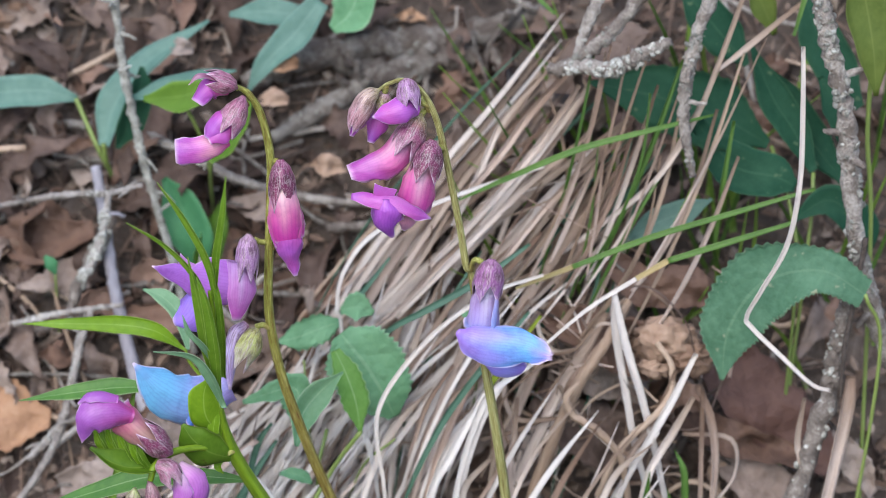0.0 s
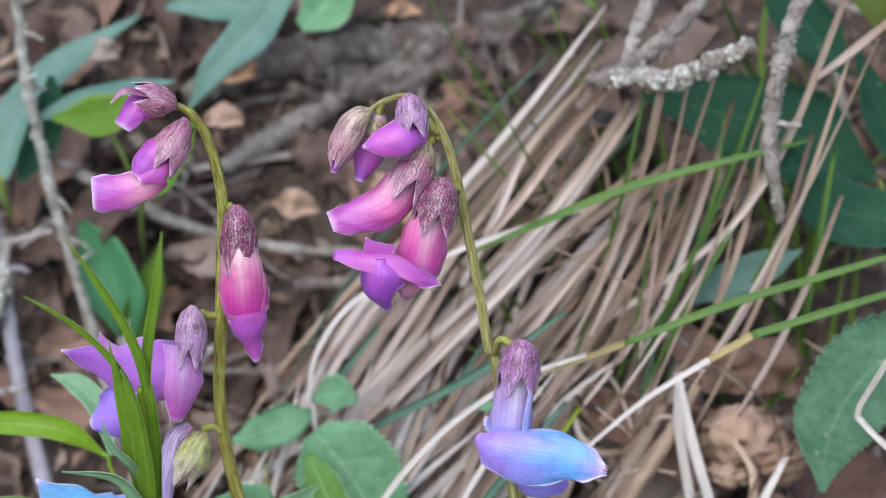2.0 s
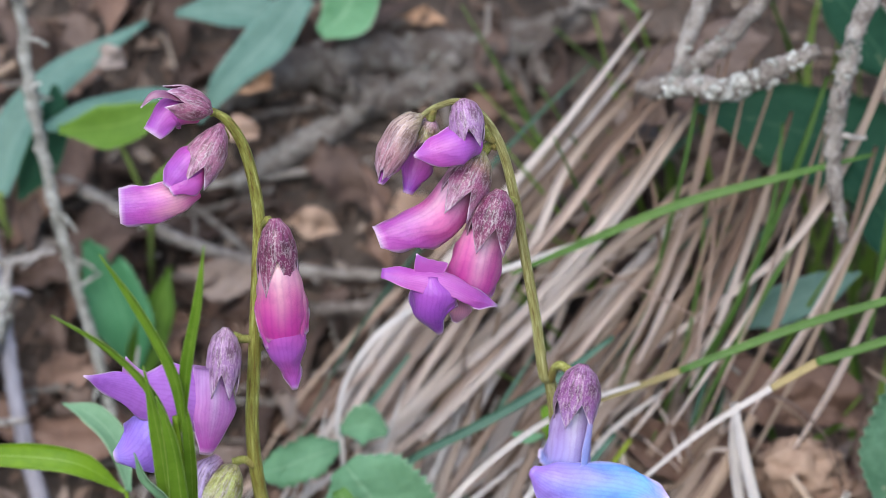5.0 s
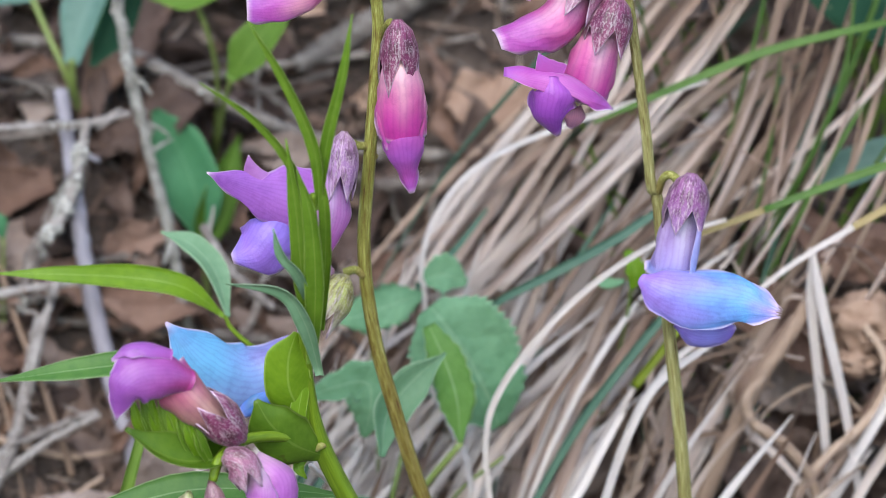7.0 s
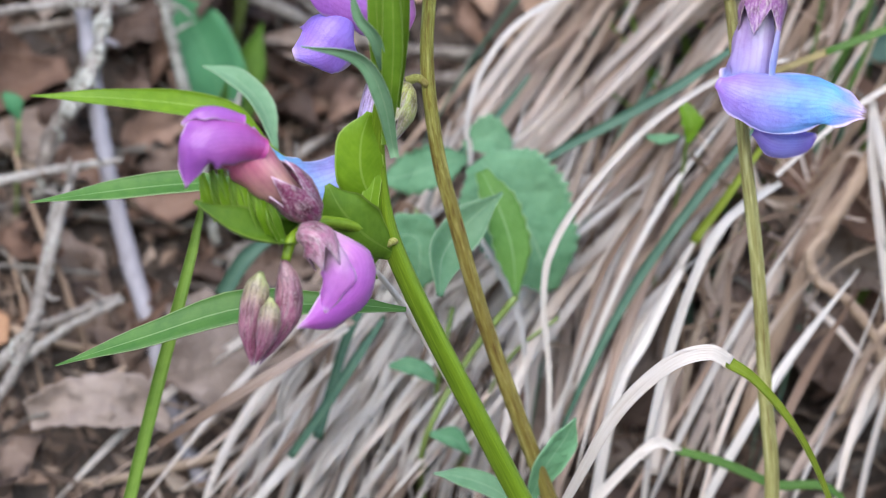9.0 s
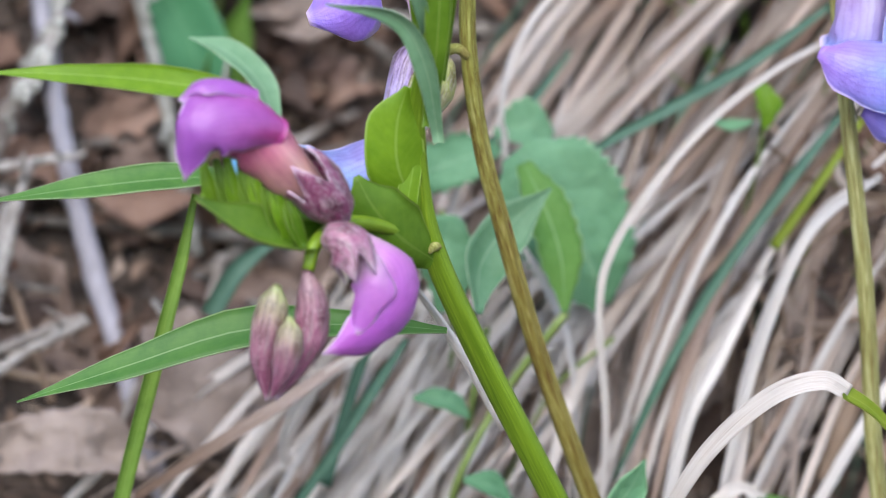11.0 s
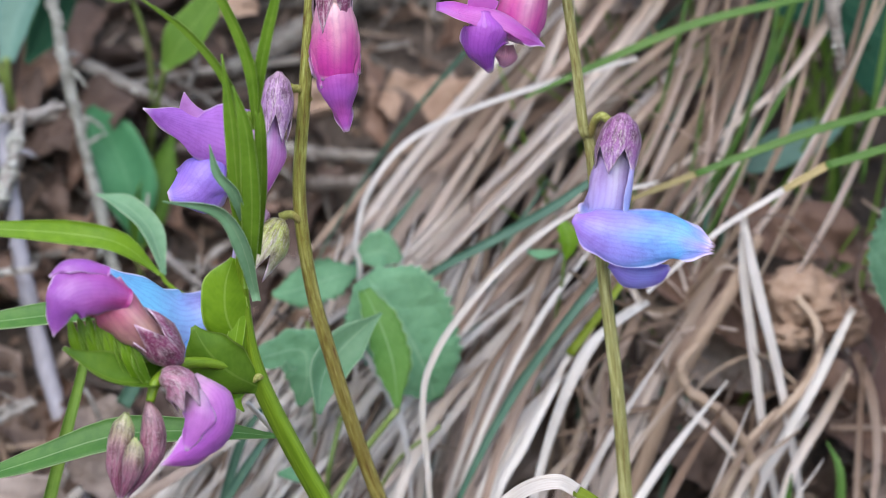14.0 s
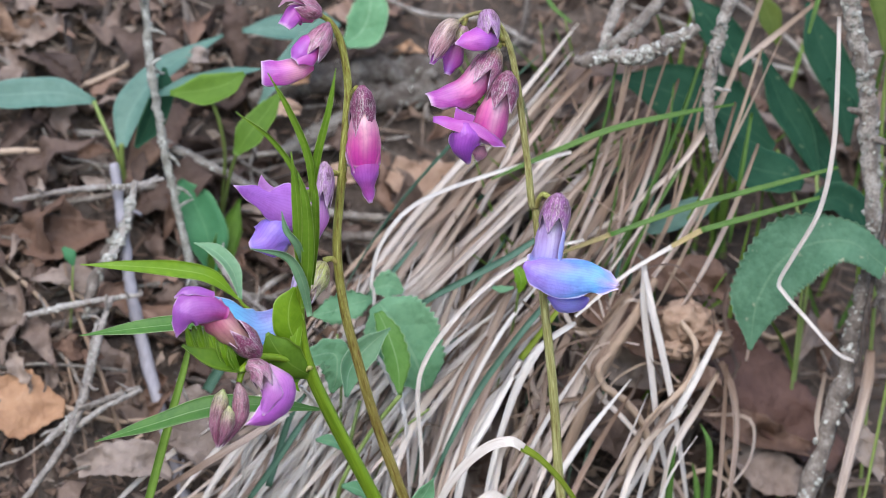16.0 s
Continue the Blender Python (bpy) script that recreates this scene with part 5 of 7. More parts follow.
    # rounded toothed leaves under the flowers
    herb("low herb with rounded scalloped green leaves", several(
        dict(pts=[(-2.62, 3.10, 17.46), (-2.40, 3.00, 17.20), (-2.12, 2.95, 16.82), (-1.85, 2.95, 16.32), (-1.67, 3.05, 15.86)], w=[0.22, 0.66, 0.74, 0.60, 0.12], mat=LEAF_HERB, dorsal=(0, -0.9, 0.4), fold=0.08, scallop=0.1, scallops=19, n=76, m=13),
        dict(pts=[(-2.70, 2.45, 17.40), (-2.50, 2.30, 17.0), (-2.34, 2.20, 16.53), (-2.26, 2.20, 15.95)], w=[0.1, 0.26, 0.28, 0.04], mat=LEAF_LIME, dorsal=(0.2, -0.9, 0.3), fold=0.15, scallop=0.12, scallops=9, n=44),
        dict(pts=[(-2.62, 3.9, 17.38), (-3.0, 3.75, 17.30), (-3.4, 3.65, 17.17), (-3.75, 3.6, 17.10)], w=[0.06, 0.3, 0.28, 0.05], mat=LEAF_HERB, dorsal=(0, -0.9, 0.4), fold=0.1, scallop=0.15, n=40),
        dict(pts=[(-3.72, 2.40, 15.04), (-3.50, 2.40, 15.04), (-3.29, 2.40, 14.97), (-3.14, 2.40, 14.84)], w=[0.03, 0.11, 0.12, 0.02], mat=LEAF_HERB, dorsal=(0, -0.8, 0.6)),
        dict(pts=[(-4.36, 2.60, 16.34), (-3.49, 2.70, 16.58), (-3.37, 2.60, 16.28), (-3.45, 2.60, 15.87)], w=[0.05, 0.3, 0.34, 0.05], mat=LEAF_HERB, dorsal=(0, -0.9, 0.4), fold=0.1, scallop=0.18, n=40),
        dict(pts=[(-2.65, 4.1, 17.50), (-2.35, 4.0, 17.62), (-2.05, 4.0, 17.50)], w=[0.06, 0.3, 0.05], mat=LEAF_HERB, dorsal=(0, -0.9, 0.4), scallop=0.15, n=30),
        dict(pts=[(-3.26, 2.00, 14.30), (-2.97, 2.00, 14.24), (-2.76, 2.00, 14.07)], w=[0.04, 0.16, 0.03], mat=LEAF_HERB, dorsal=(0, -0.7, 0.7))), [([(-2.25, 2.22, 15.94), (-2.79, 2.50, 15.05), (-3.24, 2.60, 13.99), (-2.9, 4.2, 12.6)], 0.06), ([(-2.88, 3.00, 15.65), (-3.06, 2.80, 14.76), (-3.0, 4.2, 12.6)], 0.05),
        ([(-1.65, 2.62, 15.62), (-2.31, 2.80, 14.88), (-2.8, 4.2, 12.6)], 0.03), ([(-3.30, 3.50, 16.78), (-3.22, 3.10, 15.75), (-3.0, 4.3, 12.6)], 0.03)])
    herb("young plant with two small pointed green leaves", [
        dict(pts=[(-2.30, 0.60, 13.83), (-2.14, 0.50, 14.26), (-1.95, 0.50, 14.56), (-1.82, 0.50, 14.83)], w=[0.06, 0.2, 0.18, 0.012], mat=LEAF_HERB, dorsal=(0.3, -0.9, 0.1), fold=0.2),
        dict(pts=[(-2.34, 0.70, 13.71), (-2.74, 0.60, 13.98), (-3.08, 0.60, 14.10), (-3.43, 0.60, 14.15)], w=[0.05, 0.16, 0.13, 0.01], mat=LEAF_BLUISH, dorsal=(0.1, -0.7, 0.7), fold=0.15),
    ], [([(-2.31, 0.70, 13.77), (-2.24, 0.80, 13.31), (-2.6, 1.2, 9.9)], 0.05)])
    herb("tiny green seedling among grey twigs", [
        dict(pts=[(-8.26, 6.20, 17.79), (-8.13, 6.10, 17.66), (-8.06, 6.10, 17.46)], w=[0.04, 0.13, 0.03], mat=LEAF_WOOD, dorsal=(0.1, -0.8, 0.5), n=14),
    ], [([(-8.06, 6.10, 17.46), (-8.06, 6.4, 15.9)], 0.03)])
    herb("tiny bright green seedling among dry straws", [
        dict(pts=[(-0.13, 3.2, 18.2), (-0.02, 3.1, 17.96), (-0.05, 3.1, 17.7)], w=[0.06, 0.16, 0.03], mat=LEAF_FRESH, dorsal=(0.1, -0.9, 0.3), scallop=0.2, scallops=3, n=20),
        dict(pts=[(-0.5, 3.4, 17.75), (-0.32, 3.3, 17.72), (-0.12, 3.25, 17.78)], w=[0.03, 0.09, 0.03], mat=LEAF_HERB, dorsal=(0.1, -0.7, 0.6), n=14),
    ], [([(-0.05, 3.12, 17.75), (-0.1, 3.3, 17.0), (-0.3, 3.9, 15.4)], 0.03)])
    # dark green leaves by the tussock, the hollow's shade put into their colour
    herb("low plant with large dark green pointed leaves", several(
        dict(pts=[(5.12, 5.40, 20.25), (4.15, 5.20, 20.86), (3.01, 5.10, 21.26), (1.84, 5.00, 21.55)], w=[0.1, 0.72, 0.6, 0.04], mat=LEAF_SHADED, dorsal=(0, -0.85, 0.5), fold=0.1, scallop=0.06, scallops=16, n=50),
        dict(pts=[(5.94, 5.20, 19.79), (5.58, 5.30, 20.52), (5.17, 5.40, 21.14), (4.74, 5.50, 22.14)], w=[0.08, 0.3, 0.32, 0.03], mat=LEAF_SHADED, dorsal=(0.3, -0.9, 0.2), fold=0.25),
        dict(pts=[(3.79, 5.00, 20.77), (4.47, 4.90, 20.00), (5.20, 4.90, 19.80), (5.60, 4.90, 19.60)], w=[0.15, 0.45, 0.4, 0.1], mat=LEAF_SHADED, dorsal=(0, -0.8, 0.6), fold=0.1),
        dict(pts=[(5.97, 5.00, 21.65), (6.25, 4.90, 21.14), (6.39, 4.80, 20.40)], w=[0.06, 0.28, 0.05], mat=LEAF_SHADED, dorsal=(0, -0.9, 0.4)),
        dict(pts=[(5.56, 4.60, 19.10), (6.19, 4.60, 19.45), (6.78, 4.60, 18.93), (6.93, 4.60, 18.39)], w=[0.06, 0.3, 0.34, 0.05], mat=LEAF_SHADED, dorsal=(0, -0.9, 0.4)),
        dict(pts=[(6.54, 5.50, 19.49), (5.96, 5.60, 20.21), (5.48, 5.70, 20.93), (5.00, 5.80, 21.70)], w=[0.08, 0.36, 0.34, 0.03], mat=LEAF_SHADED, dorsal=(0, -0.9, 0.4), fold=0.15),
        dict(pts=[(6.78, 5.60, 20.88), (6.35, 5.70, 21.55), (5.98, 5.80, 22.22), (5.70, 5.90, 23.00)], w=[0.1, 0.42, 0.4, 0.05], mat=LEAF_SHADED, dorsal=(0.2, -0.9, 0.3), fold=0.15),
        dict(pts=[(4.75, 6.00, 21.57), (4.34, 6.10, 22.04), (3.93, 6.20, 22.52), (3.52, 6.30, 22.99)], w=[0.06, 0.4, 0.36, 0.05], mat=LEAF_SHADED, dorsal=(0, -0.9, 0.4), fold=0.12),
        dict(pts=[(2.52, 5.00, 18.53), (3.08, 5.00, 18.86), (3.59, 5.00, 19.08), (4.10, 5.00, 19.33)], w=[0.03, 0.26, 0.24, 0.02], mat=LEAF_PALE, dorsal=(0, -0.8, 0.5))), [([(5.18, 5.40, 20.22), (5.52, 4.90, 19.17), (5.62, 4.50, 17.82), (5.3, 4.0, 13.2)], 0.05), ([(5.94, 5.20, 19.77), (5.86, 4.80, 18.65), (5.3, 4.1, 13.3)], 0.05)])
    herb("single broad dark green spotted leaf", [
        dict(pts=[(6.58, 2.30, 18.51), (5.76, 2.20, 18.99), (4.78, 2.20, 18.76), (4.22, 2.20, 17.92), (4.11, 2.20, 16.93)], w=[0.28, 0.42, 0.7, 0.58, 0.04], mat=LEAF_TEAL, dorsal=(0, -0.9, 0.4), fold=0.1, scallop=0.09, scallops=34, n=140, m=13),
    ], [([(6.58, 2.30, 18.51), (6.93, 2.60, 17.11), (6.4, 2.9, 12.0)], 0.05)])
    herb("tall plant with dull olive-green leaves", [
        dict(pts=[(6.36, 3.40, 24.12), (6.53, 3.30, 23.34), (6.65, 3.20, 22.66), (6.73, 3.20, 21.85)], w=[0.2, 0.4, 0.3, 0.04], mat=LEAF_OLIVE, dorsal=(0, -0.9, 0.3)),
        dict(pts=[(4.79, 6.00, 23.11), (5.00, 6.00, 22.69), (5.23, 6.00, 22.15)], w=[0.1, 0.25, 0.05], mat=LEAF_OLIVE, dorsal=(0, -0.9, 0.3)),
    ], [([(6.65, 3.25, 22.65), (6.67, 3.60, 20.99), (6.84, 3.80, 19.02), (6.9, 4.0, 13.2)], 0.06)])


# ---------------------------------------------------------------- grass
GRASS_CLUMPS = (tagged(empty("dry_grass"), "loose clump of pale bent dry grass blades", "grass", "grass clumps"), tagged(empty("green_grass"), "scattered long green grass blades among straw", "grass", "grass clumps"))


def bent_blade(pts, w, material, label, dorsal=(0.2, -0.8, 0.5), fold=0.35, twist=0.0, name="grass_blade", group="loose grass blades", n=26, seed=1):
    v, f, uv = blade_mesh(pts, w, dorsal, fold, twist, 0.03, n, 5, seed)
    kind = 1 if material in (GRASS_GREEN, GRASS_TEAL, GRASS_BRIGHT, GRASS_YELLOW) else 0
    ob = link_mesh("blade", v, f, material, GRASS_CLUMPS[kind], uvs=uv)
    ob["label"] = label
    return ob


def loose_blades():
    pale, dry, green = "pale bent dry grass blade", "thin dry straw leaning over the litter", "long green grass blade"
    G = ground_z
    def foot(x, y):
        return (x, y, G(x, y) - 0.1)
    bent_blade([(1.01, 4.40, 20.16), (-0.63, 4.00, 19.72), (-1.95, 3.70, 19.19), (-2.55, 3.60, 18.48), (-2.70, 3.60, 17.74), (-2.62, 3.70, 16.99), foot(-2.7, 4.2)], [0.03, 0.038, 0.042, 0.038, 0.034, 0.03, 0.025], STRAW_PALE, pale, n=40)
    bent_blade([(0.96, 2.40, 18.83), (0.12, 2.10, 18.64), (-0.75, 2.00, 18.07), (-1.40, 2.00, 17.36), (-1.85, 2.00, 16.63), (-1.96, 2.00, 15.95), (-1.81, 2.10, 14.45), foot(-1.9, 2.6)], [0.026, 0.034, 0.043, 0.045, 0.043, 0.038, 0.034, 0.03], STRAW_PALE, pale, fold=0.9, n=48)
    bent_blade([(-2.19, 0.20, 13.46), (-1.99, -0.60, 14.38), (-1.71, -1.20, 15.26), (-1.31, -1.70, 15.87), (-0.95, -2.00, 16.08), (-0.69, -2.00, 15.97)], [0.045, 0.065, 0.085, 0.088, 0.085, 0.075], STRAW_PALE, "wide whitened grass blade arching over", dorsal=(-0.4, -0.8, 0.5), fold=0.12, n=36)
    bent_blade([(-0.74, -2.00, 15.98), (-0.37, -1.90, 15.74), (0.19, -1.60, 15.14), (0.71, -1.20, 14.31), (1.19, -0.80, 13.19)], [0.075, 0.06, 0.055, 0.05, 0.04], GRASS_YELLOW, "yellow-green tip of an arching grass blade", n=26)
    bent_blade([(-1.83, 1.60, 12.90), (-1.27, 1.50, 13.69), (-0.70, 1.40, 14.33), (-0.35, 1.40, 14.24)], [0.05, 0.06, 0.06, 0.05], STRAW_PALE, pale)
    bent_blade([(-0.42, 1.40, 14.26), (0.15, 1.40, 14.11), (0.79, 1.40, 13.85), (1.76, 1.50, 13.53), foot(2.4, 1.9)], [0.05, 0.06, 0.06, 0.05, 0.03], GRASS_GREEN, "green grass blade with a rusty base")
    bent_blade([(-6.11, 1.00, 17.23), (-6.24, 0.90, 16.58), (-6.43, 0.80, 15.80), (-6.61, 0.80, 15.00), (-6.78, 0.80, 14.20), (-6.95, 0.80, 13.39)], [0.03, 0.06, 0.075, 0.078, 0.075, 0.07], GRASS_BRIGHT, green, n=34)
    for pts, w in (([(0.75, 3.60, 18.97), (-0.16, 3.30, 18.38), (-1.00, 3.20, 17.91), (-1.78, 3.30, 17.42), (-2.27, 3.60, 16.73)], 0.065),
                   ([(0.73, 2.80, 17.99), (0.03, 2.50, 17.21), (-0.71, 2.40, 16.18), (-1.24, 2.40, 15.13), (-1.58, 2.60, 14.16)], 0.06),
                   ([(-1.76, 4.60, 18.35), (-2.21, 4.40, 17.82), (-2.69, 4.30, 17.34)], 0.05), ([(-3.77, 2.60, 15.60), (-4.11, 2.50, 15.10), (-4.48, 2.50, 14.48), (-4.85, 2.60, 13.88)], 0.06),
                   ([(-3.88, 3.00, 15.76), (-4.15, 3.00, 15.30), (-4.48, 3.00, 14.02)], 0.06), ([(-5.02, 3.60, 16.40), (-5.37, 3.50, 16.13), (-5.64, 3.50, 15.66)], 0.1)):
        bent_blade(pts, [w * 0.5, w, w, w * 0.8, w * 0.4][:len(pts)], GRASS_TEAL, "bluish-green grass blade among dry stalks", n=26)
    bent_blade([(-0.52, 4.00, 19.66), (0.39, 3.90, 20.12), (1.61, 3.80, 20.68), (2.99, 3.90, 21.03), (4.01, 4.20, 21.19)], [0.02, 0.05, 0.058, 0.045, 0.02], GRASS_GREEN, green, n=30)
    bent_blade([(1.48, 2.60, 18.91), (2.87, 2.70, 19.43), (4.16, 2.80, 19.80), (5.71, 2.92, 20.24)], [0.045, 0.055, 0.05, 0.03], GRASS_GREEN, green, n=30)
    bent_blade([(0.48, 2.60, 18.50), (1.48, 2.60, 18.91)], [0.02, 0.04, 0.045], surface_rust, "rusty-orange dying end of a grass blade", n=20)
    bent_blade([(0.87, 2.30, 17.44), (1.75, 2.30, 18.24), (2.58, 2.40, 18.76)], [0.025, 0.034, 0.04], STRAW_PALE, pale, n=24)
    bent_blade([(2.58, 2.40, 18.76), (3.14, 2.50, 19.06)], [0.045, 0.05, 0.052], surface_rust, "rusty-orange middle of a grass blade", n=16)
    bent_blade([(3.14, 2.50, 19.06), (4.15, 2.60, 19.35), (5.36, 2.72, 19.70)], [0.052, 0.055, 0.035], GRASS_GREEN, "olive-green grass blade with a rusty base", n=24)
    bent_blade([(5.30, 2.10, 23.07), (5.32, 2.00, 22.06), (5.31, 1.90, 20.75), (5.13, 1.85, 19.62), (4.72, 1.85, 18.78), (4.47, 1.84, 18.28), (4.57, 1.84, 18.06), (5.07, 1.86, 17.55), (5.65, 1.90, 16.98), (6.01, 2.00, 16.81)], [0.036, 0.044, 0.048, 0.05, 0.047, 0.044, 0.043, 0.04, 0.036, 0.03], STRAW_PALE, "long pale grass stalk with a sharp kink", fold=0.6, n=70, twist=0.4)
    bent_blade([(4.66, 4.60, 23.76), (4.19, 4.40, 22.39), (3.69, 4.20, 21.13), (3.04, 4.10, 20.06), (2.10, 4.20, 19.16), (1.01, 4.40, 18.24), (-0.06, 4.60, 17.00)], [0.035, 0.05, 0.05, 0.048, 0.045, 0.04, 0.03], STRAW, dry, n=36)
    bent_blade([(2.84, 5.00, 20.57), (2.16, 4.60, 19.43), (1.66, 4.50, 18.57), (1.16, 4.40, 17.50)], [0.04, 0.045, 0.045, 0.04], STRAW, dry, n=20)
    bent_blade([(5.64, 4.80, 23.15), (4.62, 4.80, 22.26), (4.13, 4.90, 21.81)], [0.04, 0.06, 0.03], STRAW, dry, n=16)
    for i, (pts, w) in enumerate(several(
        ([(2.25, 3.10, 18.29), (2.26, 3.00, 17.57), (2.46, 3.00, 16.41), (2.70, 3.00, 15.14), (3.21, 3.10, 13.41)], 0.075),
        ([(2.23, 3.10, 18.29), (2.43, 2.90, 17.38), (2.74, 2.90, 16.33), (3.03, 2.90, 15.17), (3.40, 3.00, 13.44)], 0.08),
        ([(3.71, 2.90, 17.15), (3.23, 2.80, 16.16), (2.64, 2.70, 15.10), (1.83, 2.70, 13.59)], 0.075),
        ([(3.36, 2.90, 16.83), (3.00, 2.90, 15.92), (2.13, 2.90, 14.51), (1.27, 3.00, 13.29)], 0.06),
        ([(3.73, 2.80, 16.59), (3.97, 2.70, 15.98), (4.08, 2.70, 15.03), (3.97, 2.70, 13.52)], 0.09),
        ([(3.82, 2.70, 16.56), (3.83, 2.70, 15.55), (3.83, 2.70, 14.27), (3.76, 2.70, 13.52)], 0.05),
        ([(3.67, 2.70, 16.40), (3.32, 2.60, 15.78), (2.87, 2.50, 14.94), (2.64, 2.50, 13.55)], 0.075),
        ([(6.40, 2.30, 16.97), (6.33, 2.20, 16.36), (6.17, 2.20, 15.40), (5.87, 2.20, 13.69)], 0.14),
        ([(5.61, 2.40, 16.51), (5.51, 2.40, 15.66), (5.61, 2.40, 15.02), (5.50, 2.40, 13.63)], 0.06),
        ([(1.26, 3.40, 16.41), (1.60, 3.30, 15.80), (2.05, 3.30, 15.38), (2.63, 3.30, 14.75)], 0.06),
        ([(2.13, 3.60, 17.67), (1.75, 3.40, 17.06), (1.37, 3.40, 16.41), (0.83, 3.50, 15.10), (0.08, 3.50, 13.36)], 0.11),
        ([(1.57, 3.20, 15.93), (1.44, 3.20, 16.35), (1.75, 3.30, 16.76), (2.19, 3.50, 17.26)], 0.07),
        ([(4.04, 4.00, 18.40), (4.50, 4.00, 17.99), (4.55, 3.90, 17.04)], 0.03),
        ([(5.14, 3.60, 18.29), (4.51, 3.40, 17.35), (4.36, 3.40, 16.49)], 0.03),
        ([(0.04, 2.00, 15.50), (-0.38, 1.90, 15.06), (-0.47, 1.90, 14.60), (-0.55, 1.90, 13.85)], 0.06),
        ([(-2.66, 2.60, 16.58), (-2.43, 2.50, 16.20), (-2.18, 2.50, 15.69), (-2.04, 2.60, 15.03), (-1.90, 2.80, 13.82)], 0.055),
        ([(0.79, 1.80, 17.42), (0.06, 1.60, 16.93), (-0.30, 1.60, 16.14), (-0.55, 1.70, 15.05), (-0.70, 1.80, 14.05)], 0.06),
        ([(-6.48, 2.00, 14.14), (-5.73, 2.00, 14.64), (-4.94, 2.20, 15.10), (-4.13, 2.80, 15.51)], 0.065),
        ([(-4.97, 2.60, 14.28), (-4.99, 2.40, 14.72), (-4.75, 2.40, 15.12), (-4.22, 2.60, 15.48)], 0.06))):
        bent_blade(pts, [w * 0.6, w, w, w * 0.9, w * 0.6][:len(pts)], STRAW_PALE if i in (0, 1, 2, 15, 16, 18) else STRAW, dry, n=24, seed=i, twist=0.5)
    for i, (pts, w, mat) in enumerate(several(
        ([(0.88, 2.6, 17.28), (0.3, 2.4, 16.84), (-0.21, 2.3, 15.8), (-0.51, 2.2, 14.41), foot(-0.7, 2.4)], 0.05, STRAW_PALE),
        ([(-0.18, 2.5, 16.29), (-0.66, 2.3, 15.45), (-1.1, 2.1, 14.43), foot(-1.5, 2.2)], 0.085, STRAW_PALE),
        ([(0.88, 3.4, 17.57), (-0.08, 3.1, 16.71), (-1.0, 2.9, 15.85), (-1.43, 2.8, 14.45), foot(-1.6, 3.0)], 0.06, STRAW),
        ([(0.53, 3.0, 16.26), (0.47, 2.9, 15.62), (0.4, 2.9, 14.78), foot(0.4, 3.0)], 0.06, STRAW),
        ([(-0.61, 3.0, 16.9), (-1.1, 2.8, 16.17), (-1.38, 2.7, 15.24), (-1.48, 2.7, 14.35)], 0.05, STRAW),
        ([(-0.04, 4.6, 19.22), (-0.76, 4.3, 18.45), (-1.45, 4.1, 17.68), (-2.18, 4.0, 17.08)], 0.075, STRAW),
        ([(-0.67, 4.8, 19.19), (-1.26, 4.5, 18.29), (-1.95, 4.3, 17.58), (-2.51, 4.2, 17.23)], 0.065, STRAW),
        ([(0.98, 4.2, 18.98), (0.31, 3.9, 18.34), (-0.65, 3.6, 17.4), (-1.51, 3.4, 16.53), (-1.78, 3.4, 16.05)], 0.07, STRAW),
        ([(1.52, 5.6, 21.59), (0.79, 5.1, 20.94), (0.18, 4.7, 20.22), (-0.63, 4.4, 19.35)], 0.075, STRAW),
        ([(1.67, 5.4, 21.38), (1.25, 5.0, 20.82), (0.69, 4.7, 20.16), (-0.23, 4.4, 19.14), (-1.04, 4.2, 18.34)], 0.08, STRAW),
        ([(1.92, 5.4, 21.49), (1.35, 5.0, 20.82), (0.69, 4.7, 20.0), (-0.12, 4.4, 19.03)], 0.07, STRAW),
        ([(1.81, 4.8, 20.61), (0.69, 4.5, 19.75), (-0.33, 4.2, 18.78), (-1.65, 3.9, 17.47)], 0.07, STRAW),
        ([(1.06, 5.8, 21.48), (0.29, 5.4, 20.69), (-0.12, 5.0, 19.9), (-0.63, 4.7, 18.92)], 0.06, STRAW),
        ([(2.42, 4.8, 20.51), (1.4, 4.4, 19.78), (0.38, 4.1, 18.6), (-0.84, 3.8, 16.85)], 0.06, STRAW),
        ([(-0.04, 2.6, 16.57), (-0.4, 2.5, 15.94), (-0.96, 2.4, 14.84), foot(-1.3, 2.6)], 0.06, STRAW_PALE))):
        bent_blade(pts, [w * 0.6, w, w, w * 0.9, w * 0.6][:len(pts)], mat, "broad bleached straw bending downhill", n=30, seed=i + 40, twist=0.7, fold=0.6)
    bent_blade([(0.94, 2.9, 17.88), (0.43, 2.7, 17.2), (-0.04, 2.6, 16.57)], [0.03, 0.05, 0.06], GRASS_YELLOW, "olive-green top of a withering grass blade", n=20)
    # thinner straws and fresh blades between the tussock and the dark leaves
    rnd = random.Random(17)
    for i in range(22):
        f0 = rnd.random()
        a = Vector((2.3, 4.9, 22.3)).lerp(Vector((5.4, 4.3, 22.0)), f0) + Vector((rnd.gauss(0, 0.2), rnd.uniform(-0.2, 0.3), rnd.gauss(0, 0.4)))
        b = Vector((0.7, 3.9, 18.0)).lerp(Vector((2.9, 3.6, 17.6)), f0) + Vector((rnd.gauss(0, 0.3), rnd.uniform(-0.2, 0.3), rnd.gauss(0, 0.4)))
        a = a.lerp(b, rnd.choice((0.0, 0.15, 0.35)))
        bow = Vector((rnd.uniform(-0.1, 0.3), -0.1, rnd.uniform(-0.3, 0.1)))
        w = rnd.choice((0.022, 0.03, 0.04, 0.05))
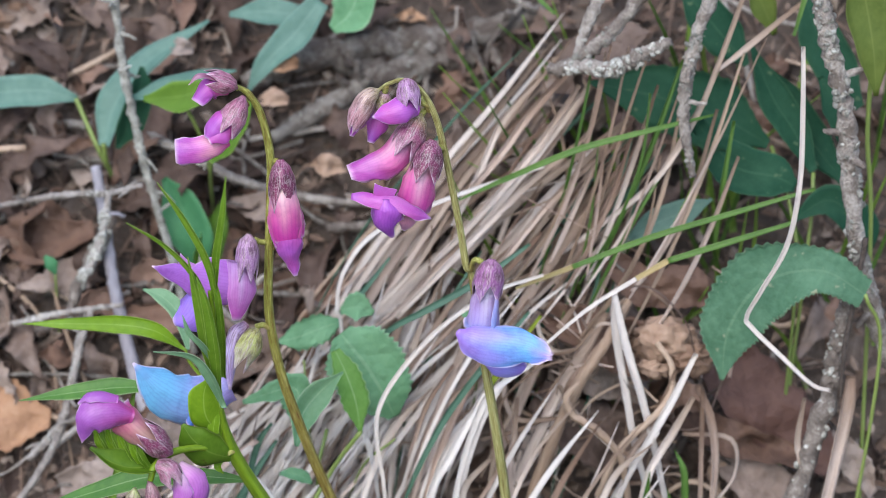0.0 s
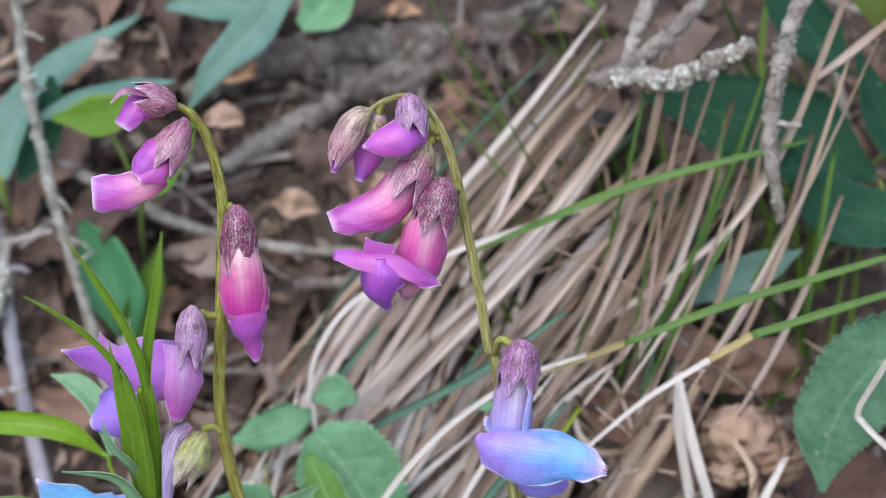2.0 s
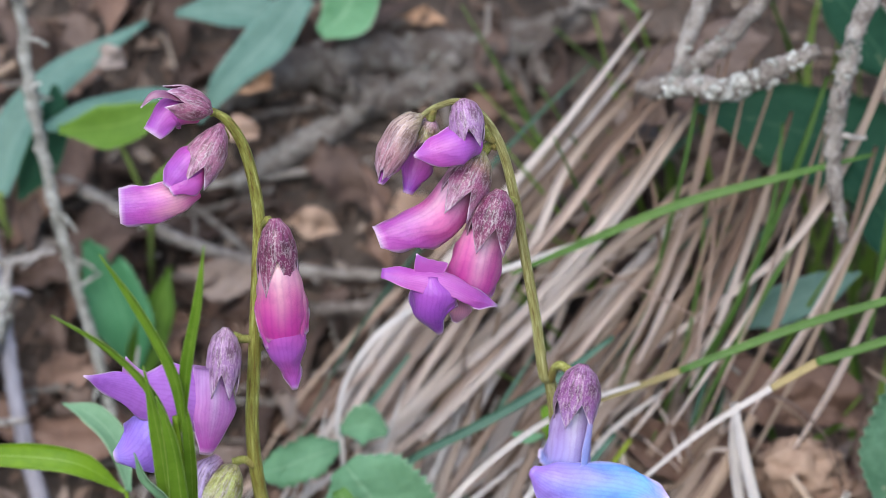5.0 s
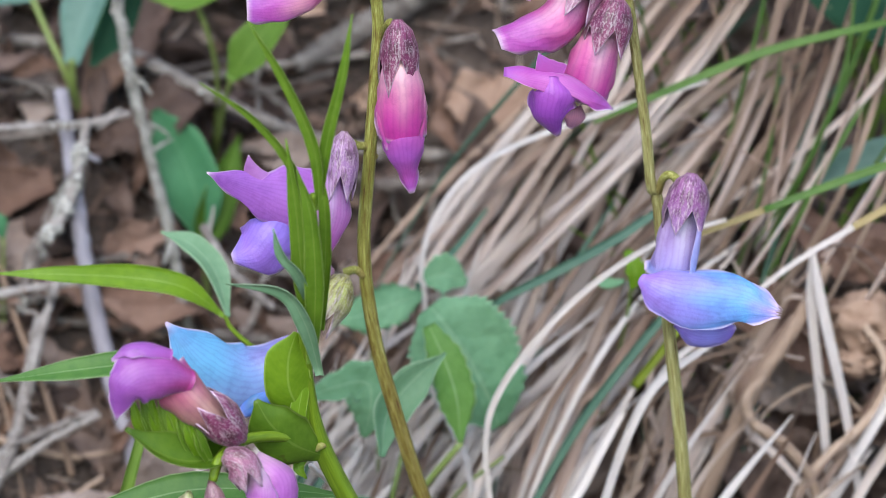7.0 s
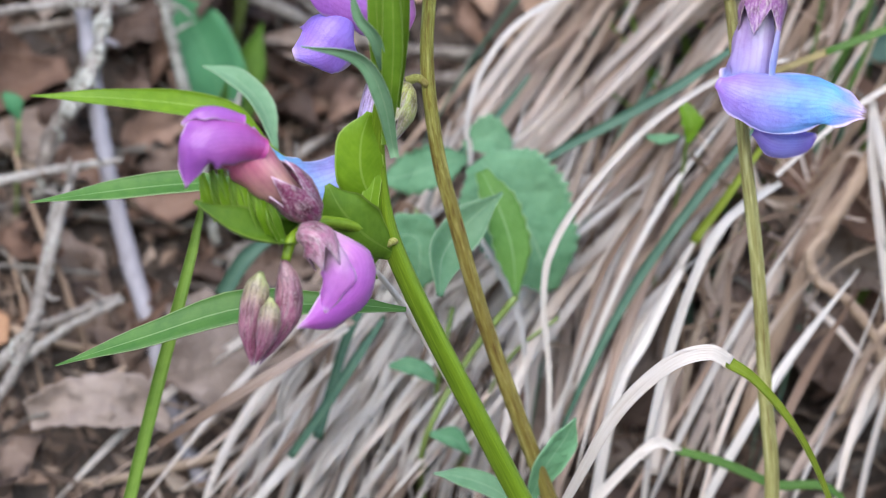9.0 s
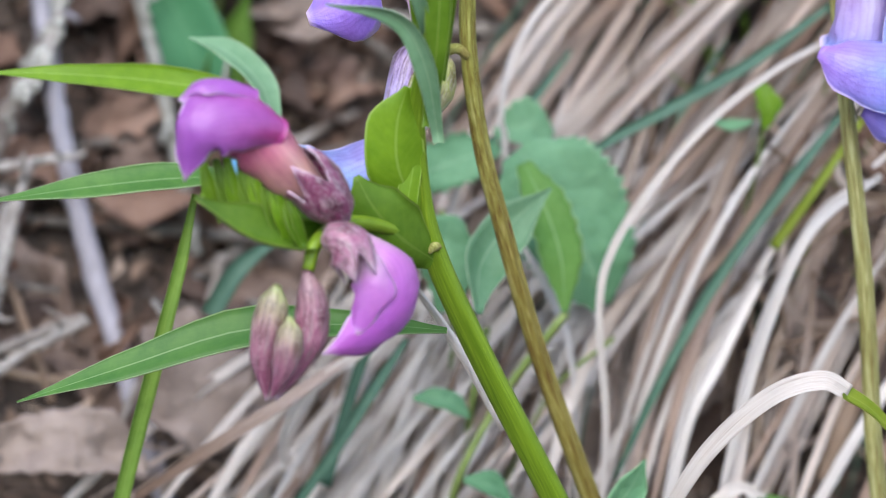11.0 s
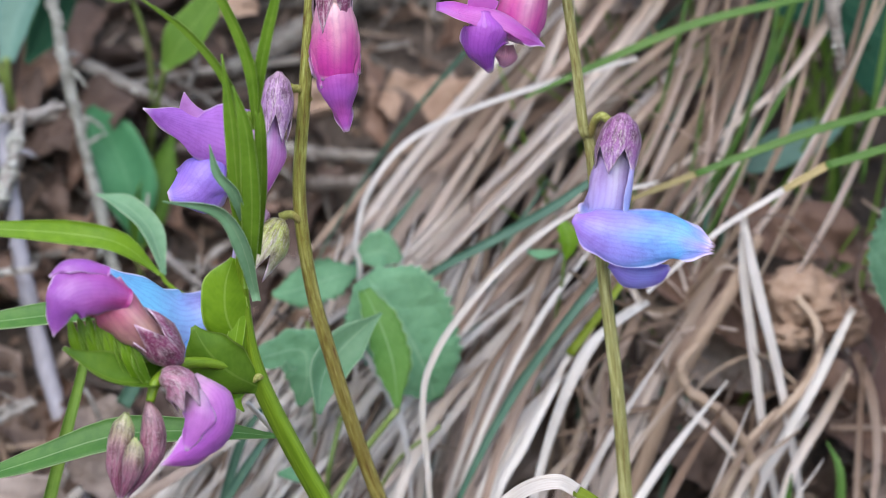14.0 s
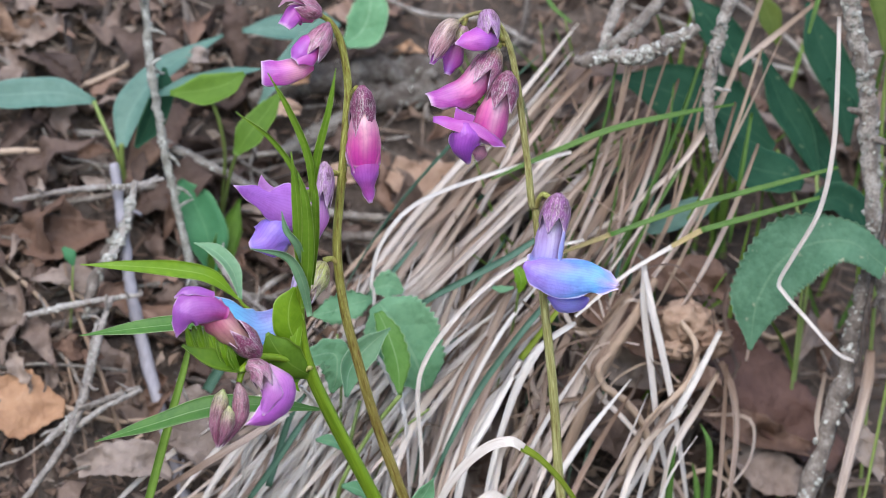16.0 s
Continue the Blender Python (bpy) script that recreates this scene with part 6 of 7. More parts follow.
        bent_blade([a, a.lerp(b, 0.33) + bow, a.lerp(b, 0.66) + bow, b], [w * 0.5, w, w, w * 0.6], (STRAW, STRAW_DUN, STRAW, GRASS_GREEN)[i % 4], green if i % 4 == 3 else dry, n=22, seed=i + 140, twist=0.6, fold=0.5)
    # curly rootlets and stalk ends in the brown hollow beside the tussock
    rnd = random.Random(91)
    for i in range(46):
        c = Vector((rnd.uniform(0.6, 4.4), rnd.uniform(3.0, 4.0), rnd.uniform(13.4, 17.6)))
        ang, ln = rnd.uniform(0, 6.28), rnd.uniform(0.3, 1.1)
        d = Vector((math.cos(ang), rnd.gauss(0, 0.15), math.sin(ang))) * ln
        q = Vector((-d.z, rnd.uniform(-0.2, 0.1), d.x)) * rnd.choice((-0.7, -0.5, 0.45, 0.6, 0.8))
        w = rnd.choice((0.016, 0.022, 0.03, 0.045))
        bent_blade([c - d, c - d * 0.5 + q, c + d * 0.3 + q * 0.6, c + d * 0.8 - q * 0.4], [w * 0.8, w, w, w * 0.8], (STRAW_DUN, STRAW, DEAD[0])[i % 3], "curly dry rootlet over brown leaves", n=16, seed=i + 80, twist=1.0, fold=0.7)
    for i, (a, b, c) in enumerate((((3.34, 2.40, 15.50), (3.51, 2.30, 15.00), (3.50, 2.30, 13.62)), ((2.90, 2.40, 15.07), (2.83, 2.40, 14.43), (2.83, 2.40, 13.58)), ((3.21, 2.30, 14.78), (3.32, 2.30, 14.25), (3.32, 2.30, 13.61)),
                                   ((4.39, 4.40, 21.02), (4.21, 4.20, 19.87), (4.08, 4.20, 18.58)), ((1.25, 6.50, 22.39), (0.90, 6.80, 22.68), (0.74, 7.00, 23.09)), ((5.42, 4.60, 22.53), (5.63, 4.80, 23.26), (5.79, 5.00, 23.99)))):
        bent_blade([a, b, c], [0.01, 0.07, 0.08] if i < 3 else [0.03, 0.05, 0.03], GRASS_GREEN, "short fresh green grass blade", n=14, seed=i)


surface_rust = surface_mat("rusty_blade", [(0.3, (0.15, 0.125, 0.04)), (0.7, (0.32, 0.245, 0.105))], 1.0, 0.55, 0.4, 0.0002, (4, 5, 1), 0.2, 4.0, "UV")[0]


def tussock():
    """Dry leaves of a grass tussock, combed down the bank from its crown."""
    rnd = random.Random(8)
    tu = empty("grass_tussock")
    tagged(tu, "dense tussock of dry straw-coloured grass combed downhill", "grass")
    top_a, top_b = Vector((3.30, 4.70, 20.45)), Vector((1.72, 6.90, 22.22))
    end_a, end_b = Vector((0.55, 3.10, 13.40)), Vector((-5.0, 4.60, 13.9))
    count = 0
    # a dull layer beneath and broad pale straws over it
    for lock in range(44):
        deep = lock < 22
        s = (lock % 22) / 21
        e = min(1.05, max(-0.05, s + rnd.gauss(0, 0.09)))
        back = Vector((0, rnd.uniform(0.7, 1.4), -0.3)) if deep else Vector((0, 0, 0))
        la = top_a.lerp(top_b, min(1, max(0, s + rnd.gauss(0, 0.16)))) + back + Vector((rnd.gauss(0, 0.22), rnd.uniform(-0.6, 0.3), rnd.gauss(0, 0.25)))
        lb = end_a.lerp(end_b, e) + back + Vector((rnd.gauss(0, 0.25), rnd.uniform(-0.1, 0.7), rnd.gauss(0, 0.3)))
        lift, sag = rnd.choice((0.1, 0.4, 0.7, 1.0, 1.4)) + rnd.uniform(-0.1, 0.15), rnd.gauss(0, 0.2)
        start = rnd.choice((0.0, 0.15, 0.3, 0.45)) if s < 0.6 else rnd.choice((0.0, 0.05, 0.2))
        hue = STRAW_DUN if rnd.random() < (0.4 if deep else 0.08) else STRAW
        for i in range(rnd.randrange(2, 5) if deep else rnd.randrange(1, 4)):
            a = la + Vector((rnd.gauss(0, 0.2), rnd.uniform(-0.25, 0.25), rnd.gauss(0, 0.2)))
            b = lb + Vector((rnd.gauss(0, 0.45), rnd.uniform(-0.3, 0.3), rnd.gauss(0, 0.4)))
            d = b - a
            cut0 = start + rnd.uniform(0, 0.12)
            cut1 = rnd.uniform(0.6, 1.0) if rnd.random() < 0.4 else 1.0
            own = lift + rnd.gauss(0, 0.15)
            pts = []
            for k in range(6):
                f = cut0 + (cut1 - cut0) * k / 5
                h = math.sin(f ** 1.3 * math.pi) * own
                g = math.sin(f * math.pi) * sag
                pts.append(a + d * f + Vector((-0.6 * h + 0.6 * g, -0.15 * h, 0.5 * h + 0.5 * g)) + Vector((rnd.gauss(0, 0.03), rnd.gauss(0, 0.05), rnd.gauss(0, 0.03))))
            w = rnd.choice((0.025, 0.035, 0.045, 0.06)) if deep else rnd.choice((0.03, 0.04, 0.05, 0.06, 0.075, 0.09))
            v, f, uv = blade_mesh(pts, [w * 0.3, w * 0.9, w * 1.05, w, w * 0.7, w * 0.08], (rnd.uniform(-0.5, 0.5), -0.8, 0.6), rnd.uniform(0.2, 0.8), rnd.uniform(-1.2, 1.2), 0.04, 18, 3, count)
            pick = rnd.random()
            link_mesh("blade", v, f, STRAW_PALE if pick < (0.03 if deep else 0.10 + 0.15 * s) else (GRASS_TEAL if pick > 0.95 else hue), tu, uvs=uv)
            count += 1
    # stray straws lying across the combed ones
    for i in range(26):
        c = top_a.lerp(top_b, rnd.random()).lerp(end_a.lerp(end_b, rnd.random()), rnd.uniform(0.2, 0.9)) + Vector((0, -0.5, 0))
        ang = rnd.gauss(1.0, 0.75)
        d = Vector((-math.cos(ang), -0.25, -math.sin(ang))) * rnd.uniform(0.7, 2.0)
        bow = Vector((rnd.gauss(0, 0.15), -0.1, rnd.gauss(0, 0.15)))
        w = rnd.choice((0.014, 0.02, 0.028, 0.04))
        v, f, uv = blade_mesh([c - d, c - d * 0.3 + bow, c + d * 0.4 + bow * 0.7, c + d], [w * 0.6, w, w, w * 0.4], (rnd.uniform(-0.5, 0.5), -0.8, 0.6), 0.4, rnd.uniform(-0.6, 0.6), 0.04, 14, 3, i + 700)
        link_mesh("blade", v, f, STRAW_DUN if i % 2 else STRAW, tu, uvs=uv)
    # longer leaves lying over the foot of the tussock
    for i in range(52):
        f0 = i / 33 if i < 34 else 0.45 + (i - 34) / 32
        a = Vector((0.92, 3.40, 18.17)).lerp(Vector((-1.75, 4.60, 16.90)), f0) + Vector((rnd.gauss(0, 0.35), rnd.gauss(0, 0.2), rnd.gauss(0, 0.35)))
        b = Vector((-0.95, 2.30, 13.58)).lerp(Vector((-6.68, 3.40, 13.52)), min(1.05, max(-0.05, f0 + rnd.gauss(0, 0.08)))) + Vector((rnd.gauss(0, 0.25), rnd.gauss(0, 0.2), 0))
        q0 = rnd.choice((0.0, 0.0, 0.2, 0.35))
        if f0 > 0.4:
            b = b + Vector((-0.6, 0.9, -0.9)) * rnd.uniform(0, 1.4)
            b = a.lerp(b, rnd.uniform(0.5, 1.1))
        a = a.lerp(b, q0)
        bow = Vector((-0.25, -0.1, 0.3)) * rnd.uniform(-0.3, 1.0)
        w = rnd.choice((0.03, 0.045, 0.06, 0.08))
        v, f, uv = blade_mesh([a, a.lerp(b, 0.33) + bow, a.lerp(b, 0.66) + bow, b], [w * 0.15, w, w * 0.9, w * 0.1], (rnd.uniform(-0.5, 0.5), -0.8, 0.6), rnd.uniform(0.1, 0.6), rnd.uniform(-0.6, 0.6), 0.04, 16, 3, i + 400)
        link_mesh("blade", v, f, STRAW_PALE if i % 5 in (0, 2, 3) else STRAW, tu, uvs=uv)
    # low straws lying flat beside the foot
    for i in range(46):
        f0, g0 = rnd.random(), rnd.uniform(0.0, 1.0)
        a = Vector((-3.57, 3.30, 15.82)).lerp(Vector((-2.63, 2.70, 14.75)), f0) + Vector((rnd.gauss(0, 0.3), rnd.uniform(-0.2, 0.3), rnd.gauss(0, 0.2)))
        b = Vector((-5.44, 3.20, 12.91)).lerp(Vector((-3.54, 2.60, 12.71)), f0) + Vector((rnd.gauss(0, 0.5), rnd.uniform(0, 0.5), rnd.gauss(0, 0.25)))
        b = a.lerp(b, rnd.uniform(0.55, 1.1))
        bow = Vector((0.1, -0.1, 0.2)) * rnd.gauss(0.2, 0.6)
        w = rnd.choice((0.03, 0.045, 0.06, 0.085))
        v, f, uv = blade_mesh([a, a.lerp(b, 0.35) + bow, a.lerp(b, 0.7) + bow, b], [w * 0.15, w, w * 0.9, w * 0.1], (rnd.uniform(-0.5, 0.5), -0.8, 0.6), rnd.uniform(0.1, 0.5), rnd.uniform(-0.6, 0.6), 0.04, 14, 3, i + 900)
        link_mesh("blade", v, f, STRAW_PALE if i % 3 else STRAW, tu, uvs=uv)
    # bleached straws lying behind the round-leaved herb
    for i in range(64):
        f0 = rnd.random()
        a = Vector((-0.4, 4.5, 17.5)).lerp(Vector((-3.7, 4.3, 16.5)), f0) + Vector((rnd.gauss(0, 0.3), rnd.uniform(-0.3, 0.3), rnd.gauss(0, 0.4)))
        b = Vector((-1.9, 3.5, 13.1)).lerp(Vector((-5.5, 3.6, 13.0)), min(1, max(0, f0 + rnd.gauss(0, 0.1)))) + Vector((rnd.gauss(0, 0.4), rnd.uniform(-0.2, 0.3), rnd.gauss(0, 0.2)))
        a = a.lerp(b, rnd.choice((0.0, 0.15, 0.35)))
        bow = Vector((-0.2, -0.15, 0.25)) * rnd.uniform(-0.4, 1.2)
        w = rnd.choice((0.035, 0.05, 0.065, 0.09))
        v, f, uv = blade_mesh([a, a.lerp(b, 0.35) + bow, a.lerp(b, 0.7) + bow * 0.8, b], [w * 0.2, w, w, w * 0.3], (rnd.uniform(-0.5, 0.5), -0.8, 0.6), rnd.uniform(0.1, 0.5), rnd.uniform(-0.6, 0.6), 0.04, 16, 3, i + 1100)
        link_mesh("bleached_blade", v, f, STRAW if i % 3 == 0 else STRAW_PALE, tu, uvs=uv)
    # bleached straws at the lower edge
    for i in range(10):
        f0 = i / 9
        a = Vector((1.40, 2.50, 16.89)).lerp(Vector((3.13, 2.20, 15.55)), f0) + Vector((rnd.gauss(0, 0.25), rnd.uniform(-0.2, 0.2), rnd.gauss(0, 0.3)))
        b = Vector((-1.04, 2.10, 12.98)).lerp(Vector((2.20, 1.90, 12.90)), f0) + Vector((rnd.gauss(0, 0.35), rnd.uniform(-0.1, 0.3), rnd.gauss(0, 0.2)))
        bow = Vector((-0.2, -0.1, 0.25)) * rnd.uniform(-0.2, 1.2)
        w = rnd.choice((0.025, 0.035, 0.045, 0.06))
        v, f, uv = blade_mesh([a, a.lerp(b, 0.35) + bow, a.lerp(b, 0.7) + bow * 0.8, b], [w * 0.2, w, w, w * 0.4], (rnd.uniform(-0.5, 0.5), -0.8, 0.6), rnd.uniform(0.1, 0.5), rnd.uniform(-0.6, 0.6), 0.04, 18, 3, i + 950)
        link_mesh("bleached_blade", v, f, STRAW_PALE if i % 2 else STRAW, tu, uvs=uv)
    # fine fresh shoots at the crown
    for i in range(52):
        x = rnd.uniform(0.8, 4.8) if i < 44 else rnd.uniform(4.4, 7.5)
        base = Vector((x, rnd.uniform(5.5, 8.5), 0))
        base.z = ground_z(base.x, base.y) - 0.1
        h = rnd.uniform(2.5, 6)
        lean = Vector((rnd.gauss(-0.1, 0.35), rnd.gauss(-0.15, 0.2), 1)).normalized()
        pts = [base, base + lean * h * 0.5, base + lean * h + Vector((rnd.gauss(0, 0.5), -0.4, -0.3))]
        v, f, uv = blade_mesh(pts, [0.04, 0.04, 0.01], (0, -1, 0.2), 0.3, 0.4, 0.02, 10, 3, i)
        link_mesh("fresh_blade", v, f, GRASS_BRIGHT if i % 3 else GRASS_GREEN, tu, uvs=uv)


# ---------------------------------------------------------------- leaf litter
def dead_leaf_mesh(seed, length, width, curl, n=16, m=9):
    rnd = random.Random(seed)
    pts = [(0, -length / 2, 0), (rnd.uniform(-0.1, 0.1), -length / 6, 0.12 * curl * length), (rnd.uniform(-0.1, 0.1), length / 6, 0.14 * curl * length), (rnd.uniform(-0.2, 0.2), length / 2, rnd.uniform(-0.1, 0.2) * length)]
    return blade_mesh(pts, [0.06 * width, rnd.uniform(0.6, 1.0) * width, width, rnd.uniform(0.3, 0.8) * width, 0.03 * width], (0, 0, 1), rnd.uniform(-0.35, 0.7), rnd.uniform(-1.1, 1.1), 0.25, n, m, seed, rnd.uniform(0.15, 0.5), rnd.uniform(2.3, 8.7), 0.02, 0.3)


def litter():
    rnd = random.Random(21)
    kinds = []
    for i in range(10):
        v, f, uv = dead_leaf_mesh(i, rnd.uniform(1.0, 2.1), rnd.uniform(0.22, 0.55), rnd.uniform(-1.5, 2.0))
        kinds.append((v, f, uv))
    words = (("crumpled brown dead leaf in the litter", 0), ("russet dry dead leaf in the litter", 1), ("pale tan dry leaf in the litter", 2), ("dark decaying dead leaf in the litter, toned for shade", 3))
    meshes = {}
    for i in range(285):
        x, y = rnd.uniform(-13, 9), rnd.uniform(3.2, 10.5)
        if i % 3 == 0:
            x, y = rnd.uniform(-10, -2), rnd.uniform(4, 10)
        k, (label, c) = rnd.randrange(10), words[rnd.choice((0, 0, 0, 1, 1, 2, 2, 3, 3, 3))]
        if x < -4 and y < 5.5:
            y += 2.5
        # mostly dark leaves behind the flowers, their colour standing in for shaded voids
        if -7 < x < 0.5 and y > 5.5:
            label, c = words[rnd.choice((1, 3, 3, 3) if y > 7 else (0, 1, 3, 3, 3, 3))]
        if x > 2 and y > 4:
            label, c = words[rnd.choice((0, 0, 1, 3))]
        if (k, c) not in meshes:
            v, f, uv = kinds[k]
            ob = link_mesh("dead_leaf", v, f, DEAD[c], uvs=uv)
            meshes[k, c] = ob.data
        else:
            ob = new("dead_leaf", meshes[k, c])
        tagged(ob, label, "dead leaf", "leaf litter")
        tilt = Matrix.Rotation(radians(rnd.gauss(48, 26)), 4, "X") @ Matrix.Rotation(radians(rnd.gauss(0, 28)), 4, "Y") @ Matrix.Rotation(rnd.uniform(0, 6.28), 4, "Z")
        ob.matrix_world = Matrix.Translation(V((x, y, ground_z(x, y) + rnd.uniform(0.15, 0.8)))) @ tilt @ Matrix.Diagonal((*[rnd.uniform(0.6, 1.25)] * 3, 1))


def under_tussock():
    """Brown leaves lying beneath the dry grass."""
    rnd = random.Random(61)
    top_a, top_b = Vector((2.71, 6.60, 22.23)), Vector((0.06, 7.20, 20.08))
    end_a, end_b = Vector((1.89, 3.80, 12.66)), Vector((-5.33, 4.40, 13.25))
    for i in range(54):
        s = rnd.random()
        c = top_a.lerp(top_b, s).lerp(end_a.lerp(end_b, s), rnd.uniform(0.05, 1.0)) + Vector((rnd.gauss(0, 0.4), rnd.uniform(0.1, 0.7), 0))
        v, f, uv = dead_leaf_mesh(i + 300, rnd.uniform(1.2, 2.4), rnd.uniform(0.4, 0.8), rnd.uniform(-1, 1))
        label, k = (("brown dead leaf lodged under dry grass", 0), ("dark decaying leaf lodged under dry grass", 3), ("pale tan leaf lodged under dry grass", 2))[rnd.randrange(3)]
        ob = link_mesh("dead_leaf", v, f, DEAD[k], uvs=uv)
        ob.matrix_world = Matrix.Translation(V(c)) @ Euler((radians(rnd.gauss(62, 16)), radians(rnd.gauss(0, 20)), rnd.uniform(0, 6.28))).to_matrix().to_4x4()
        tagged(ob, label, "dead leaf", "leaf litter")


def far_litter():
    """Dead leaves farther up and beside the bank, joined."""
    rnd = random.Random(77)
    for c in range(4):
        vs, fs, us = [], [], []
        for i in range(150):
            x, y = rnd.uniform(-24, 20), rnd.uniform(9, 24)
            if i % 3 == 0:
                x, y = rnd.uniform(-13, 10), rnd.uniform(4, 11)
            if c in (1, 2):
                x = rnd.uniform(-24, -7.5)
            v, f, uv = dead_leaf_mesh(rnd.randrange(999), rnd.uniform(0.7, 2.0), rnd.uniform(0.2, 0.6), rnd.uniform(-1.5, 2), 9, 5)
            m = Matrix.Translation((x, y, ground_z(x, y) + rnd.uniform(0.05, 0.5))) @ Euler((radians(rnd.gauss(50, 25)), radians(rnd.gauss(0, 28)), rnd.uniform(0, 6.28))).to_matrix().to_4x4()
            o = len(vs)
            vs += [m @ p for p in v]
            fs += [tuple(a + o for a in q) for q in f]
            us += uv
        ob = link_mesh("leaf_litter", vs, fs, (DEAD[0], DEAD_TAWNY, DEAD_PALE, DEAD[3])[c], uvs=us)
        tagged(ob, "brown dead leaves spread over the bank", "litter", kind="stuff")


def thin_sticks():
    """Thin bare sticks strewn over the litter."""
    rnd = random.Random(5)
    for i in range(95):
        x, y = rnd.uniform(-11, -1) if i % 4 else rnd.uniform(-1, 8), rnd.uniform(4.5, 10.5)
        a = rnd.uniform(0, 6.28)
        ln = rnd.uniform(1.2, 4.5)
        d = Vector((math.cos(a), 0.35 * math.sin(a), 0.75 * math.sin(a))) * ln
        c = Vector((x, y, ground_z(x, y) + rnd.uniform(0.5, 1.1)))
        r = rnd.uniform(0.02, 0.07)
        pts = [c - d / 2, c - d / 6 + Vector((rnd.gauss(0, 0.12), -0.1, rnd.gauss(0, 0.12))), c + d / 6 + Vector((rnd.gauss(0, 0.12), -0.1, rnd.gauss(0, 0.12))), c + d / 2]
        # darker bark behind the flowers, for the same shade put into colour
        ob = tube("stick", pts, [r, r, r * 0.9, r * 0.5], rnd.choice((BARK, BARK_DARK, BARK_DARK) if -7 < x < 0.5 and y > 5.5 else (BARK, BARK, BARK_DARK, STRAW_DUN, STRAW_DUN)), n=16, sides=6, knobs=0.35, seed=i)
        tagged(ob, "thin bare stick lying on dead leaves", "stick", "thin sticks")


def crumbs():
    """Needles, bark chips and leaf crumbs over the soil, in one sheet of scraps."""
    rnd = random.Random(33)
    vs, fs = [], []
    for i in range(11000):
        x, y = rnd.uniform(-14, 11), rnd.uniform(2.5, 17)
        z = ground_z(x, y) + rnd.uniform(0.0, 0.75)
        a = rnd.uniform(0, 6.28)
        d = Vector((math.cos(a), math.sin(a) * 0.7, math.sin(a) * 0.6 + rnd.gauss(0, 0.25)))
        if rnd.random() < 0.45:
            ln, w = rnd.uniform(0.4, 1.6), rnd.uniform(0.015, 0.045)
        else:
            ln, w = rnd.uniform(0.12, 0.4), rnd.uniform(0.04, 0.14)
        s = d.cross(Vector((rnd.gauss(0, 0.4), -0.7, 0.7))).normalized() * w
        up = d.cross(s).normalized() * w * 0.4
        c = Vector((x, y, z))
        o = len(vs)
        vs += [c - d * ln / 2 - s * 0.5, c + s + up, c + d * ln / 2 + s * 0.3, c - s + up * 1.5, c - up]
        fs += [(o, o + 1, o + 3), (o + 1, o + 2, o + 3), (o, o + 4, o + 1), (o + 1, o + 4, o + 2), (o + 2, o + 4, o + 3), (o + 3, o + 4, o)]
    ob = link_mesh("litter_crumbs", vs, fs, CRUMB, flat=True)
    tagged(ob, "brown needles, bark chips and leaf crumbs on soil", "litter", kind="stuff")


def crumb_mat():
    m, nt, b = nodes_of("crumbs")
    g = nt.nodes.new("ShaderNodeNewGeometry")
    col = ramp(nt, g.outputs["Random Per Island"], [(0.0, (0.06, 0.04, 0.03)), (0.35, (0.14, 0.09, 0.065)), (0.65, (0.19, 0.13, 0.095)), (0.9, (0.25, 0.19, 0.15)), (1.0, (0.36, 0.30, 0.25))])
    nt.links.new(mix(nt, "MULTIPLY", 0.6, col, ramp(nt, noise_fac(nt, 600), [(0.3, (0.4, 0.4, 0.4)), (0.7, (1.2, 1.2, 1.2))])), b.inputs["Base Color"])
    b.inputs["Roughness"].default_value = 0.85
    return m


CRUMB = crumb_mat()


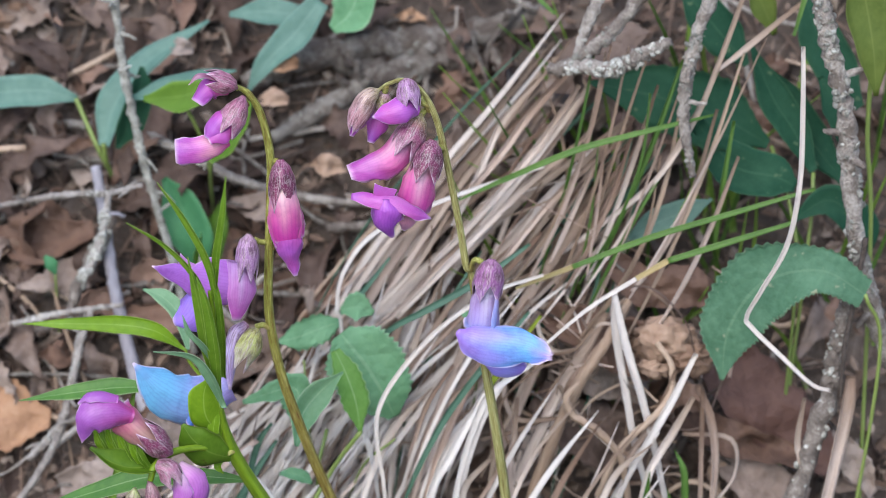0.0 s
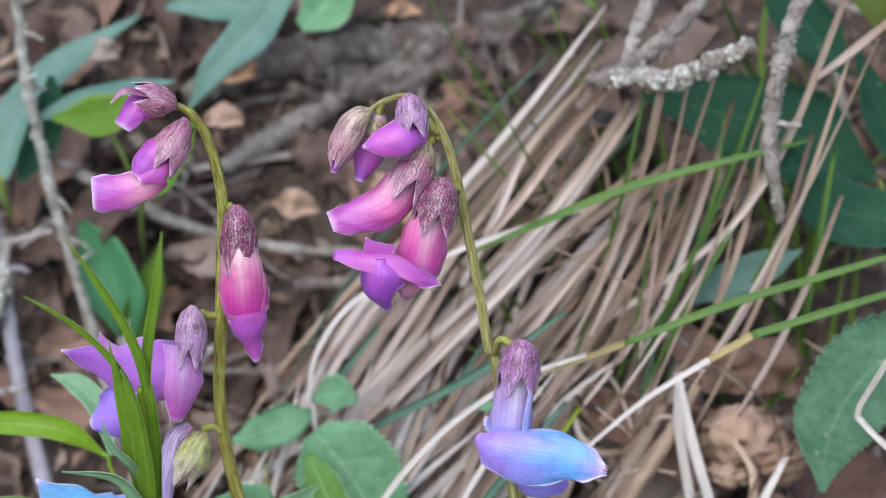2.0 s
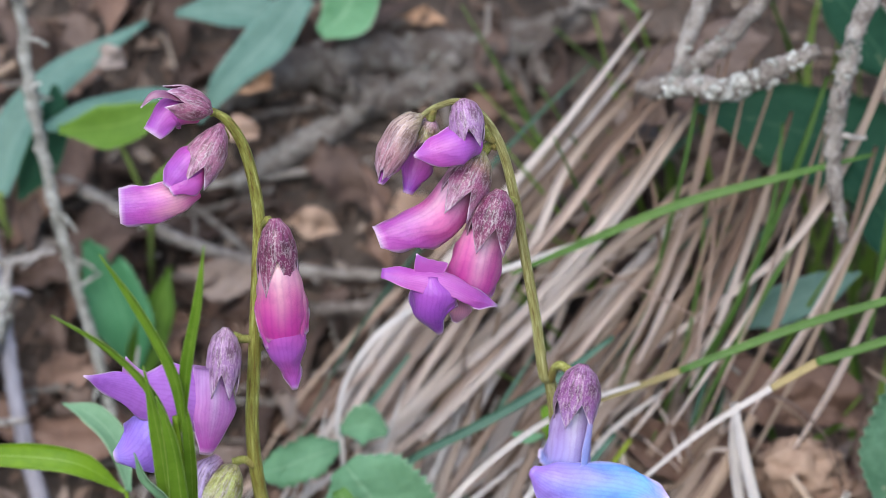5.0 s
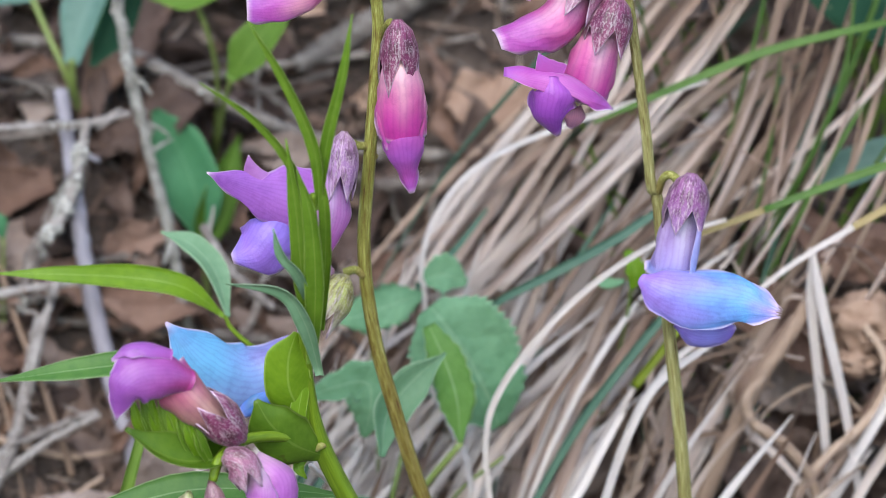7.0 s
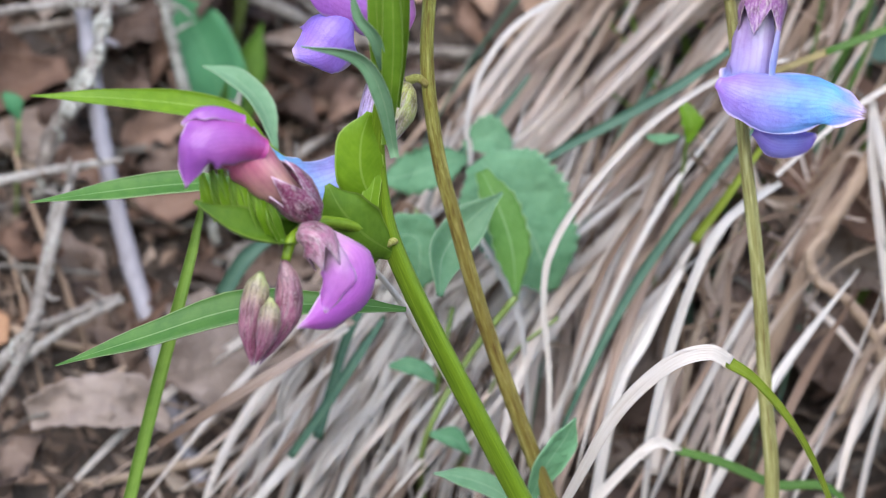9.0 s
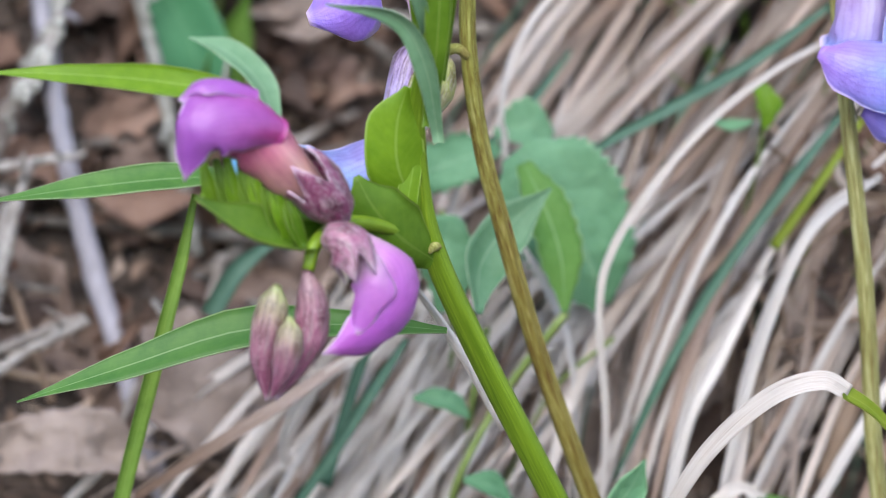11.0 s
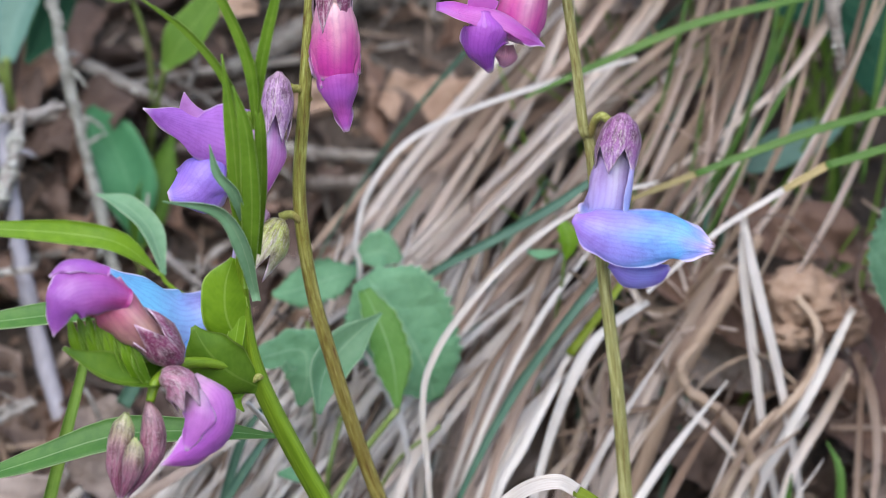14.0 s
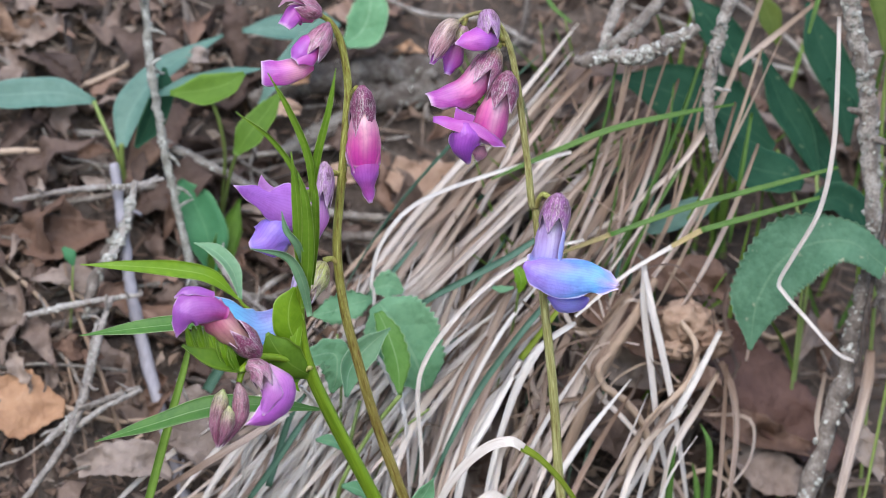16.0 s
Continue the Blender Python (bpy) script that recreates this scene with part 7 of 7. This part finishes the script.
def special_dead_leaves():
    for pts, w, mat, label, kw in several(
        ([(3.92, 4.40, 16.83), (4.86, 4.20, 15.90), (5.60, 4.10, 15.16), (6.46, 4.10, 14.48)], [0.45, 0.72, 0.66, 0.35], DEAD_RED, "large smooth maroon-brown dead leaf", dict(fold=0.1, wave=0.08, crumple=0.14)),
        ([(4.14, 3.80, 14.84), (4.96, 3.60, 14.36), (5.90, 3.60, 14.02)], [0.2, 0.5, 0.2], DEAD[0], "torn brown bark-like dead leaf", dict(fold=0.2)),
        ([(3.27, 3.60, 15.82), (3.61, 3.50, 16.20), (3.99, 3.50, 15.64)], [0.1, 0.2, 0.1], DEAD[1], "small curled russet leaf", dict(fold=0.5, wave=0.3, crumple=0.4)),
        ([(-7.90, 4.20, 13.99), (-7.34, 4.00, 14.21), (-6.71, 4.00, 14.21), (-6.18, 4.00, 13.91)], [0.2, 0.36, 0.36, 0.1], DEAD_PALE, "pale greyish curled dead leaf", dict(fold=0.4, wave=0.2)),
        ([(-6.01, 4.40, 15.50), (-5.72, 4.20, 14.83), (-5.42, 4.00, 14.15)], [0.3, 0.7, 0.3], DEAD_PALE, "pale tan dry leaf standing on edge", dict(fold=0.2, wave=0.15)),
        ([(-9.60, 5.40, 15.05), (-8.95, 5.20, 14.95), (-8.15, 5.20, 14.90)], [0.4, 0.75, 0.2], DEAD_ORANGE, "large orange-tan dead leaf", dict(fold=0.2, wave=0.1)),
        ([(-9.43, 7.20, 17.79), (-8.46, 7.00, 17.74), (-7.40, 7.00, 18.00)], [0.2, 0.5, 0.2], DEAD[1], "russet brown rolled dead leaf", dict(fold=0.6, wave=0.1)),
        ([(-4.85, 7.40, 18.42), (-4.23, 7.20, 18.41), (-3.61, 7.20, 18.49)], [0.1, 0.32, 0.1], DEAD[2], "small tan dry curled leaf", dict(fold=0.3, wave=0.1)),
        ([(-1.92, 7.80, 19.27), (-1.27, 7.60, 18.98), (-0.51, 7.60, 19.34)], [0.3, 0.6, 0.2], DEAD_TAWNY, "large tan dry leaf", dict(fold=0.2, wave=0.1)),
        ([(1.0, 4.1, 17.5), (1.86, 3.9, 17.14), (2.59, 3.9, 16.81), (3.32, 4.0, 16.47)], [0.2, 0.5, 0.55, 0.3], DEAD[1], "strip of rotting reddish-brown bark", dict(fold=0.5, wave=0.2, crumple=0.35)),
        ([(0.9, 4.0, 15.9), (1.7, 3.9, 15.3), (2.5, 3.9, 14.9), (3.3, 3.9, 14.5)], [0.3, 0.6, 0.6, 0.3], DEAD[0], "brown decaying leaf beside dry grass", dict(fold=0.3, wave=0.2, crumple=0.35)),
        ([(3.10, 4.0, 15.75), (3.79, 3.8, 15.42), (4.66, 3.7, 15.05), (5.78, 3.7, 14.72)], [0.15, 0.3, 0.32, 0.2], DEAD[1], "ragged strip of brown bark on the litter", dict(fold=0.6, wave=0.3, crumple=0.4)),
        ([(-4.9, 4.4, 15.6), (-4.3, 4.2, 15.2), (-3.7, 4.1, 14.7), (-3.2, 4.1, 14.1)], [0.2, 0.55, 0.55, 0.15], DEAD[2], "tan dry leaf under the foot of the tussock", dict(fold=0.2, wave=0.2, crumple=0.2)),
        ([(-3.5, 4.5, 16.6), (-3.0, 4.3, 16.1), (-2.5, 4.2, 15.5), (-2.2, 4.2, 14.9)], [0.2, 0.5, 0.5, 0.15], DEAD_TAWNY, "tawny dry leaf under the foot of the tussock", dict(fold=0.25, wave=0.2, crumple=0.2)),
        ([(-3.9, 3.9, 14.2), (-3.2, 3.8, 13.9), (-2.4, 3.8, 13.5)], [0.2, 0.5, 0.2], DEAD_PALE, "pale greyish leaf under the foot of the tussock", dict(fold=0.3, wave=0.2, crumple=0.2)),
        ([(-2.3, 4.0, 15.0), (-1.8, 3.9, 14.4), (-1.2, 3.9, 13.8)], [0.2, 0.55, 0.2], DEAD[2], "tan dry leaf under the foot of the tussock", dict(fold=0.2, wave=0.25, crumple=0.2)),
        ([(2.2, 4.4, 18.4), (2.9, 4.2, 17.9), (3.6, 4.2, 17.9), (4.2, 4.3, 17.5)], [0.2, 0.4, 0.4, 0.2], DEAD[1], "russet dead leaf beside dry grass", dict(fold=0.3, wave=0.2, crumple=0.3)),
        ([(1.3, 4.2, 16.9), (2.1, 4.1, 16.3), (2.9, 4.1, 15.9)], [0.2, 0.5, 0.3], DEAD[2], "tan dead leaf beside dry grass", dict(fold=0.3, wave=0.2, crumple=0.3)),
        ([(-4.14, 8.30, 20.85), (-3.84, 8.15, 20.99), (-3.54, 8.30, 20.87)], [0.05, 0.21, 0.04], DEAD_ORANGE, "orange-brown dry leaf on dark litter", dict(fold=0.25, wave=0.2, crumple=0.25)),
        ([(-1.79, 9.60, 21.39), (-1.44, 9.45, 21.53), (-1.09, 9.60, 21.41)], [0.05, 0.15, 0.04], DEAD_ORANGE, "orange-brown dry leaf on dark litter", dict(fold=0.25, wave=0.2, crumple=0.25)),
        ([(-6.00, 8.20, 21.21), (-5.79, 8.05, 21.34), (-5.60, 8.20, 21.22)], [0.05, 0.18, 0.04], DEAD_PALE, "small pale grey dead leaf on dark litter", dict(fold=0.25, wave=0.2, crumple=0.25)),
        ([(-4.30, 7.90, 20.27), (-4.02, 7.75, 20.41), (-3.74, 7.90, 20.29)], [0.05, 0.20, 0.04], DEAD_TAWNY, "tawny dry leaf on dark litter", dict(fold=0.25, wave=0.2, crumple=0.25)),
        ([(-4.66, 9.40, 21.61), (-4.41, 9.25, 21.75), (-4.17, 9.40, 21.63)], [0.05, 0.15, 0.04], DEAD_PALE, "small pale grey dead leaf on dark litter", dict(fold=0.25, wave=0.2, crumple=0.25)),
        ([(-3.39, 7.60, 19.02), (-3.03, 7.45, 19.17), (-2.67, 7.60, 19.03)], [0.05, 0.25, 0.04], DEAD_TAWNY, "tawny dry leaf on dark litter", dict(fold=0.25, wave=0.2, crumple=0.25)),
        ([(6.26, 3.00, 15.65), (6.61, 2.90, 15.03), (6.98, 2.90, 14.39)], [0.1, 0.3, 0.1], DEAD[2], "pale curled scrap of leaf", dict(fold=0.4, wave=0.3))):
        v, f, uv = blade_mesh(pts, w, (0, -0.85, 0.5), kw.get("fold", 0.2), 0.1, kw.get("wave", 0.1), 30, 15, 5, 0.1, 8, 0.02, kw.get("crumple", 0.12))
        ob = tagged(link_mesh("dead_leaf", v, f, mat, uvs=uv), label, "dead leaf", "leaf litter")
        a, c = Vector(pts[0]), Vector(pts[1])
        tube("leaf_stalk", [a + (c - a) * 0.4 + Vector((0, -0.05, 0)), a, a + (a - c) * 0.35 + Vector((0, 0.1, -0.1))], [0.03, 0.035, 0.03], BARK_DARK, ob, n=10, sides=6)


def crumpled_leaf(c, rx, rz, seed):
    """A dry leaf rolled up into a loose, folded ball."""
    rows, segs = 26, 40
    off = Vector((seed * 7.3, 1.7, 4.1))
    v, f, uv = [], [], []
    for i in range(rows + 1):
        th = 0.12 + (math.pi - 0.24) * i / rows
        for k in range(segs):
            a = k / segs * 6.2832
            d = Vector((math.sin(th) * math.cos(a), math.sin(th) * math.sin(a), math.cos(th)))
            q = d * 1.9 + off
            fold = 1 - abs(noise.noise(q)) * 2.4
            fold2 = 1 - abs(noise.noise(q * 2.3 + off)) * 2.2
            r = 0.6 + 0.4 * fold + 0.1 * fold2 + 0.03 * noise.noise(q * 6)
            v.append(Vector(c) + Vector((d.x * rx * r, d.y * min(rx, rz) * r, d.z * rz * r)))
            uv.append((i / rows, k / segs))
    for i in range(rows):
        for k in range(segs):
            a, b2 = i * segs + k, i * segs + (k + 1) % segs
            f.append((a, b2, b2 + segs, a + segs))
    ob = link_mesh("dead_leaf", v, f, DEAD_TAWNY, uvs=uv)
    tagged(ob, "tawny dry leaf crumpled into a folded ball", "dead leaf", "leaf litter")


crumpled_leaf((3.19, 3.60, 17.14), 0.62, 0.44, 2)
crumpled_leaf((3.66, 3.40, 16.84), 0.42, 0.34, 5)
crumpled_leaf((3.03, 3.40, 16.68), 0.34, 0.22, 9)
twigs()
herbs()
loose_blades()
special_dead_leaves()
thin_sticks()
crumbs()
far_litter()
under_tussock()
tussock()
litter()
